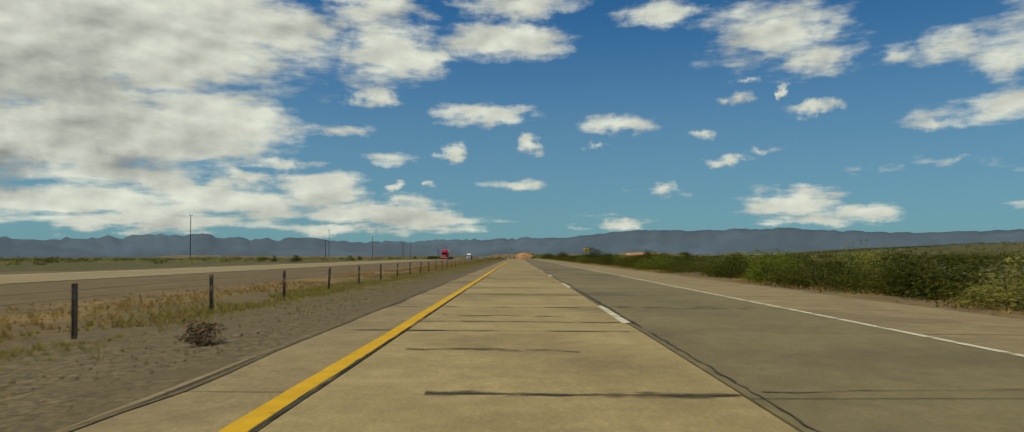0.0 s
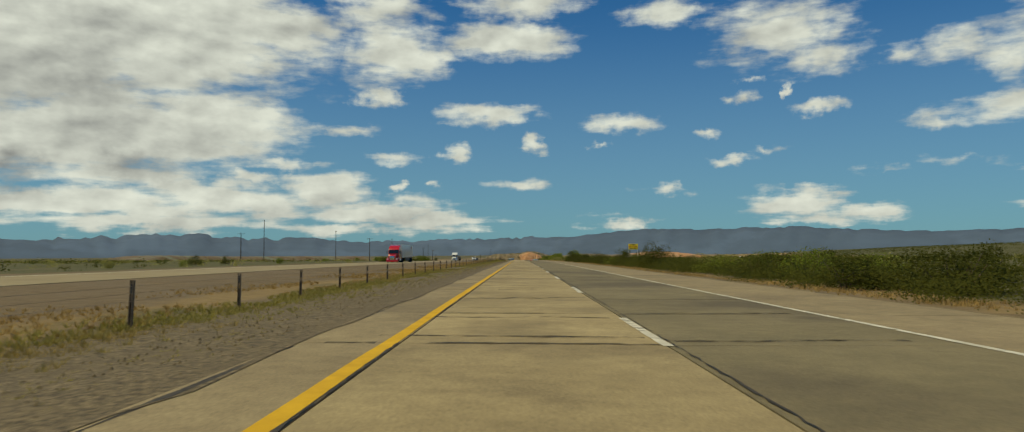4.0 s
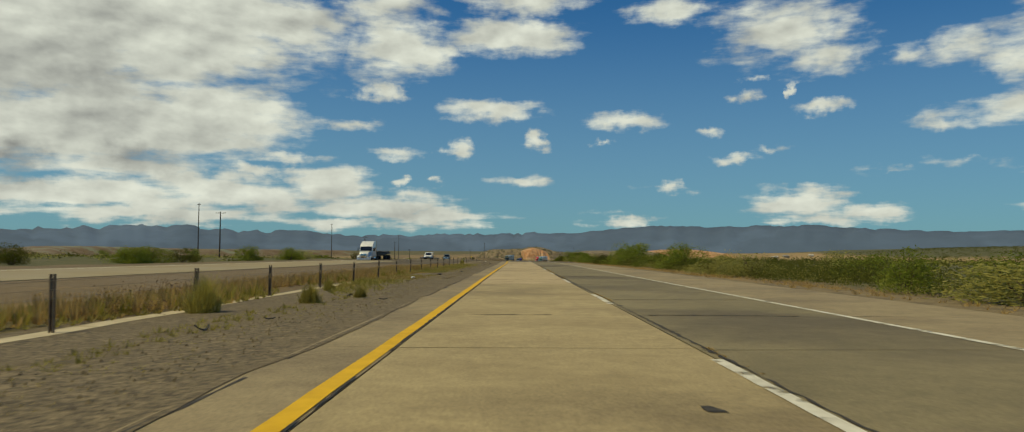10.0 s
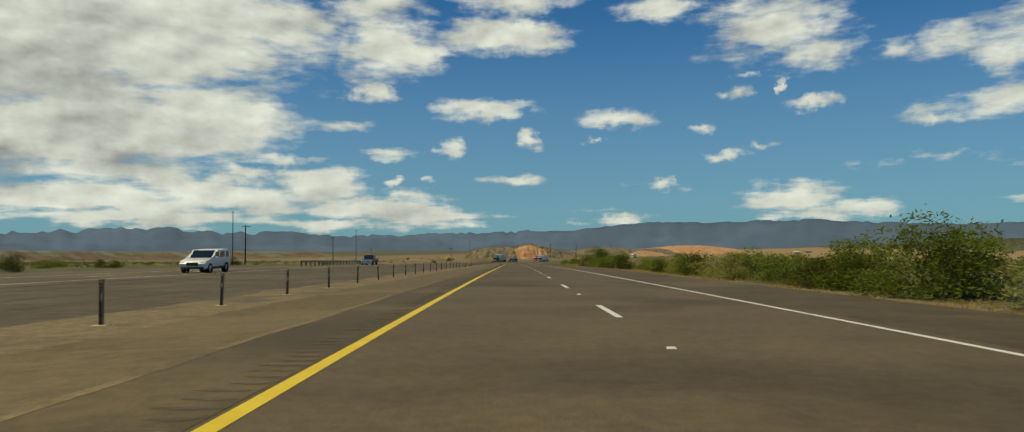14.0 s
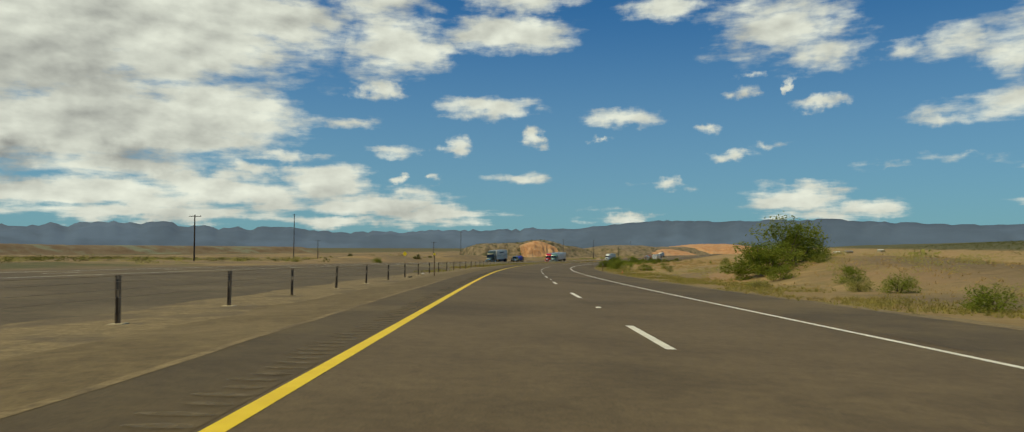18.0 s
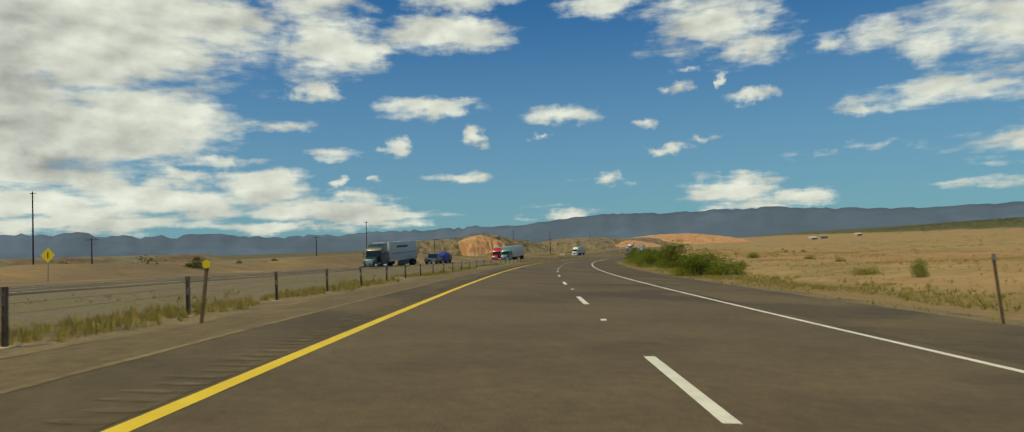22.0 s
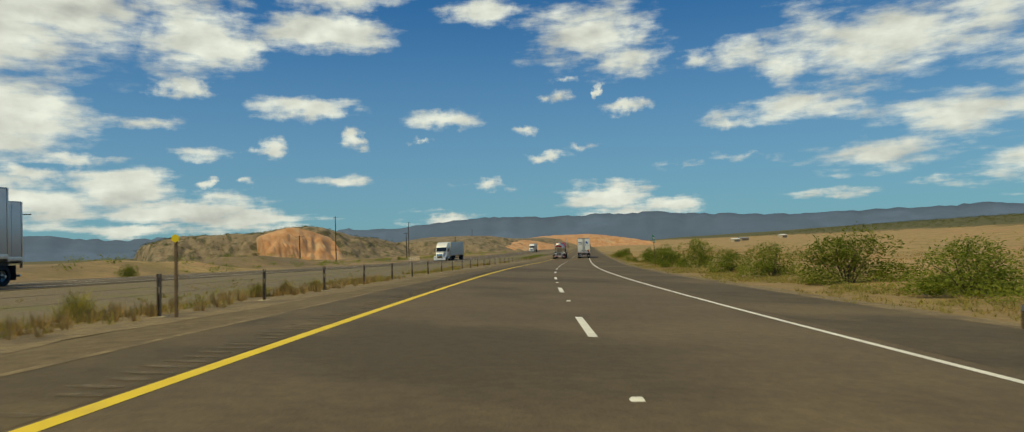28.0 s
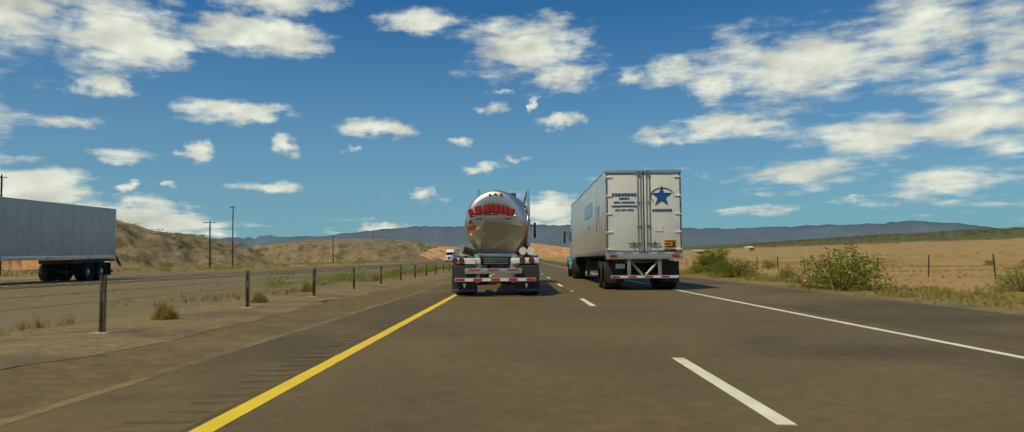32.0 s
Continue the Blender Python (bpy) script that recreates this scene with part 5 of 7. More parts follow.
scatter("grass_median", 34000, along(-20, 400, -8.0, -4.3, clump=0.27), 14, 0.10, 0.11, "grass_lime", "green and yellow grass along the cable barrier")
scatter("grass_gravel", 10000, along(-20, 400, -5.4, -2.8, 0.3, 0.8, clump=0.36), 9, 0.07, 0.09, "grass_lime", "sparse green sprouts on the gravel verge")
scatter("grass_median_dry", 15000, along(-20, 400, -13, -5.6, clump=0.33), 12, 0.11, 0.12, "grass_dry", "dry yellow grass in the median")
scatter("grass_median_rank", 2100, along(282, 368, -10.2, -6.3, 0.5, 1.3, clump=0.42), 22, 0.34, 0.17, "grass_dry", "tall dry grass behind the cable barrier")
scatter("grass_median_lush", 1000, along(282, 366, -9.0, -5.8, 0.5, 1.2, clump=0.5), 22, 0.30, 0.16, "grass_green", "green grass patches at the cable barrier")
joint_spot = along(230, 424, DASH + 0.06, DASH + 0.18, 0.3, 0.9, clump=0.5)
scatter("joint_weeds", 1500, lambda: (lambda p: (p[0], p[1], p[2] + 0.062, p[3]))(joint_spot()), 9, 0.03, 0.06, "grass_dry", "dry weeds and crumbs in the open lane joint")
scatter("grass_verge_dry", 8000, along(-10, 560, 8.9, 12.5, clump=0.36), 11, 0.15, 0.17, "grass_dry", "dry yellow grass at the outer verge")
scatter("grass_barrier", 3600, along(620, 940, -8.4, -5.6, clump=0.52), 14, 0.20, 0.15, "grass_green", "sparse green grass tufts at the cable barrier")
scatter("grass_barrier_tall", 800, along(662, 748, -7.9, -5.6, 0.5, 1.2, clump=0.46), 24, 0.22, 0.15, "grass_lime", "low yellow-green grass along the cable barrier")
scatter("grass_barrier_rank", 380, along(868, 915, -7.6, -5.4, 0.6, 1.2, clump=0.45), 24, 0.30, 0.16, "grass_dry", "tall dry grass along the cable barrier")
scatter("grass_median_sparse", 3800, along(650, 1080, -16, -6.5, 0.5, 1.3, clump=0.5), 14, 0.16, 0.15, "grass_lime", "sparse yellow-green grass on the gravel median")
scatter("grass_barrier_dry", 3000, along(640, 1060, -9.0, -5.8, clump=0.55), 14, 0.18, 0.15, "grass_dry", "dry grass tufts at the cable barrier")
scatter("grass_verge", 24000, along(575, 1090, 9.6, 15.5, clump=0.31), 12, 0.17, 0.17, "grass_lime", "yellow-green grass on the outer verge")
scatter("grass_field", 36000, along(590, 1150, 10, 62, 0.6, 1.6, clump=0.36), 9, 0.14, 0.18, "grass_dry", "dry tan grass on the open range")


def clumps(name, count, where, leaves, mat, label, leaf=0.12):
    v, f = [], []
    for i in range(count):
        x, y, z, k = where()
        for b in range(leaves):
            d = Vector((random.gauss(0, 0.42), random.gauss(0, 0.42), min(0.85, abs(random.gauss(0.24, 0.22))))) * k
            p = Vector((x, y, z)) + d
            a = Vector((random.gauss(0, 1), random.gauss(0, 1), random.gauss(0, 1))).normalized() * leaf * k
            c = a.orthogonal() * 0.8
            j = len(v)
            v += [p - a, p + c, p + a, p - c]
            f.append((j, j + 1, j + 2, j + 3))
    return tagged(mesh_object(name, v, f, M[mat]), label, "scrub", kind="stuff")


clumps("scrub_hedge", 820, along(-10, 283, 9.7, 16, 0.8, 1.5), 300, "leaf_dark", "dense dark green brush along the outer verge", 0.028)
clumps("scrub_hedge_thick", 360, along(322, 440, 11.2, 18.5, 0.8, 1.45), 270, "leaf_dark", "dense dark green brush behind the gravel edge", 0.030)
clumps("scrub_hedge_olive", 110, along(318, 430, 10.8, 16, 0.5, 1.0), 220, "leaf_olive", "olive brush at the foot of the bushes", 0.028)
clumps("scrub_near", 700, along(-10, 540, 16, 45, 0.8, 1.5), 100, "leaf_dark", "dark green creosote scrub behind the verge", 0.057)
clumps("scrub_right", 2600, along(-10, 560, 35, 150, 1.0, 1.9), 34, "leaf_dark", "dark green creosote scrub covering the plain", 0.075)
clumps("scrub_right_olive", 500, along(-10, 700, 17, 150, 0.7, 1.5), 26, "leaf_olive", "olive desert scrub on the plain")
clumps("scrub_bend", 330, along(768, 908, 12.0, 18.5, 0.7, 1.35), 240, "leaf_green", "low green mesquite brush along the outer verge", 0.030)
clumps("scrub_bend_olive", 150, along(775, 960, 12.0, 20, 0.6, 1.1), 170, "leaf_olive", "olive brush between the green bushes", 0.030)
clumps("scrub_mound", 150, along(575, 655, 13.5, 32, 0.5, 1.0), 150, "leaf_olive", "olive shrubs scattered on the sandy bank", 0.032)
clumps("scrub_range", 620, along(600, 1250, 22, 330, 0.5, 1.2), 30, "leaf_olive", "scattered olive shrubs on the tan range")
clumps("scrub_slope", 2600, along(500, 2200, 230, 620, 1.8, 3.2), 30, "leaf_dark", "dark brush on the long far slope", 0.08)
clumps("scrub_left", 1700, along(0, 1000, -260, -36, 0.7, 1.7), 40, "leaf_olive", "olive desert scrub beyond the oncoming carriageway", 0.07)
clumps("scrub_brown", 46, along(300, 350, -9.6, -6.7, 0.4, 0.75), 170, "dry_bush", "reddish brown dry brush behind the cable barrier", 0.022)
clumps("scrub_barrier", 70, along(1034, 1105, -10.5, -6.6, 0.45, 0.95), 220, "leaf_green", "green brush along the cable barrier", 0.034)
clumps("scrub_foot", 420, along(930, 1330, -75, -33, 0.5, 1.3), 60, "leaf_green", "yellow-green brush at the foot of the hills", 0.06)
clumps("scrub_left_dark", 4400, along(0, 860, -420, -36, 0.8, 1.9), 36, "leaf_dark", "dark green scrub beyond the oncoming carriageway", 0.07)


hill_ob = bpy.data.objects["hill_mesa"]
spots = [Vector(v.co) for v in hill_ob.data.vertices if v.co.z > elevation(1200) + 2.0]
clumps("scrub_mesa", 700, lambda: (lambda p: (p.x + random.uniform(-2, 2), p.y + random.uniform(-2, 2), p.z - 0.2, random.uniform(0.6, 1.4)))(random.choice(spots)), 18, "leaf_dark", "small shrubs dotted over the mesa")

# ---- cable barrier in the median ----


POST_AT = ((0, 10, 20, 39, 49, 58, 61, 66, 68, 72, 77, 78, 80, 89, 95, 108, 114, 116, 118, 133, 137, 143, 152, 154, 156, 159, 160, 165, 179, 185, 190, 195, 201, 207, 248),
           (15.8, 65.1, 113.0, 205.3, 253.6, 297.0, 309.2, 332.0, 342.0, 363.1, 388.6, 393.5, 402.4, 445.3, 475.6, 537.1, 566.3, 575.4, 584.3, 658.4, 678.9, 709.2, 752.3, 762.3, 773.8, 788.2, 793.1, 816.3, 882.8, 912.9, 936.6, 960.1, 990.3, 1021.9, 1222.0))
POST_S = [15.8 + 4.9 * i if i < 0 else lerp_table(i, *POST_AT) for i in range(-9, 249)]
barrier = thing("cable_barrier", "low cable barrier of thin steel posts and three wires", "barrier")
bm = new_bm()
for x in (-0.026, 0.026):
    box(bm, x, 0, 0.36, 0.016, 0.05, 0.82)
box(bm, 0, 0.02, 0.20, 0.05, 0.012, 0.46)
post_me = bpy.data.meshes.new("post")
bm.to_mesh(post_me)
bm.free()
post_me.materials.append(M["post_steel"])
bm = new_bm()
box(bm, 0, 0, 0.62, 0.034, 0.05, 0.17)
cap_me = bpy.data.meshes.new("reflector")
bm.to_mesh(cap_me)
bm.free()
cap_me.materials.append(M["post_cap"])
bm = new_bm()
box(bm, 0, 0, 0.0, 0.24, 0.24, 0.03, 0.008)
foot_me = bpy.data.meshes.new("footing")
bm.to_mesh(foot_me)
bm.free()
foot_me.materials.append(M["strip_concrete"])
for i, s in enumerate(POST_S):
    o = new("post", post_me)
    o.parent = barrier
    o.matrix_world = at_road(s, barrier_u(s), -0.01) @ pose(0, 0, 0, random.gauss(0, 1.2), random.gauss(0, 1.5), random.gauss(0, 4))
    for me in (cap_me, foot_me) if s > 397 else (cap_me,):
        q = new(me.name, me)
        q.parent = o
for z in (0.42, 0.55, 0.67):
    v, f = [], []
    pts = [on_road(s, barrier_u(s) + 0.02, z - 0.01 + 0.006 * math.sin(s)) for s in steps(-40, 1200, 4.9)]
    for k, p in enumerate(pts):
        for j in range(5):
            a = j * 1.2566
            v.append(p + Vector((0.0028 * math.cos(a), 0, 0.0028 * math.sin(a))))
        if k:
            for j in range(5):
                f.append(((k - 1) * 5 + j, (k - 1) * 5 + (j + 1) % 5, k * 5 + (j + 1) % 5, k * 5 + j))
    mesh_object("wire", v, f, M["cable"], barrier)
for s in (549.6, 441.0, 640.5, 690.0, 812.0):
    bm = tube(new_bm(), (0, 0, 0.26), (0.1, 1.5, 0.75), 0.012, 0.012, 6)
    part("bent_stay", bm, "galvanised", barrier).matrix_world = at_road(s, barrier_u(s) - 0.4, 0, 180)


# ---- utility poles ----
def utility_pole(x, y, high, arms=2, lean=0.0):
    ob = thing("utility_pole", "dark wooden utility pole with crossarms in the desert scrub" if high < 13 else "tall dark wooden power line pole in the desert", "pole", None, "power line poles")
    part("shaft", tube(new_bm(), (0, 0, -0.6), (0, 0, high), 0.19, 0.12, 12), "pole_wood", ob)
    for k in range(arms):
        z = high - 0.35 - 1.1 * k
        w = 1.25 if high < 13 else 0.7
        arm = part("crossarm", box(new_bm(), 0, 0.13, z, 2 * w, 0.1, 0.12, 0.01), "pole_wood", ob)
        for x_off in (-w * 0.9, -w * 0.35, w * 0.9):
            part("insulator", tube(new_bm(), (x_off, 0.13, z + 0.06), (x_off, 0.13, z + 0.24), 0.045, 0.03, 8), "galvanised", arm)
    if high > 13:
        part("top_insulator", tube(new_bm(), (0, 0, high), (0, 0, high + 0.3), 0.05, 0.03, 8), "galvanised", ob)
    ob.matrix_world = Matrix.Translation((x, y, ground_z(x, y))) @ pose(0, 0, 0, lean, lean * 0.5, random.uniform(-20, 20))
    return ob


for x, y, h in ((-137, 303, 19), (-120, 457, 19), (-113, 556, 18.4), (-105, 693, 18.4), (-99, 857, 18.4), (-42, 967, 15.6), (22, 1127, 15), (51, 1192, 15), (105, 1353, 15)):
    utility_pole(x, y, h, 1, 0.3)
for x, y, h in ((-104, 389, 10.5), (-80, 495, 11.5), (-69, 609, 9.5), (-77, 720, 10), (-93, 870, 8.5), (-51, 921, 9), (-18, 991, 9), (13, 1088, 8), (48, 1165, 10), (79, 1248, 9), (118, 1390, 9)):
    utility_pole(x, y, h, 1, -0.4)


# ---- signs and markers ----
def lettering(text, size, mat, parent, m, name="lettering", spread=1.0):
    cu = bpy.data.curves.new("text", "FONT")
    cu.body, cu.size, cu.align_x, cu.align_y, cu.extrude, cu.offset, cu.space_character = text, size, "CENTER", "CENTER", 0.004, size * 0.018, spread
    tmp = new("text", cu)
    me = bpy.data.meshes.new_from_object(tmp.evaluated_get(bpy.context.evaluated_depsgraph_get()))
    bpy.data.objects.remove(tmp)
    me.materials.clear()
    me.materials.append(M[mat])
    o = new(name, me)
    o.parent = parent
    o.matrix_local = m
    return o


UPRIGHT = pose(0, 0, 0, 90, 0, 0)
motel = thing("billboard", "yellow roadside motel billboard with red letters on four posts", "sign", Matrix.Translation((29.2, 334.8, ground_z(29.2, 334.8))) @ pose(0, 0, 0, 0, 0, -6))
part("panel", box(new_bm(), 0, 0, 3.83, 2.62, 0.09, 1.60, 0.01), "sign_yellow", motel)
for x in (-1.2, 1.2):
    part("post", tube(new_bm(), (x, 0.10, -0.4), (x, 0.10, 4.5), 0.055, 0.05, 8), "tape_white", motel)
    part("brace", tube(new_bm(), (x, 1.1, -0.3), (x, 0.12, 3.3), 0.05, 0.05, 8), "pole_wood", motel)
lettering("MOTEL", 0.72, "decal_red", motel, Matrix.Translation((0, -0.052, 3.83)) @ UPRIGHT, spread=1.08)
for z, spans in ((4.38, ((-0.85, 0.30), (-0.05, 1.05))), (3.27, ((-0.62, 0.75), (0.42, 0.55)))):
    for x, w in spans:
        part("bar", box(new_bm(), x + 0.1, -0.052, z, w, 0.012, 0.2), "decal_black", motel)

mile = thing("mile_marker", "green mile marker plate with white figures on a rusty post", "sign", at_road(961.7, 12.0, -0.1) @ pose(0, 0, 0, 0, -4.5, 0))
part("post", box(new_bm(), 0, 0.03, 1.55, 0.045, 0.03, 3.9), "post_rust", mile)
part("plate", box(new_bm(), 0, 0, 3.06, 0.21, 0.012, 0.92, 0.004), "sign_green", mile)
lettering("9", 0.31, "tape_white", mile, Matrix.Translation((0, -0.01, 3.12)) @ UPRIGHT, "figure")
lettering("0", 0.31, "tape_white", mile, Matrix.Translation((0, -0.01, 2.76)) @ UPRIGHT, "figure")
lettering("MILE", 0.075, "tape_white", mile, Matrix.Translation((0, -0.01, 3.43)) @ UPRIGHT, "word")

for s, u, h, lean in ((607, -4.95, 1.32, 0), (702, -5.0, 1.02, 6), (892.6, -5.3, 1.42, 0)):
    ob = thing("delineator", "brown delineator post with a yellow reflector at the median verge", "marker post", at_road(s, u, -0.02) @ pose(0, 0, 0, 0, lean, 0), "delineator posts")
    part("post", box(new_bm(), 0, 0, h / 2, 0.05, 0.03, h), "post_rust", ob)
    part("reflector", tube(new_bm(), (0, -0.018, h - 0.03), (0, -0.028, h - 0.03), 0.075, 0.075, 6), "sign_yellow", ob)
for s, u, h, lean in ((658, 9.2, 1.15, -3), (704, 9.3, 1.4, -8), (893, 9.4, 0.5, 0), (419, 11.5, 1.3, 0), (536, 9.6, 1.2, 2)):
    ob = thing("marker_post", "thin rusty steel marker post at the outer verge", "marker post", at_road(s, u, -0.08) @ pose(0, 0, 0, 0, lean, 0), "marker posts")
    part("post", box(new_bm(), 0, 0, h / 2, 0.045, 0.03, h), "post_rust", ob)
    part("plate", box(new_bm(), 0, -0.02, h - 0.06, 0.08, 0.01, 0.1), "galvanised", ob)

warn = thing("warning_sign", "yellow diamond warning sign on a post beyond the carriageway", "sign", at_road(746, -38.5, -0.1))
part("post", box(new_bm(), 0, 0.03, 1.2, 0.06, 0.04, 2.6), "galvanised", warn)
bm = new_bm()
bmesh.ops.create_cube(bm, size=1.0, matrix=Matrix.Translation((0, 0, 2.2)) @ Matrix.Rotation(radians(45), 4, "Y") @ Matrix.Diagonal((0.85, 0.012, 0.85, 1)))
part("plate", bm, "sign_yellow", warn)
part("arrow", box(new_bm(), 0, -0.012, 2.2, 0.09, 0.01, 0.5), "decal_black", warn)

for s, u in ((657, 11.6), (1036, 11.2)):
    cone = thing("traffic_cone", "small orange traffic cone lying in the verge grass", "cone", at_road(s, u, -0.06) @ Matrix.Diagonal((0.6, 0.6, 0.55, 1)), "traffic cones")
    part("body", tube(new_bm(), (0, 0, 0.03), (0, 0, 0.62), 0.16, 0.03, 14), "cone_orange", cone)
    part("base", box(new_bm(), 0, 0, 0.02, 0.42, 0.42, 0.05, 0.01), "cone_orange", cone)
    part("band", tube(new_bm(), (0, 0, 0.34), (0, 0, 0.44), 0.105, 0.085, 14), "tape_white", cone)

# steel guard rail beyond the oncoming carriageway
rail = thing("guard_rail", "weathered steel guard rail beyond the oncoming carriageway", "barrier")
wave = ((0.0, 0.50), (0.03, 0.54), (-0.02, 0.60), (0.03, 0.66), (-0.02, 0.71), (0.02, 0.78))
v, f = [], []
rs = steps(548, 604, 4)
for s in rs:
    for off, z in wave:
        v.append(on_road(s, far_line(s) - 11.6 + off, z))
for j in range(len(rs) - 1):
    for k in range(len(wave) - 1):
        f.append((j * 6 + k, j * 6 + k + 1, (j + 1) * 6 + k + 1, (j + 1) * 6 + k))
mesh_object("beam", v, f, M["galvanised"], rail)
for s in steps(548, 604, 2.5):
    o = part("post", box(new_bm(), 0, 0, 0.3, 0.15, 0.2, 0.95), "pole_wood", rail)
    o.matrix_world = at_road(s, far_line(s) - 11.75, 0)

# striped barricade beside the oncoming lanes
bar = thing("barricade", "striped orange and white road barricade beside the oncoming lanes", "barricade", at_road(1040, -33, -0.1))
for x in (-1.1, 1.1):
    part("leg", box(new_bm(), x, 0, 0.45, 0.08, 0.08, 1.1), "galvanised", bar)
for z in (0.35, 0.65, 0.95):
    rail_b = part("rail", box(new_bm(), 0, -0.05, z, 2.5, 0.03, 0.2), "tape_white", bar)
    for k in range(6):
        part("stripe", box(new_bm(), -1.05 + 0.42 * k, -0.07, z, 0.18, 0.012, 0.19), "decal_orange", rail_b)

# ranch fence on the open range
fence = thing("ranch_fence", "old wire ranch fence on dark posts across dry range", "fence")
for s in steps(946, 1100, 5.5):
    o = part("post", tube(new_bm(), (0, 0, -0.2), (0, 0, 1.05 + random.uniform(-0.1, 0.1)), 0.035, 0.03, 7), "pole_wood", fence)
    u = 21
    x, y = line_xy(s, u + 0.25 * noise.noise(Vector((s, 0, 0))))
    o.matrix_world = Matrix.Translation((x, y, ground_z(x, y))) @ pose(0, 0, 0, random.gauss(0, 3), random.gauss(0, 3), 0)

# small far houses on the plain
for x, y, w, roof in ((410, 1561, 9, "tape_white"), (442, 1601, 12, "sign_back"), (480, 1586, 8, "tape_white")):
    h = thing("house", "small pale single-storey house far off on the plain", "house", Matrix.Translation((x, y, ground_z(x, y))) @ pose(0, 0, 0, 0, 0, 20), "far houses")
    part("wall", box(new_bm(), 0, 0, 1.3, w, 6, 3.0), "strip_concrete", h)
    part("roof", prism(new_bm(), ((-3.4, 2.8), (3.4, 2.8), (0, 4.0)), -w / 2 - 0.3, w / 2 + 0.3), roof, h)
    for k in (-0.28, 0.0, 0.28):
        part("window", box(new_bm(), k * w, -3.01, 1.5, 1.0, 0.06, 1.0), "glass", h)

# stones and litter on the gravel
sv, sf = [], []
for i in range(34000):
    s = random.uniform(-5, 400) if i < 22000 else random.uniform(402, 1045)
    u = random.uniform(-5.2, -2.7) if i < 22000 else barrier_u(s) + random.triangular(-1.3, 2.4, 0.2)
    r = 0.006 + 0.020 * random.random() ** 2.5
    c = on_road(s, u, -0.018)
    b = len(sv)
    q = random.uniform(0, 6)
    for k in range(4):
        sv.append(c + Vector((r * math.cos(q + k * 1.57) * random.uniform(0.7, 1.2), r * math.sin(q + k * 1.57), -0.01)))
    sv.append(c + Vector((0, 0, r * 0.9)))
    sf += [(b + k, b + (k + 1) % 4, b + 4) for k in range(4)]
tagged(mesh_object("stones", sv, sf, M["gravel_light"]), "loose pale stones scattered over the gravel verge", "stones", kind="stuff")
for s, u in ((318, -5.2), (346, -5.0), (352, -4.4), (389, -5.8), (404, -6.0), (419, -6.2), (431, -5.4), (604, -5.9), (612, -6.3), (420, 8.6), (450, 9.2), (441, 9.0), (699, 8.6)):
    bm = new_bm()
    bmesh.ops.create_icosphere(bm, subdivisions=1, radius=0.09)
    for vert in bm.verts:
        vert.co = Vector((vert.co.x * random.uniform(0.8, 2.2), vert.co.y * random.uniform(0.6, 1.5), vert.co.z * random.uniform(0.3, 0.6)))
    ob = thing("tyre_scrap", "scrap of black tyre rubber lying on the verge", "debris", at_road(s, u, 0.02) @ pose(0, 0, 0, 0, 0, random.uniform(0, 180)), "road debris")
    part("scrap", bm, "rubber" if random.random() < 0.6 else "tape_white", ob)

# ---- vehicles; +y is ahead, the origin lies on the ground under the rear ----
def ring_mesh(name, r_out, r_in, w, mat, seg=28):
    bm = bmesh.new()
    prof = ((r_in, -w / 2), (r_out * 0.955, -w / 2), (r_out, -w * 0.36), (r_out, w * 0.36), (r_out * 0.955, w / 2), (r_in, w / 2))
    rows = []
    for k in range(seg):
        a = 6.28318 * k / seg
        rows.append([bm.verts.new((x, r * math.cos(a), r * math.sin(a))) for r, x in prof])
    for k in range(seg):
        p, q = rows[k], rows[(k + 1) % seg]
        for j in range(len(prof) - 1):
            bm.faces.new((p[j], p[j + 1], q[j + 1], q[j]))
    bmesh.ops.recalc_face_normals(bm, faces=bm.faces)
    me = bpy.data.meshes.new(name)
    bm.to_mesh(me)
    bm.free()
    me.materials.append(M[mat])
    me.shade_smooth()
    me.set_sharp_from_angle(angle=radians(35))
    return me


def rim_mesh(name, r, w, mat, holes=10):
    bm = bmesh.new()
    tube(bm, (-w * 0.35, 0, 0), (w * 0.35, 0, 0), r, r, 24, False)
    tube(bm, (-w * 0.12, 0, 0), (w * 0.12, 0, 0), r * 0.96, r * 0.9, 24)
    tube(bm, (-w * 0.45, 0, 0), (w * 0.45, 0, 0), r * 0.32, r * 0.28, 14)
    for k in range(holes):
        a = 6.283 * k / holes
        tube(bm, (-w * 0.2, r * 0.5 * math.cos(a), r * 0.5 * math.sin(a)), (w * 0.2, r * 0.5 * math.cos(a), r * 0.5 * math.sin(a)), r * 0.05, r * 0.05, 6)
    me = bpy.data.meshes.new(name)
    bm.to_mesh(me)
    bm.free()
    me.materials.append(M[mat])
    me.shade_smooth()
    me.set_sharp_from_angle(angle=radians(35))
    return me


TYRE_ME, RIM_ME = ring_mesh("tyre", 0.51, 0.30, 0.56, "rubber"), rim_mesh("rim", 0.30, 0.5, "aluminium")
STEER_ME, STEER_RIM = ring_mesh("tyre", 0.51, 0.30, 0.30, "rubber"), rim_mesh("rim", 0.30, 0.26, "chrome")
CAR_TYRE, CAR_RIM = ring_mesh("tyre", 0.38, 0.24, 0.26, "rubber"), rim_mesh("rim", 0.24, 0.22, "aluminium", 6)


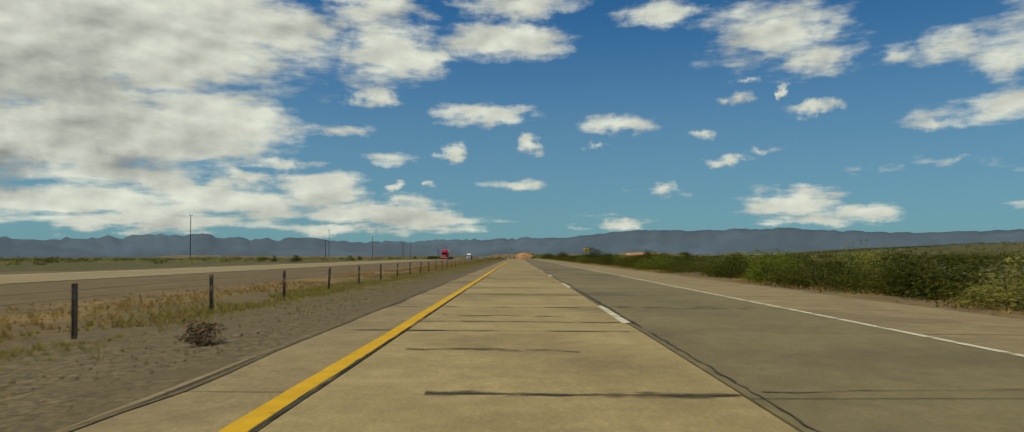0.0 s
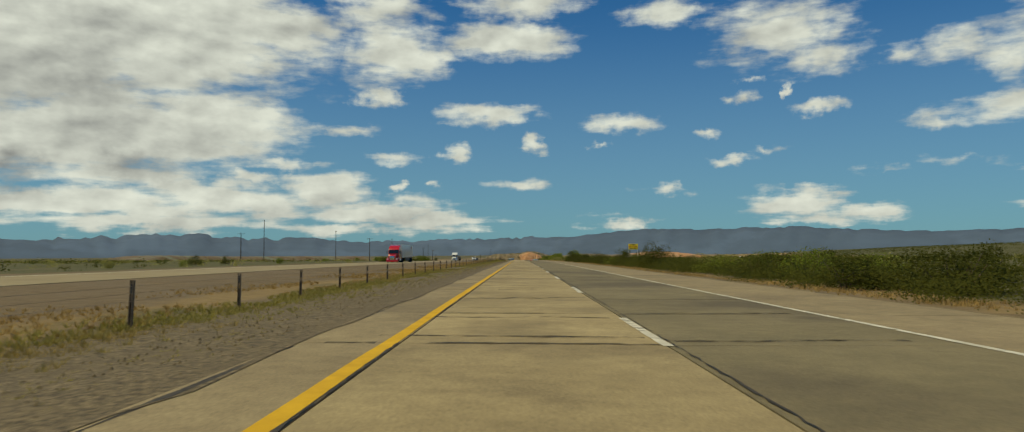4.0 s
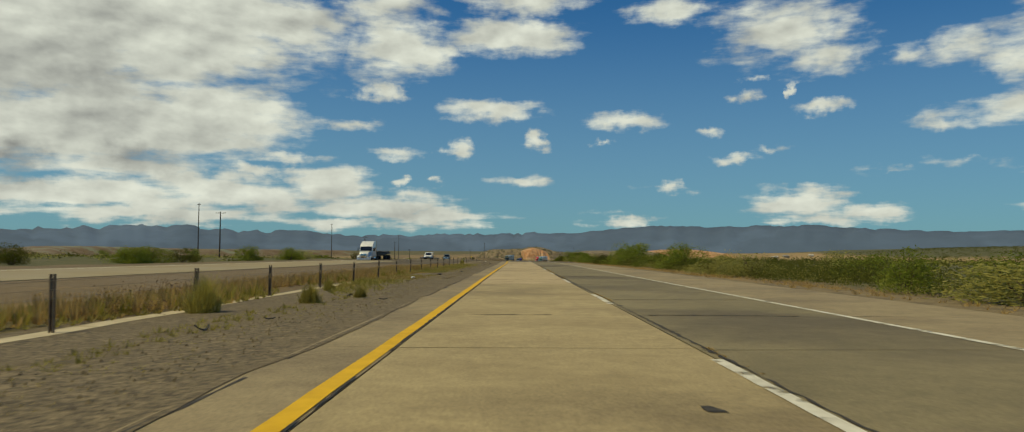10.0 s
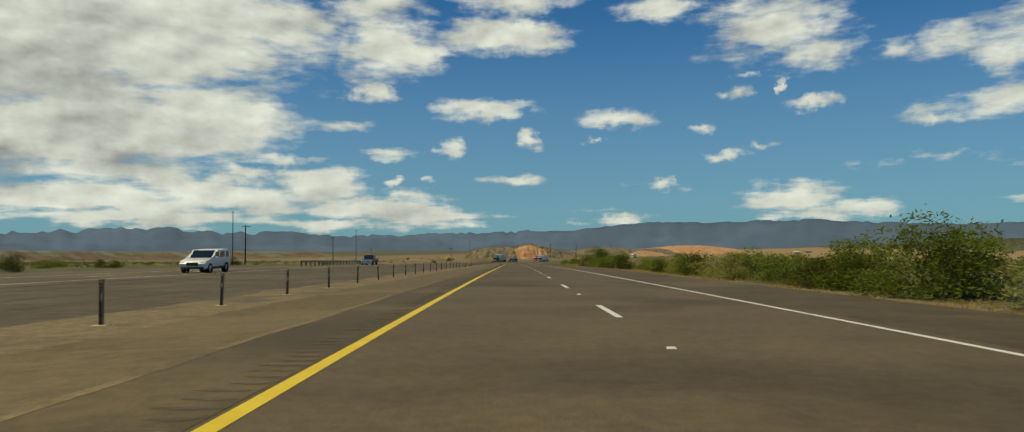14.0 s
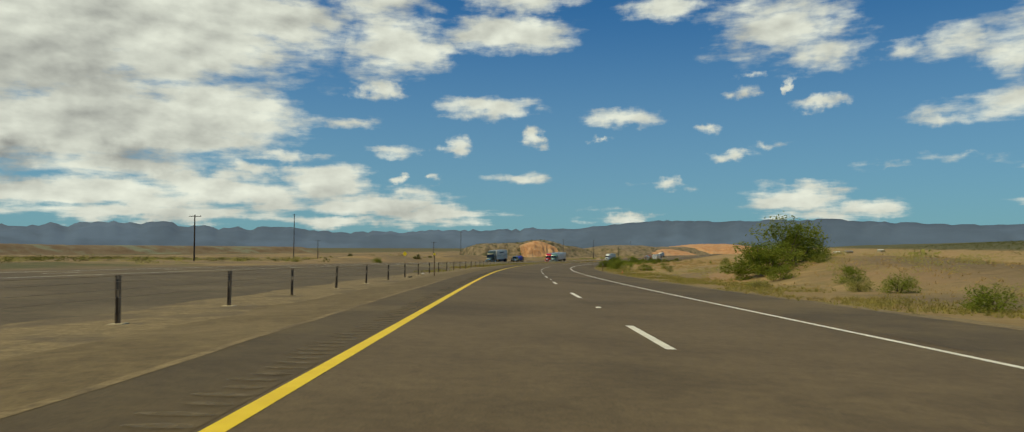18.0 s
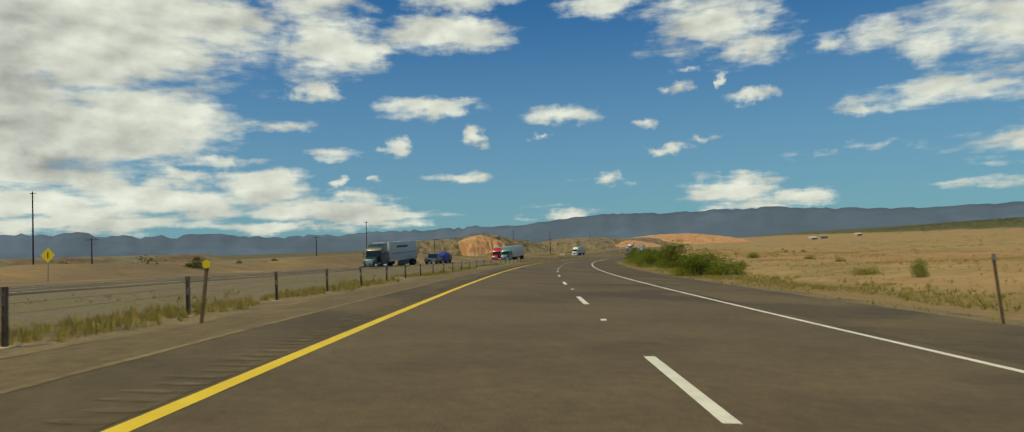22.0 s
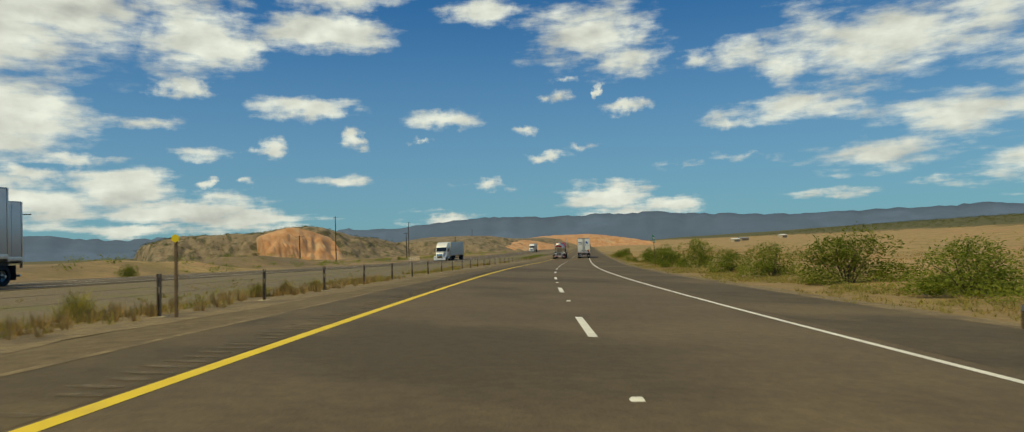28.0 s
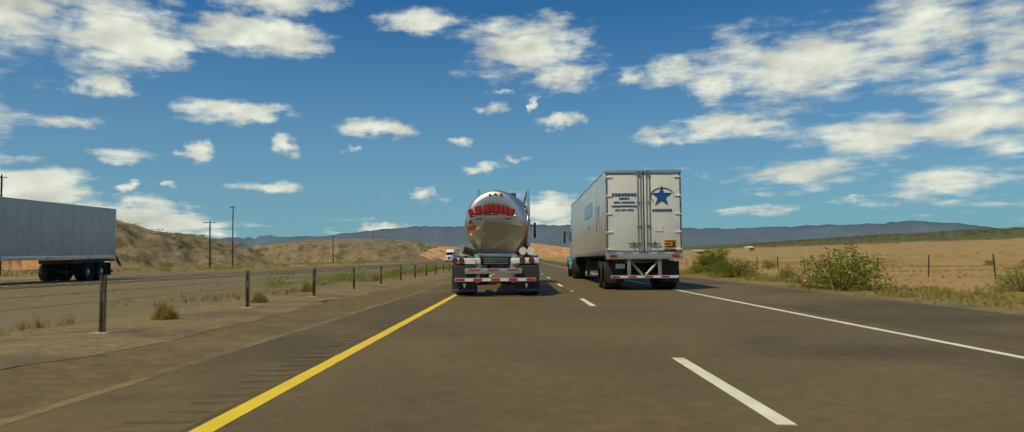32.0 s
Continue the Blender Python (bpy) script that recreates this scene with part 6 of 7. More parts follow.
def wheel(parent, x, y, kind="dual", z=None):
    tyre, rim, r = {"dual": (TYRE_ME, RIM_ME, 0.51), "steer": (STEER_ME, STEER_RIM, 0.51), "car": (CAR_TYRE, CAR_RIM, 0.38)}[kind]
    w = new("wheel", tyre)
    w.parent = parent
    w.matrix_local = Matrix.Translation((x, y, r if z is None else z))
    q = new("rim", rim)
    q.parent = w
    return w


def tractor(ob, y0, paint, sleeper=True, stacks=True, fairing=True, hood_long=True):
    """The towing truck, its rear at y0."""
    P = lambda name, bm, mat, label="", par=None: part(name, bm, mat, par or ob, label)
    Y = lambda pts: [(y + y0, z) for y, z in pts]
    P("chassis", box(new_bm(), 0, y0 + 3.2, 0.86, 0.9, 6.6, 0.26, 0.02), "frame_grey")
    top = 3.95 if fairing else 3.15
    back = 1.9 if sleeper else 3.4
    roof = ((4.72, 3.28), (4.42, 3.55), (3.95, 3.80), (3.35, 3.95), (back, 4.0)) if fairing else ((4.7, 3.12), (3.9, top), (back, top + 0.05))
    bm = prism(new_bm(), Y(((back, 1.0), (5.30, 0.95), (5.38, 2.12), (4.95, 3.02)) + roof), -1.22, 1.22, 0.09)
    # the cab narrows towards its roof and its front
    for vert in bm.verts:
        vert.co.x *= 1 - 0.10 * max(0.0, vert.co.z - 2.2) / 1.8 - 0.05 * max(0.0, vert.co.y - y0 - 4.4)
    cab = P("cab", bm, paint)
    P("windshield", prism(new_bm(), Y(((5.41, 2.16), (5.44, 2.16), (5.02, 2.98), (4.99, 2.98))), -1.05, 1.05), "glass", "dark tinted windshield", cab)
    P("hood", prism(new_bm(), Y(((5.25, 0.95), (7.30, 0.85), (7.38, 1.60), (7.15, 1.88), (5.35, 2.15))), -0.78, 0.78, 0.10), paint)
    for sx in (-1, 1):
        P("fender", prism(new_bm(), Y(((5.45, 0.75), (5.62, 1.15), (5.95, 1.28), (6.75, 1.25), (7.25, 1.05), (7.32, 0.62), (6.95, 0.60), (6.85, 0.95), (6.45, 1.12), (6.0, 1.08), (5.75, 0.75))), sx * 0.74, sx * 1.22, 0.03), paint)
        P("headlight", box(new_bm(), sx * 0.98, y0 + 7.28, 0.98, 0.34, 0.12, 0.24, 0.04), "lamp_clear")
        P("side_window", box(new_bm(), sx * 1.215, y0 + 4.62, 2.42, 0.03, 0.78, 0.62, 0.01), "glass", "", cab)
        if sleeper:
            P("sleeper_window", box(new_bm(), sx * 1.215, y0 + 3.0, 2.55, 0.03, 0.42, 0.5, 0.01), "glass", "", cab)
        mirror = P("mirror", box(new_bm(), sx * 1.48, y0 + 5.15, 2.42, 0.12, 0.10, 0.72, 0.03), "black")
        P("mirror_arm", tube(new_bm(), (sx * 1.2, y0 + 5.05, 2.65), (sx * 1.48, y0 + 5.15, 2.65), 0.02, 0.02, 6), "black", "", mirror)
        P("fuel_tank", tube(new_bm(), (sx * 0.95, y0 + 2.7, 0.72), (sx * 0.95, y0 + 4.5, 0.72), 0.31, 0.31, 20), "chrome")
        P("step", box(new_bm(), sx * 1.12, y0 + 4.95, 0.55, 0.22, 0.6, 0.06, 0.01), "aluminium")
        if stacks:
            P("exhaust_pipe", tube(new_bm(), (sx * 1.12, y0 + back - 0.16, 1.1), (sx * 1.12, y0 + back - 0.16, 4.05), 0.075, 0.075, 12), "chrome")
        for y in (0.62, 1.92):
            wheel(ob, sx * 0.98, y0 + y - 0.1)
        wheel(ob, sx * 1.04, y0 + 6.35, "steer")
    grille = P("grille", box(new_bm(), 0, y0 + 7.36, 1.25, 1.02, 0.06, 0.82, 0.03), "chrome", "chrome radiator grille")
    for k in range(6):
        P("grille_bar", box(new_bm(), 0, y0 + 7.395, 0.95 + 0.12 * k, 0.9, 0.02, 0.05), "black", "", grille)
    P("bumper", prism(new_bm(), Y(((7.10, 0.35), (7.42, 0.35), (7.50, 0.50), (7.48, 0.78), (7.10, 0.78))), -1.2, 1.2, 0.03), "aluminium" if stacks else paint)
    for k in (-0.8, -0.25, 0.0, 0.25, 0.8):
        P("marker_lamp", box(new_bm(), k, y0 + (4.28 if fairing else 4.8), 3.58 if fairing else 3.14, 0.1, 0.06, 0.05), "lamp_amber", "", cab)
    P("fifth_wheel", box(new_bm(), 0, y0 + 1.1, 1.06, 0.8, 0.9, 0.14, 0.02), "black")


def tape_row(parent, x0, x1, y, z, h, n):
    """Red and white reflecting tape in turn."""
    w = (x1 - x0) / n
    for k in range(n):
        part("tape", box(new_bm(), x0 + w * (k + 0.5), y, z, w * 0.96, 0.008, h), "tape_red" if k % 2 == 0 else "tape_white", parent)


def van_trailer(ob, length=16.15, skin="trailer_white", side="trailer_side", rear_detail=False, ribs=18, skirt=False):
    """A box trailer from y = 0 (doors) to y = length."""
    P = lambda name, bm, mat, label="", par=None: part(name, bm, mat, par or ob, label)
    W, Z0, Z1 = 1.29, 1.20, 4.09
    body = P("body", box(new_bm(), 0, length / 2 + 0.03, (Z0 + Z1) / 2, 2 * W, length - 0.06, Z1 - Z0 - 0.06, 0.03), side)
    P("roof", box(new_bm(), 0, length / 2, Z1 - 0.005, 2 * W + 0.02, length, 0.05, 0.012), "aluminium", "", body)
    for sx in (-1, 1):
        P("bottom_rail", box(new_bm(), sx * (W + 0.008), length / 2, Z0 + 0.09, 0.03, length - 0.1, 0.2, 0.006), "aluminium", "", body)
        P("corner_post", box(new_bm(), sx * (W + 0.004), length - 0.1, (Z0 + Z1) / 2, 0.03, 0.16, Z1 - Z0 - 0.12, 0.006), "aluminium", "", body)
        for k in range(ribs):
            P("panel_seam", box(new_bm(), sx * (W + 0.003), 0.7 + (length - 1.4) * k / (ribs - 1), (Z0 + Z1) / 2 + 0.05, 0.012, 0.035, Z1 - Z0 - 0.35), side, "", body)
        for k in range(9):
            P("side_tape", box(new_bm(), sx * (W + 0.026), 0.9 + (length - 2) * k / 8, Z0 + 0.09, 0.006, 0.32, 0.05), "tape_red" if k % 2 else "tape_white", "", body)
        if skirt:
            P("side_skirt", box(new_bm(), sx * (W - 0.05), 8.0, 0.78, 0.03, 6.5, 0.75, 0.01), "frame_grey")
        P("landing_leg", box(new_bm(), sx * 0.7, length - 3.3, 0.72, 0.14, 0.14, 0.95), "frame_grey")
        for y in (1.25, 2.55):
            wheel(ob, sx * 0.98, y)
        P("mudflap", box(new_bm(), sx * 0.95, 0.42, 0.62, 0.62, 0.02, 0.72, 0.004), "flap_black")
    P("slider_frame", box(new_bm(), 0, 2.0, 1.06, 1.9, 3.0, 0.22, 0.02), "frame_grey")
    for y in (1.25, 2.55):
        P("axle", tube(new_bm(), (-0.9, y, 0.51), (0.9, y, 0.51), 0.08, 0.08, 10), "frame_grey")
    # doors
    frame_b = P("rear_frame", box(new_bm(), 0, 0.0, Z0 - 0.02, 2 * W + 0.02, 0.12, 0.24, 0.01), "aluminium")
    P("header", box(new_bm(), 0, 0.0, Z1 - 0.05, 2 * W + 0.02, 0.10, 0.11, 0.01), "aluminium")
    for sx in (-1, 1):
        P("jamb", box(new_bm(), sx * (W - 0.03), 0.0, (Z0 + Z1) / 2, 0.07, 0.10, Z1 - Z0, 0.008), "aluminium")
        door = P("rear_door", box(new_bm(), sx * 0.62, -0.01, (Z0 + Z1) / 2 + 0.03, 1.21, 0.06, Z1 - Z0 - 0.24, 0.012), skin)
        if rear_detail:
            for k, x in enumerate((0.10, 0.20)):
                rod = P("lock_rod", tube(new_bm(), (sx * x, -0.065, Z0 + 0.1), (sx * x, -0.065, Z1 - 0.08), 0.017, 0.017, 8), "galvanised", "", door)
            for z in (1.40, 1.98, 2.60, 3.22, 3.86):
                P("hinge", box(new_bm(), sx * 1.17, -0.05, z, 0.22, 0.03, 0.055, 0.006), "tape_white", "", door)
            for z in (1.32, 1.62, 2.2, 3.0, 3.93):
                P("rod_guide", box(new_bm(), sx * 0.15, -0.06, z, 0.17, 0.04, 0.05, 0.006), "galvanised", "", door)
            P("lock_handle", box(new_bm(), sx * 0.36, -0.08, 1.58, 0.36, 0.03, 0.035, 0.006), "frame_grey", "", door)
            P("handle_hook", box(new_bm(), sx * 0.36, -0.07, 1.58, 0.05, 0.05, 0.15, 0.006), "frame_grey", "", door)
        P("tail_lamp", box(new_bm(), sx * 1.05, -0.065, Z0 - 0.03, 0.26, 0.02, 0.09, 0.006), "lamp_red", "", frame_b)
    for k in (-0.15, 0, 0.15):
        P("top_lamp", box(new_bm(), k, -0.055, Z1 - 0.05, 0.08, 0.02, 0.04), "lamp_red")
    tape_row(frame_b, -1.25, 1.25, -0.066, Z0 + 0.07, 0.026, 9)
    guard = P("underride_guard", box(new_bm(), 0, -0.02, 0.46, 2.3, 0.10, 0.11, 0.01), "aluminium")
    tape_row(guard, -1.12, 1.12, -0.075, 0.46, 0.055, 8)
    for sx in (-1, 1):
        P("guard_strut", box(new_bm(), sx * 0.52, 0.02, 0.80, 0.12, 0.08, 0.62, 0.008), "galvanised", "", guard)
        bm = tube(new_bm(), (sx * 0.5, 0.05, 1.02), (sx * 0.06, 0.05, 0.53), 0.045, 0.045, 4)
        P("guard_brace", bm, "galvanised", "", guard)


def star_bm(r, y, x, z, depth=0.012, n=5, inner=0.40):
    bm = bmesh.new()
    pts = []
    for k in range(2 * n):
        a = math.pi / 2 + math.pi * k / n
        q = r if k % 2 == 0 else r * inner
        pts.append((x + q * math.cos(a), z + q * math.sin(a)))
    front = [bm.verts.new((px, y, pz)) for px, pz in pts]
    rear = [bm.verts.new((px, y + depth, pz)) for px, pz in pts]
    bm.faces.new(front)
    for k in range(2 * n):
        bm.faces.new((front[k], front[(k + 1) % (2 * n)], rear[(k + 1) % (2 * n)], rear[k]))
    return bm


# box trailer and its truck in the outer lane
semi = thing("semi_trailer_truck", "white box semi-trailer with a blue star, pulled by a blue truck", "truck", at_road(1007 + 25.0, 4.28, 0.0, 0.0))
van_trailer(semi, rear_detail=True, side="trailer_side")
tractor(semi, 14.6, "truck_blue", stacks=True)
part("star_decal", star_bm(0.38, -0.052, 0.62, 3.19), "decal_blue", semi, "blue five-pointed star")
bm = new_bm()
for k in range(22):
    a0, a1 = radians(-15 + 260 * k / 22), radians(-15 + 260 * (k + 1) / 22)
    w = 0.004 + 0.013 * math.sin(math.pi * k / 21)
    q = [bm.verts.new((0.64 + (0.40 + e) * math.cos(a), -0.054, 3.2 + (0.28 + e) * math.sin(a))) for a, e in ((a0, -w), (a0, w), (a1, w), (a1, -w))]
    bm.faces.new(q)
part("swoosh_decal", bm, "decal_navy", semi)
for k in range(8):
    part("name_bar", box(new_bm(), 0.62 + 0.085 * (k - 3.5), -0.052, 2.72, 0.066, 0.012, 0.075), "decal_navy", semi)
    part("name_bar", box(new_bm(), -0.66 + 0.108 * (k - 3.5), -0.052, 3.26, 0.082, 0.012, 0.085), "decal_navy", semi)
for z, words in ((3.13, (0.34,)), (3.00, (0.20, 0.46)), (2.87, (0.86,)), (2.74, (0.16, 0.16, 0.22))):
    x = -0.66 - (sum(words) + 0.04 * (len(words) - 1)) / 2
    for w in words:
        part("text_bar", box(new_bm(), x + w / 2, -0.052, z, w, 0.012, 0.036), "decal_navy", semi)
        x += w + 0.04
for x in (-1.245, 0.0, 1.245):
    part("door_seal", box(new_bm(), x, -0.056, 2.64, 0.022, 0.012, 2.72), "flap_black", semi)
part("door_seal", box(new_bm(), 0, -0.056, 3.985, 2.5, 0.012, 0.02), "flap_black", semi)
# added black block: stands for the undercarriage and the shade under the trailer
part("suspension", box(new_bm(), 0, 1.6, 0.72, 1.30, 0.5, 0.44, 0.03), "black", semi)
part("notice", box(new_bm(), 0.88, -0.052, 1.56, 0.42, 0.012, 0.30), "decal_orange", semi, "orange warning notice")
for x, z, w, h in ((0.88, 1.66, 0.34, 0.05), (0.80, 1.57, 0.2, 0.05), (0.84, 1.48, 0.26, 0.05), (1.0, 1.54, 0.10, 0.16)):
    part("notice_bar", box(new_bm(), x, -0.06, z, w, 0.006, h), "decal_red" if z > 1.6 else "decal_black", semi)
part("paper", box(new_bm(), 0.50, -0.052, 2.12, 0.26, 0.01, 0.24), "tape_white", semi)
part("number_bar", box(new_bm(), 0.90, -0.052, 1.34, 0.42, 0.01, 0.08), "decal_black", semi)
part("number_plate", box(new_bm(), -0.78, 0.30, 0.82, 0.32, 0.02, 0.16), "tape_white", semi)
# the side's faded star and lettering
bm = star_bm(0.85, 0, 0, 0)
o = part("side_star", bm, "decal_pale", semi, "pale blue star on the side")
o.matrix_local = Matrix.Translation((-1.31, 2.6, 2.75)) @ pose(0, 0, 0, 0, 0, -90)
for y, w in ((4.9, 1.4),):
    part("side_bar", box(new_bm(), -1.305, y + 1.4, 3.1, 0.012, 3.4, 0.55), "decal_pale", semi)
part("side_bar", box(new_bm(), -1.305, 6.0, 2.4, 0.012, 1.6, 0.12), "decal_pale", semi)


# the tanker ahead
tanker = thing("tanker_truck", "polished steel tank trailer pulled by a red truck", "truck", at_road(1007 + 21.3, -0.66, 0.0, 0.0) @ Matrix.Diagonal((1, 1, 1.05, 1)))
bm = new_bm()
rings = []
R_T, Z_T = 0.945, 2.06
for y, k in ((0.42, 0.55), (0.36, 0.80), (0.40, 0.93), (0.50, 0.985), (0.62, 1.0), (3.2, 1.0), (3.22, 1.02), (3.30, 1.02), (3.32, 1.0), (6.2, 1.0), (6.22, 1.02), (6.30, 1.02), (6.32, 1.0), (9.4, 1.0), (9.42, 1.02), (9.50, 1.02), (9.52, 1.0), (11.6, 1.0), (11.8, 0.96), (11.92, 0.8)):
    ring = []
    for a in range(0, 360, 8):
        x, z = math.cos(radians(a)), math.sin(radians(a))
        slope = 0.42 * max(0.0, -z * R_T * k) if y < 0.65 else 0.0
        ring.append(bm.verts.new((x * R_T * k, y + slope, Z_T + z * R_T * k)))
    rings.append(ring)
for p, q in zip(rings, rings[1:]):
    n = len(p)
    for j in range(n):
        bm.faces.new((p[j], p[(j + 1) % n], q[(j + 1) % n], q[j]))
bm.faces.new(rings[0])
bm.faces.new(rings[-1])
tank = part("tank", bm, "tank_steel", tanker, "polished round steel tank", smooth=50)
part("rain_gutter", box(new_bm(), 0, 0.30, 2.215, 0.72, 0.05, 0.025, 0.008), "aluminium", tank)
for sx in (-1, 1):
    part("gutter_end", tube(new_bm(), (sx * 0.36, 0.30, 2.215), (sx * 0.68, 0.33, 2.27), 0.012, 0.012, 6), "aluminium", tank)
# the flat sloped plate that narrows to the outlet, its shade put into a darker steel
bm = new_bm()
front = [bm.verts.new(p) for p in ((-0.34, 0.325, 2.08), (0.78, 0.345, 1.98), (0.86, 0.42, 1.72), (0.52, 0.71, 1.17), (-0.50, 0.71, 1.17))]
rear = [bm.verts.new(v.co + Vector((0, 0.26, 0.0))) for v in front]
bm.faces.new(front)
bm.faces.new(rear[::-1])
for k in range(5):
    bm.faces.new((front[k], rear[k], rear[(k + 1) % 5], front[(k + 1) % 5]))
bmesh.ops.recalc_face_normals(bm, faces=bm.faces)
part("hopper_plate", bm, "tank_dull", tank, "flat sloped steel hopper plate with shade in its dull colour")
bm = new_bm()
front = [bm.verts.new(p) for p in ((-0.36, 0.345, 2.04), (-0.52, 0.71, 1.17), (-0.82, 0.52, 1.62))]
rear = [bm.verts.new(v.co + Vector((0, 0.26, 0.0))) for v in front]
bm.faces.new(front)
for k in range(3):
    bm.faces.new((front[k], rear[k], rear[(k + 1) % 3], front[(k + 1) % 3]))
bmesh.ops.recalc_face_normals(bm, faces=bm.faces)
part("hopper_gusset", bm, "tank_steel", tank)
part("hopper_foot", box(new_bm(), 0, 0.86, 1.15, 1.06, 0.34, 0.10, 0.02), "aluminium", tank)
# arched red lettering with dark outlines stands as bars
for t, w, h in ((-0.74, 0.115, 0.21), (-0.645, 0.04, 0.06), (-0.52, 0.18, 0.23), (-0.40, 0.04, 0.06), (-0.26, 0.19, 0.24), (-0.10, 0.065, 0.23), (0.02, 0.12, 0.23), (0.165, 0.12, 0.23), (0.31, 0.12, 0.22), (0.46, 0.135, 0.21)):
    z = 2.46 - 0.30 * (t + 0.13) ** 2 - (0.07 if h < 0.1 else 0.0)
    for name, mat, grow, y in (("letter_outline", "decal_black", 0.022, 0.312), ("letter_bar", "decal_red", 0.0, 0.300)):
        o = part(name, box(new_bm(), 0, 0, 0, w + grow, 0.016, h + grow, 0.003), mat, tanker)
        o.matrix_local = Matrix.Translation((t + (0.008 if grow else 0.0), y + 0.06 * t * t, z - (0.008 if grow else 0.0))) @ pose(0, 0, 0, 0, 26 * (t + 0.13), 0)
part("text_bar", box(new_bm(), -0.12, 0.31, 2.285, 0.42, 0.012, 0.03), "decal_black", tanker)
for x in (-0.50, 0.36):
    part("text_bar", box(new_bm(), x, 0.315, 2.165, 0.17, 0.012, 0.03), "decal_black", tanker)
part("emblem", star_bm(0.10, 0.335, -0.74, 2.08, n=3, inner=0.32), "decal_black", tanker)
for k in range(3):
    part("number_bar", box(new_bm(), -0.80 + 0.08 * k, 0.345, 1.90 + 0.01 * k, 0.062, 0.012, 0.11), "decal_red", tanker)
bm = new_bm()
bmesh.ops.create_cube(bm, size=1.0, matrix=Matrix.Translation((-0.46, 0.455, 1.76)) @ Matrix.Rotation(radians(22), 4, "X") @ Matrix.Rotation(radians(45), 4, "Y") @ Matrix.Diagonal((0.25, 0.012, 0.25, 1)))
part("placard", bm, "aluminium", tanker, "blank aluminium diamond placard holder")
for x in (-0.17, 0.0, 0.17):
    part("top_lamp", tube(new_bm(), (x, 0.42, 2.87 - 0.10 * abs(x)), (x, 0.34, 2.87 - 0.10 * abs(x)), 0.04, 0.04, 12), "lamp_dark", tanker)
# chassis, fenders, bumper
P = lambda name, bm, mat, label="", par=None: part(name, bm, mat, par or tanker, label)
P("frame", box(new_bm(), 0, 3.4, 1.00, 0.95, 5.0, 0.20, 0.02), "black")
P("outlet_box", box(new_bm(), 0, 0.55, 0.98, 0.82, 0.40, 0.24, 0.02), "black")
for z in (0.92, 0.98, 1.04):
    P("outlet_bolt_row", box(new_bm(), 0, 0.342, z, 0.70, 0.014, 0.018, 0.004), "galvanised")
for sx in (-1, 1):
    o = P("outlet_support", box(new_bm(), 0, 0, 0, 0.13, 0.10, 0.42, 0.01), "aluminium")
    o.matrix_local = Matrix.Translation((sx * 0.52, 0.24, 0.98)) @ pose(0, 0, 0, 0, sx * 14, 0)
    P("fender_plate", box(new_bm(), sx * 0.85, 0.30, 0.99, 0.82, 0.30, 0.16, 0.03), "trailer_white")
    for x in ((0.78, 1.05) if sx > 0 else (1.0, 1.19)):
        P("tail_lamp", tube(new_bm(), (sx * x, 0.16, 1.0), (sx * x, 0.12, 1.0), 0.07, 0.07, 16), "lamp_dark")
        P("lamp_ring", tube(new_bm(), (sx * x, 0.16, 1.0), (sx * x, 0.135, 1.0), 0.085, 0.085, 16), "flap_black")
    P("mudflap", box(new_bm(), sx * 0.90, 0.10, 0.50, 0.74, 0.02, 0.74, 0.006), "flap_black")
    P("flap_trim", box(new_bm(), sx * 0.95, 0.085, 0.18, 0.70, 0.012, 0.06, 0.004), "frame_grey")
    P("bumper_hanger", box(new_bm(), sx * 0.52, 0.10, 0.60, 0.10, 0.08, 0.45, 0.006), "galvanised")
    P("tie_hook", tube(new_bm(), (sx * 0.90, 0.0, 0.36), (sx * 0.90, 0.02, 0.24), 0.05, 0.01, 6), "tape_white")
    for y in (1.15, 2.45):
        wheel(tanker, sx * 0.97, y)
    P("wheel_fender", prism(new_bm(), ((0.55, 1.08), (0.62, 1.14), (3.0, 1.14), (3.1, 1.08)), sx * 0.62, sx * 1.26, 0.01), "chrome")
upper = P("upper_bumper", box(new_bm(), -0.06, 0.02, 0.71, 1.66, 0.10, 0.15, 0.015), "aluminium")
for x in (-0.62, -0.06, 0.5):
    P("bumper_tape", box(new_bm(), x, -0.036, 0.74, 0.34, 0.012, 0.04), "tape_red", "", upper)
lower = P("lower_bumper", box(new_bm(), 0, 0.0, 0.47, 2.36, 0.10, 0.11, 0.012), "aluminium")
tape_row(lower, -1.15, 1.15, -0.056, 0.47, 0.07, 9)
P("number_plate", box(new_bm(), -0.74, 0.13, 0.98, 0.28, 0.02, 0.15), "tape_white")
for x, z in ((0.80, 1.26), (1.02, 1.26)):
    P("hose_tube", tube(new_bm(), (x, 0.22, z), (x, 5.4, z), 0.11, 0.11, 16), "tape_white")
P("discharge_hose", tube(new_bm(), (-0.95, 0.3, 1.30), (-0.55, 0.42, 1.18), 0.11, 0.09, 14), "flap_black")
P("hose_tube_left", tube(new_bm(), (-0.95, 0.3, 1.30), (-0.95, 4.6, 1.30), 0.12, 0.12, 14), "aluminium")
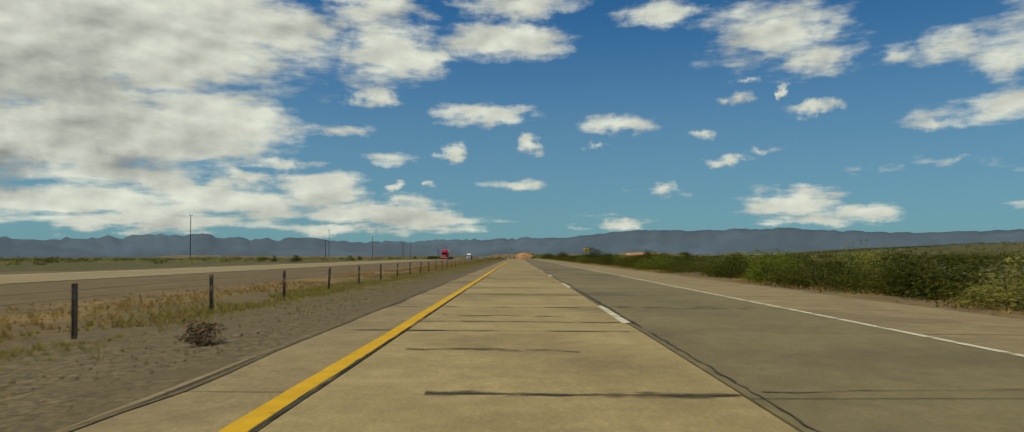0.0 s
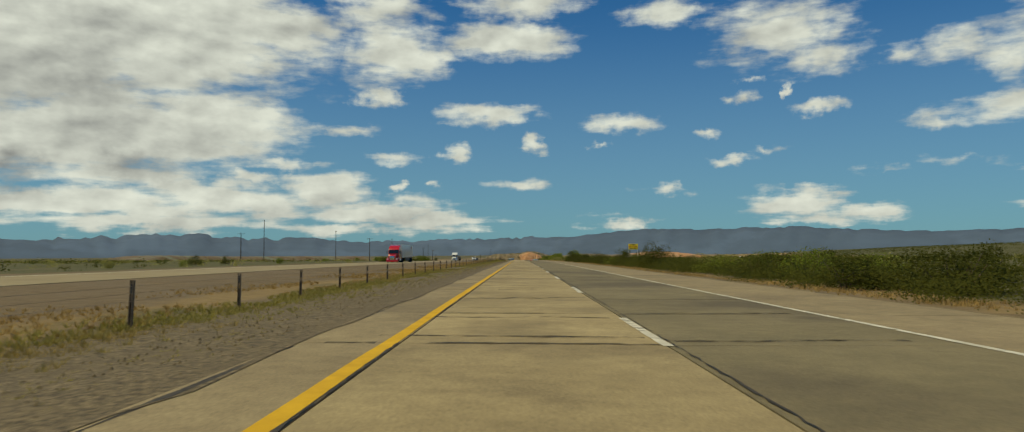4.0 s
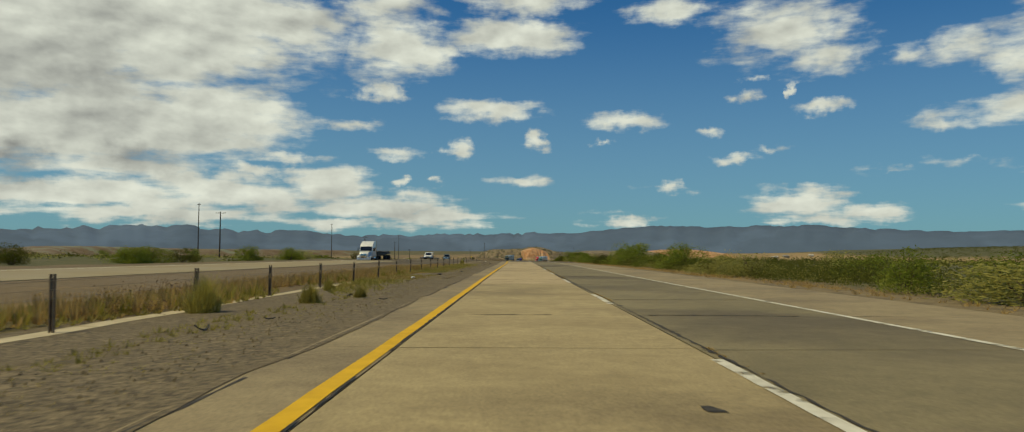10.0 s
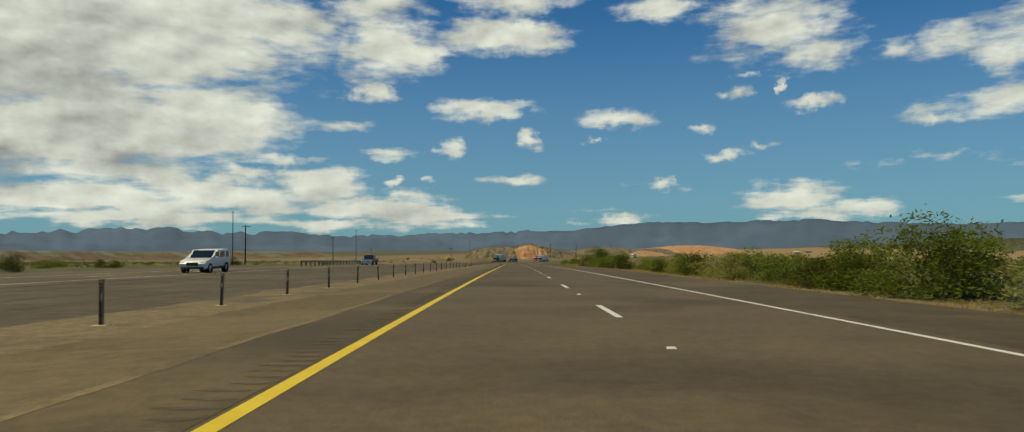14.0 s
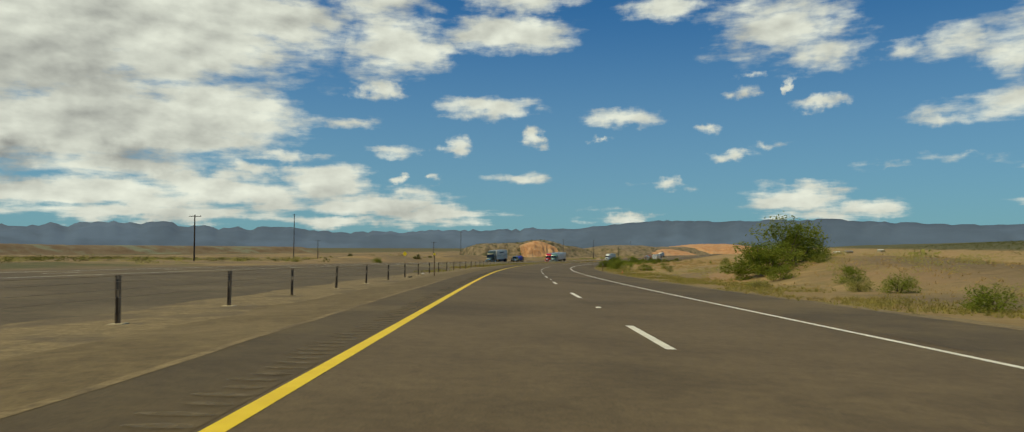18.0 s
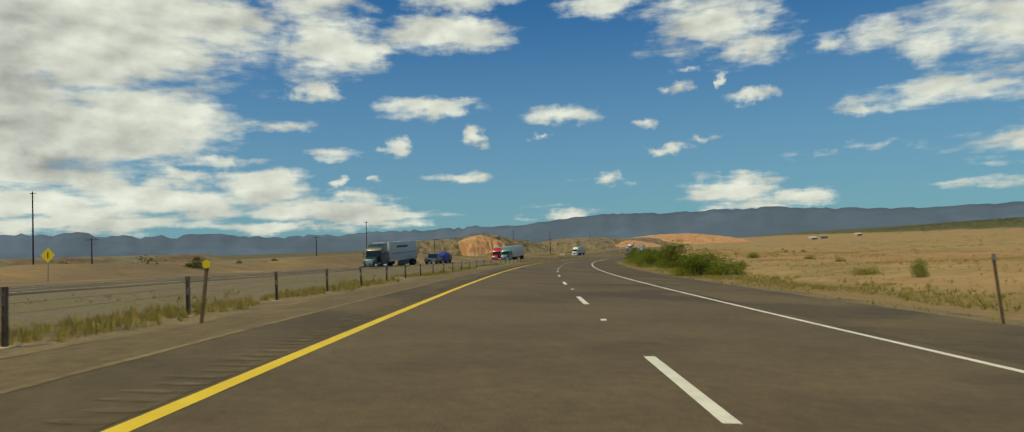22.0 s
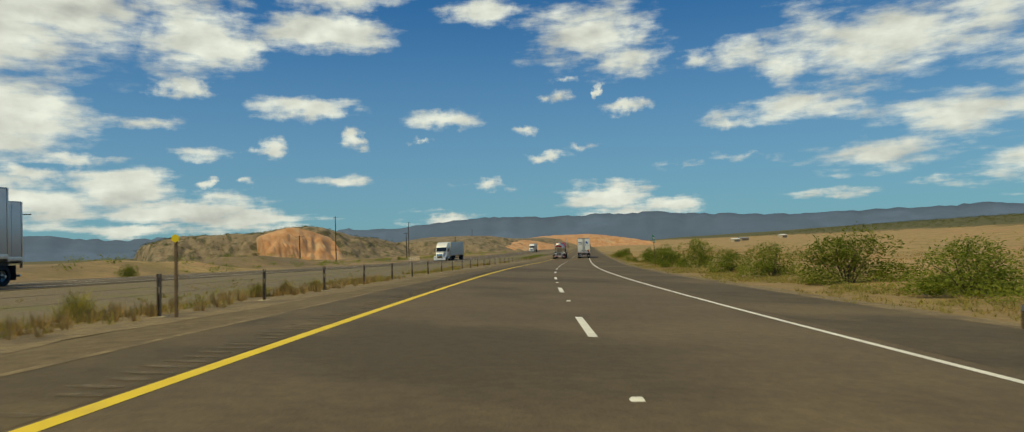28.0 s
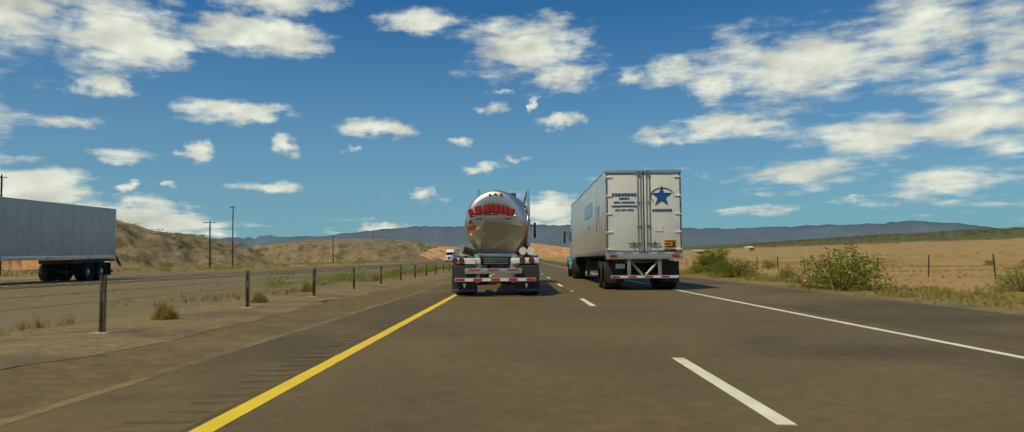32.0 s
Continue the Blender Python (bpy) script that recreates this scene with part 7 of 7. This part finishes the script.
# walkway, hatch and ladder on top
P("walkway", box(new_bm(), 0.35, 6.0, 3.06, 0.5, 7.4, 0.04, 0.006), "galvanised")
for y in (2.4, 4.4, 6.4, 8.4, 9.6):
    P("rail_post", tube(new_bm(), (0.80, y, 2.72), (0.92, y, 3.02), 0.018, 0.018, 6), "galvanised")
P("hand_rail", tube(new_bm(), (0.92, 1.6, 3.02), (0.92, 9.6, 3.02), 0.022, 0.022, 8), "galvanised")
for y in (4.2, 7.4):
    P("hatch", tube(new_bm(), (0, y, 3.0), (0, y, 3.22), 0.28, 0.26, 18), "aluminium")
BEND = ((0.50, 2.86), (0.72, 2.74), (0.90, 2.56), (0.985, 2.36), (0.995, 2.10), (0.96, 1.80), (0.93, 1.42))
for y in (0.95, 1.35):
    bm = new_bm()
    for (xa, za), (xb, zb) in zip(BEND, BEND[1:]):
        tube(bm, (xa, y, za), (xb, y, zb), 0.026, 0.026, 8)
    P("ladder_rail", bm, "frame_grey" if y > 1 else "aluminium", "bent ladder rail round the tank")
for k in range(8):
    (xa, za), (xb, zb) = BEND[1 + k // 2], BEND[2 + k // 2]
    q = 0.25 + 0.5 * (k % 2)
    P("ladder_rung", tube(new_bm(), (xa + (xb - xa) * q, 0.95, za + (zb - za) * q), (xa + (xb - xa) * q, 1.35, za + (zb - za) * q), 0.014, 0.014, 6), "galvanised")
tractor(tanker, 10.2, "truck_red", sleeper=True, fairing=False)


# ---- oncoming traffic ----
def oncoming(name, label, s_front, u, length, category="truck", share=(1, 1, 1)):
    return thing(name, label, category, at_road(s_front + length, u, -0.02, 180) @ Matrix.Diagonal((*share, 1)), "oncoming vehicles")


red = oncoming("semi_trailer_truck", "white box trailer pulled by a bright red sleeper truck", 283, far_line(290) - 5.6, 22.1)
van_trailer(red, skirt=True)
tractor(red, 14.6, "truck_red", stacks=False)
for y, w in ((2.2, 1.4),):
    part("side_bar", box(new_bm(), -1.31, y, 3.35, 0.012, w, 0.5), "decal_red", red)
    part("side_bar", box(new_bm(), 1.31, y, 3.35, 0.012, w, 0.5), "decal_red", red)

dark = oncoming("semi_trailer_truck", "grey box trailer pulled by a dark green sleeper truck", 791.5, -25.8, 22.1)
van_trailer(dark, skin="trailer_grey", side="trailer_grey", skirt=True)
tractor(dark, 14.6, "truck_green", stacks=False)
for sx in (-1, 1):
    part("side_bar", box(new_bm(), sx * 1.31, 9.0, 3.35, 0.012, 6.4, 0.34), "frame_grey", dark)
    for z in (2.28, 2.40):
        part("side_stripe", box(new_bm(), sx * 1.305, 7.6, z, 0.012, 14.6, 0.035), "black", dark)

teal = oncoming("semi_trailer_truck", "white box trailer pulled by a grey-green sleeper truck", 887, -21.9, 22.1)
van_trailer(teal)
tractor(teal, 14.6, "truck_teal", stacks=False)
red_two = oncoming("semi_trailer_truck", "white box trailer pulled by a red sleeper truck", 893, -25.8, 22.1)
van_trailer(red_two)
tractor(red_two, 14.6, "truck_red", stacks=False)
white = oncoming("semi_trailer_truck", "dull white box trailer pulled by a white truck", 1027.8, -24.9, 22.1)
van_trailer(white, skin="trailer_grey", side="trailer_grey")
tractor(white, 14.6, "truck_white", stacks=False)
white_two = oncoming("semi_trailer_truck", "far white box trailer pulled by a white truck", 1235, -22.0, 22.1)
van_trailer(white_two)
tractor(white_two, 14.6, "truck_white", stacks=False)


def flatbed(ob, length=14.6):
    P = lambda name, bm, mat, label="": part(name, bm, mat, ob, label)
    P("deck", box(new_bm(), 0, length / 2, 1.42, 2.55, length, 0.12, 0.02), "frame_grey")
    for sx in (-1, 1):
        P("side_rail", box(new_bm(), sx * 1.27, length / 2, 1.38, 0.04, length, 0.2, 0.008), "black")
        P("main_beam", prism(new_bm(), ((0.2, 1.1), (4, 0.95), (9, 0.95), (11.5, 1.2), (length, 1.2), (length, 1.36), (0.2, 1.36)), sx * 0.45, sx * 0.55), "black")
        for y in (0.9, 2.3, 5.2):
            wheel(ob, sx * 0.98, y)
        P("landing_leg", box(new_bm(), sx * 0.7, length - 3.2, 0.72, 0.14, 0.14, 1.1), "frame_grey")
    bm = new_bm()
    prism(bm, ((0.6, 1.49), (13.8, 1.49), (13.9, 1.95), (11.0, 2.02), (8.0, 1.80), (4.0, 1.74), (0.9, 1.85)), -1.1, 1.1, 0.06)
    P("tarped_load", bm, "flap_black", "black tarpaulin over a low load")


flat = oncoming("flatbed_truck", "flatbed trailer with a black tarped load and white truck", 443, -27.6, 20.6, share=(1, 1, 0.94))
flatbed(flat)
tractor(flat, 13.1, "truck_white", stacks=True)


def pickup(ob, y0, paint):
    P = lambda name, bm, mat, label="", par=None: part(name, bm, mat, par or ob, label)
    Y = lambda pts: [(y + y0, z) for y, z in pts]
    body = P("body", prism(new_bm(), Y(((0.05, 0.55), (5.75, 0.48), (5.85, 0.95), (5.70, 1.10), (4.15, 1.18), (0.02, 1.14))), -0.98, 0.98, 0.06), paint)
    cab = P("cab", prism(new_bm(), Y(((1.95, 1.12), (4.35, 1.14), (3.55, 1.86), (2.15, 1.90))), -0.88, 0.88, 0.07), paint)
    P("windshield", prism(new_bm(), Y(((4.26, 1.20), (4.30, 1.20), (3.62, 1.82), (3.58, 1.82))), -0.78, 0.78), "glass", "", cab)
    for sx in (-1, 1):
        for y, w in ((3.35, 0.75), (2.55, 0.7)):
            P("side_window", box(new_bm(), sx * 0.882, y0 + y, 1.50, 0.02, w, 0.40, 0.008), "glass", "", cab)
        P("headlight", box(new_bm(), sx * 0.74, y0 + 5.80, 0.88, 0.36, 0.10, 0.20, 0.03), "lamp_clear")
        P("mirror", box(new_bm(), sx * 1.10, y0 + 3.95, 1.28, 0.2, 0.1, 0.2, 0.03), "chrome")
        P("wheel_arch", prism(new_bm(), Y(((4.25, 0.5), (4.35, 0.82), (4.75, 0.93), (5.15, 0.82), (5.25, 0.5))), sx * 0.955, sx * 0.995), "black")
        P("wheel_arch", prism(new_bm(), Y(((0.75, 0.5), (0.85, 0.82), (1.25, 0.93), (1.65, 0.82), (1.75, 0.5))), sx * 0.955, sx * 0.995), "black")
        wheel(ob, sx * 0.86, y0 + 4.75, "car")
        wheel(ob, sx * 0.86, y0 + 1.25, "car")
    g = P("grille", box(new_bm(), 0, y0 + 5.84, 0.86, 1.1, 0.06, 0.36, 0.03), "chrome")
    for k in range(3):
        P("grille_bar", box(new_bm(), 0, y0 + 5.878, 0.76 + 0.1 * k, 1.0, 0.015, 0.04), "black", "", g)
    P("bumper", box(new_bm(), 0, y0 + 5.86, 0.56, 1.9, 0.22, 0.2, 0.05), "chrome")
    P("rear_bumper", box(new_bm(), 0, y0 + 0.02, 0.60, 1.8, 0.14, 0.18, 0.03), "chrome")


truck_a = oncoming("pickup_truck", "dark grey-green four-door pickup on the oncoming carriageway", 563, -25.0, 5.9, "pickup")
pickup(truck_a, 0, "car_dark")
truck_b = oncoming("pickup_truck", "dark green pickup in front of a loaded trailer", 814.2, -22.4, 5.9, "pickup")
pickup(truck_b, 0, "truck_green")
cargo = oncoming("cargo_trailer", "long open trailer with a blue tarpaulin and wooden sides", 820.6, -22.4, 7.0, "trailer", (1, 0.82, 0.96))
P = lambda name, bm, mat, label="": part(name, bm, mat, cargo, label)
P("deck", box(new_bm(), 0, 4.2, 0.70, 2.0, 8.0, 0.14, 0.02), "frame_grey")
P("drawbar", box(new_bm(), 0, 8.4, 0.60, 0.12, 1.0, 0.1), "black")
P("wooden_side", box(new_bm(), 0, 2.0, 1.25, 1.96, 3.7, 0.95, 0.02), "crate_orange", "brown wooden box sides")
for k in range(5):
    for sx in (-1, 1):
        P("side_batten", box(new_bm(), sx * 0.995, 0.35 + 0.82 * k, 1.25, 0.03, 0.07, 0.95), "pole_wood")
bm = new_bm()
prism(bm, ((3.4, 0.78), (8.0, 0.78), (8.1, 1.7), (7.2, 2.16), (5.0, 2.26), (4.0, 2.12), (2.4, 1.9), (2.3, 1.74), (3.4, 1.72)), -1.02, 1.02, 0.10)
for vert in bm.verts:
    vert.co += Vector((0.05, 0.06, 0.09)) * noise.noise(vert.co * 2.3)
P("tarpaulin", bm, "tarp_blue", "bright blue tarpaulin")
for sx in (-1, 1):
    for y in (1.6, 2.5, 5.6, 6.5):
        wheel(cargo, sx * 0.88, y, "car")

suv = oncoming("suv", "white sport utility car on the oncoming carriageway", 488, -21.9, 4.6, "car")
P = lambda name, bm, mat, label="", par=None: part(name, bm, mat, par or suv, label)
body = P("body", prism(new_bm(), ((0.05, 0.42), (4.45, 0.38), (4.58, 0.75), (4.35, 0.98), (3.25, 1.08), (2.45, 1.66), (0.55, 1.70), (0.08, 1.15)), -0.90, 0.90, 0.09), "truck_white")
P("windshield", prism(new_bm(), ((3.20, 1.12), (3.24, 1.12), (2.52, 1.62), (2.48, 1.62)), -0.74, 0.74), "glass", "", body)
for sx in (-1, 1):
    for y, w in ((2.55, 0.7), (1.65, 0.85), (0.75, 0.6)):
        P("side_window", prism(new_bm(), ((y - w / 2, 1.14), (y + w / 2, 1.12), (y + w / 2 - 0.12, 1.52), (y - w / 2 + 0.05, 1.54)), sx * 0.885, sx * 0.905), "glass", "", body)
    P("headlight", box(new_bm(), sx * 0.68, 4.44, 0.80, 0.34, 0.16, 0.16, 0.04), "lamp_clear")
    P("mirror", box(new_bm(), sx * 1.0, 2.95, 1.15, 0.18, 0.1, 0.14, 0.03), "truck_white")
    P("sill", box(new_bm(), sx * 0.90, 2.3, 0.42, 0.04, 2.2, 0.16), "black")
    wheel(suv, sx * 0.80, 3.75, "car")
    wheel(suv, sx * 0.80, 0.90, "car")
P("grille", box(new_bm(), 0, 4.54, 0.72, 0.8, 0.06, 0.22, 0.03), "black")
P("lower_bumper", box(new_bm(), 0, 4.52, 0.46, 1.5, 0.12, 0.14, 0.03), "black")

# torn tyre strips and paper scraps lying on the median verge
for i in range(26):
    s, u = random.uniform(296, 424), random.uniform(-5.4, -3.3)
    bm = bmesh.new()
    n, long, wide = 6, random.uniform(0.14, 0.42), random.uniform(0.03, 0.07)
    bow, rise = random.uniform(-0.12, 0.12), random.uniform(0.02, 0.07)
    top = []
    for k in range(n + 1):
        x = long * (k / n - 0.5)
        y, z = bow * math.sin(math.pi * k / n), 0.012 + rise * abs(k / n - 0.5) ** 2 * 4
        w = wide * random.uniform(0.6, 1.0)
        top.append([bm.verts.new((x, y + w * a, z + b)) for a, b in ((-0.5, 0.0), (0.5, 0.0), (0.5, 0.016), (-0.5, 0.016))])
    for p, q in zip(top, top[1:]):
        for k in range(4):
            bm.faces.new((p[k], p[(k + 1) % 4], q[(k + 1) % 4], q[k]))
    bm.faces.new(top[0][::-1])
    bm.faces.new(top[-1])
    me = bpy.data.meshes.new("tyre_scrap")
    bm.to_mesh(me)
    bm.free()
    me.materials.append(M["flap_black"])
    o = tagged(new("tyre_scrap", me), "curled black strip of torn tyre on the gravel verge", "debris", "tyre scraps")
    o.matrix_world = at_road(s, u, -0.036) @ pose(0, 0, 0, 0, 0, random.uniform(0, 180))
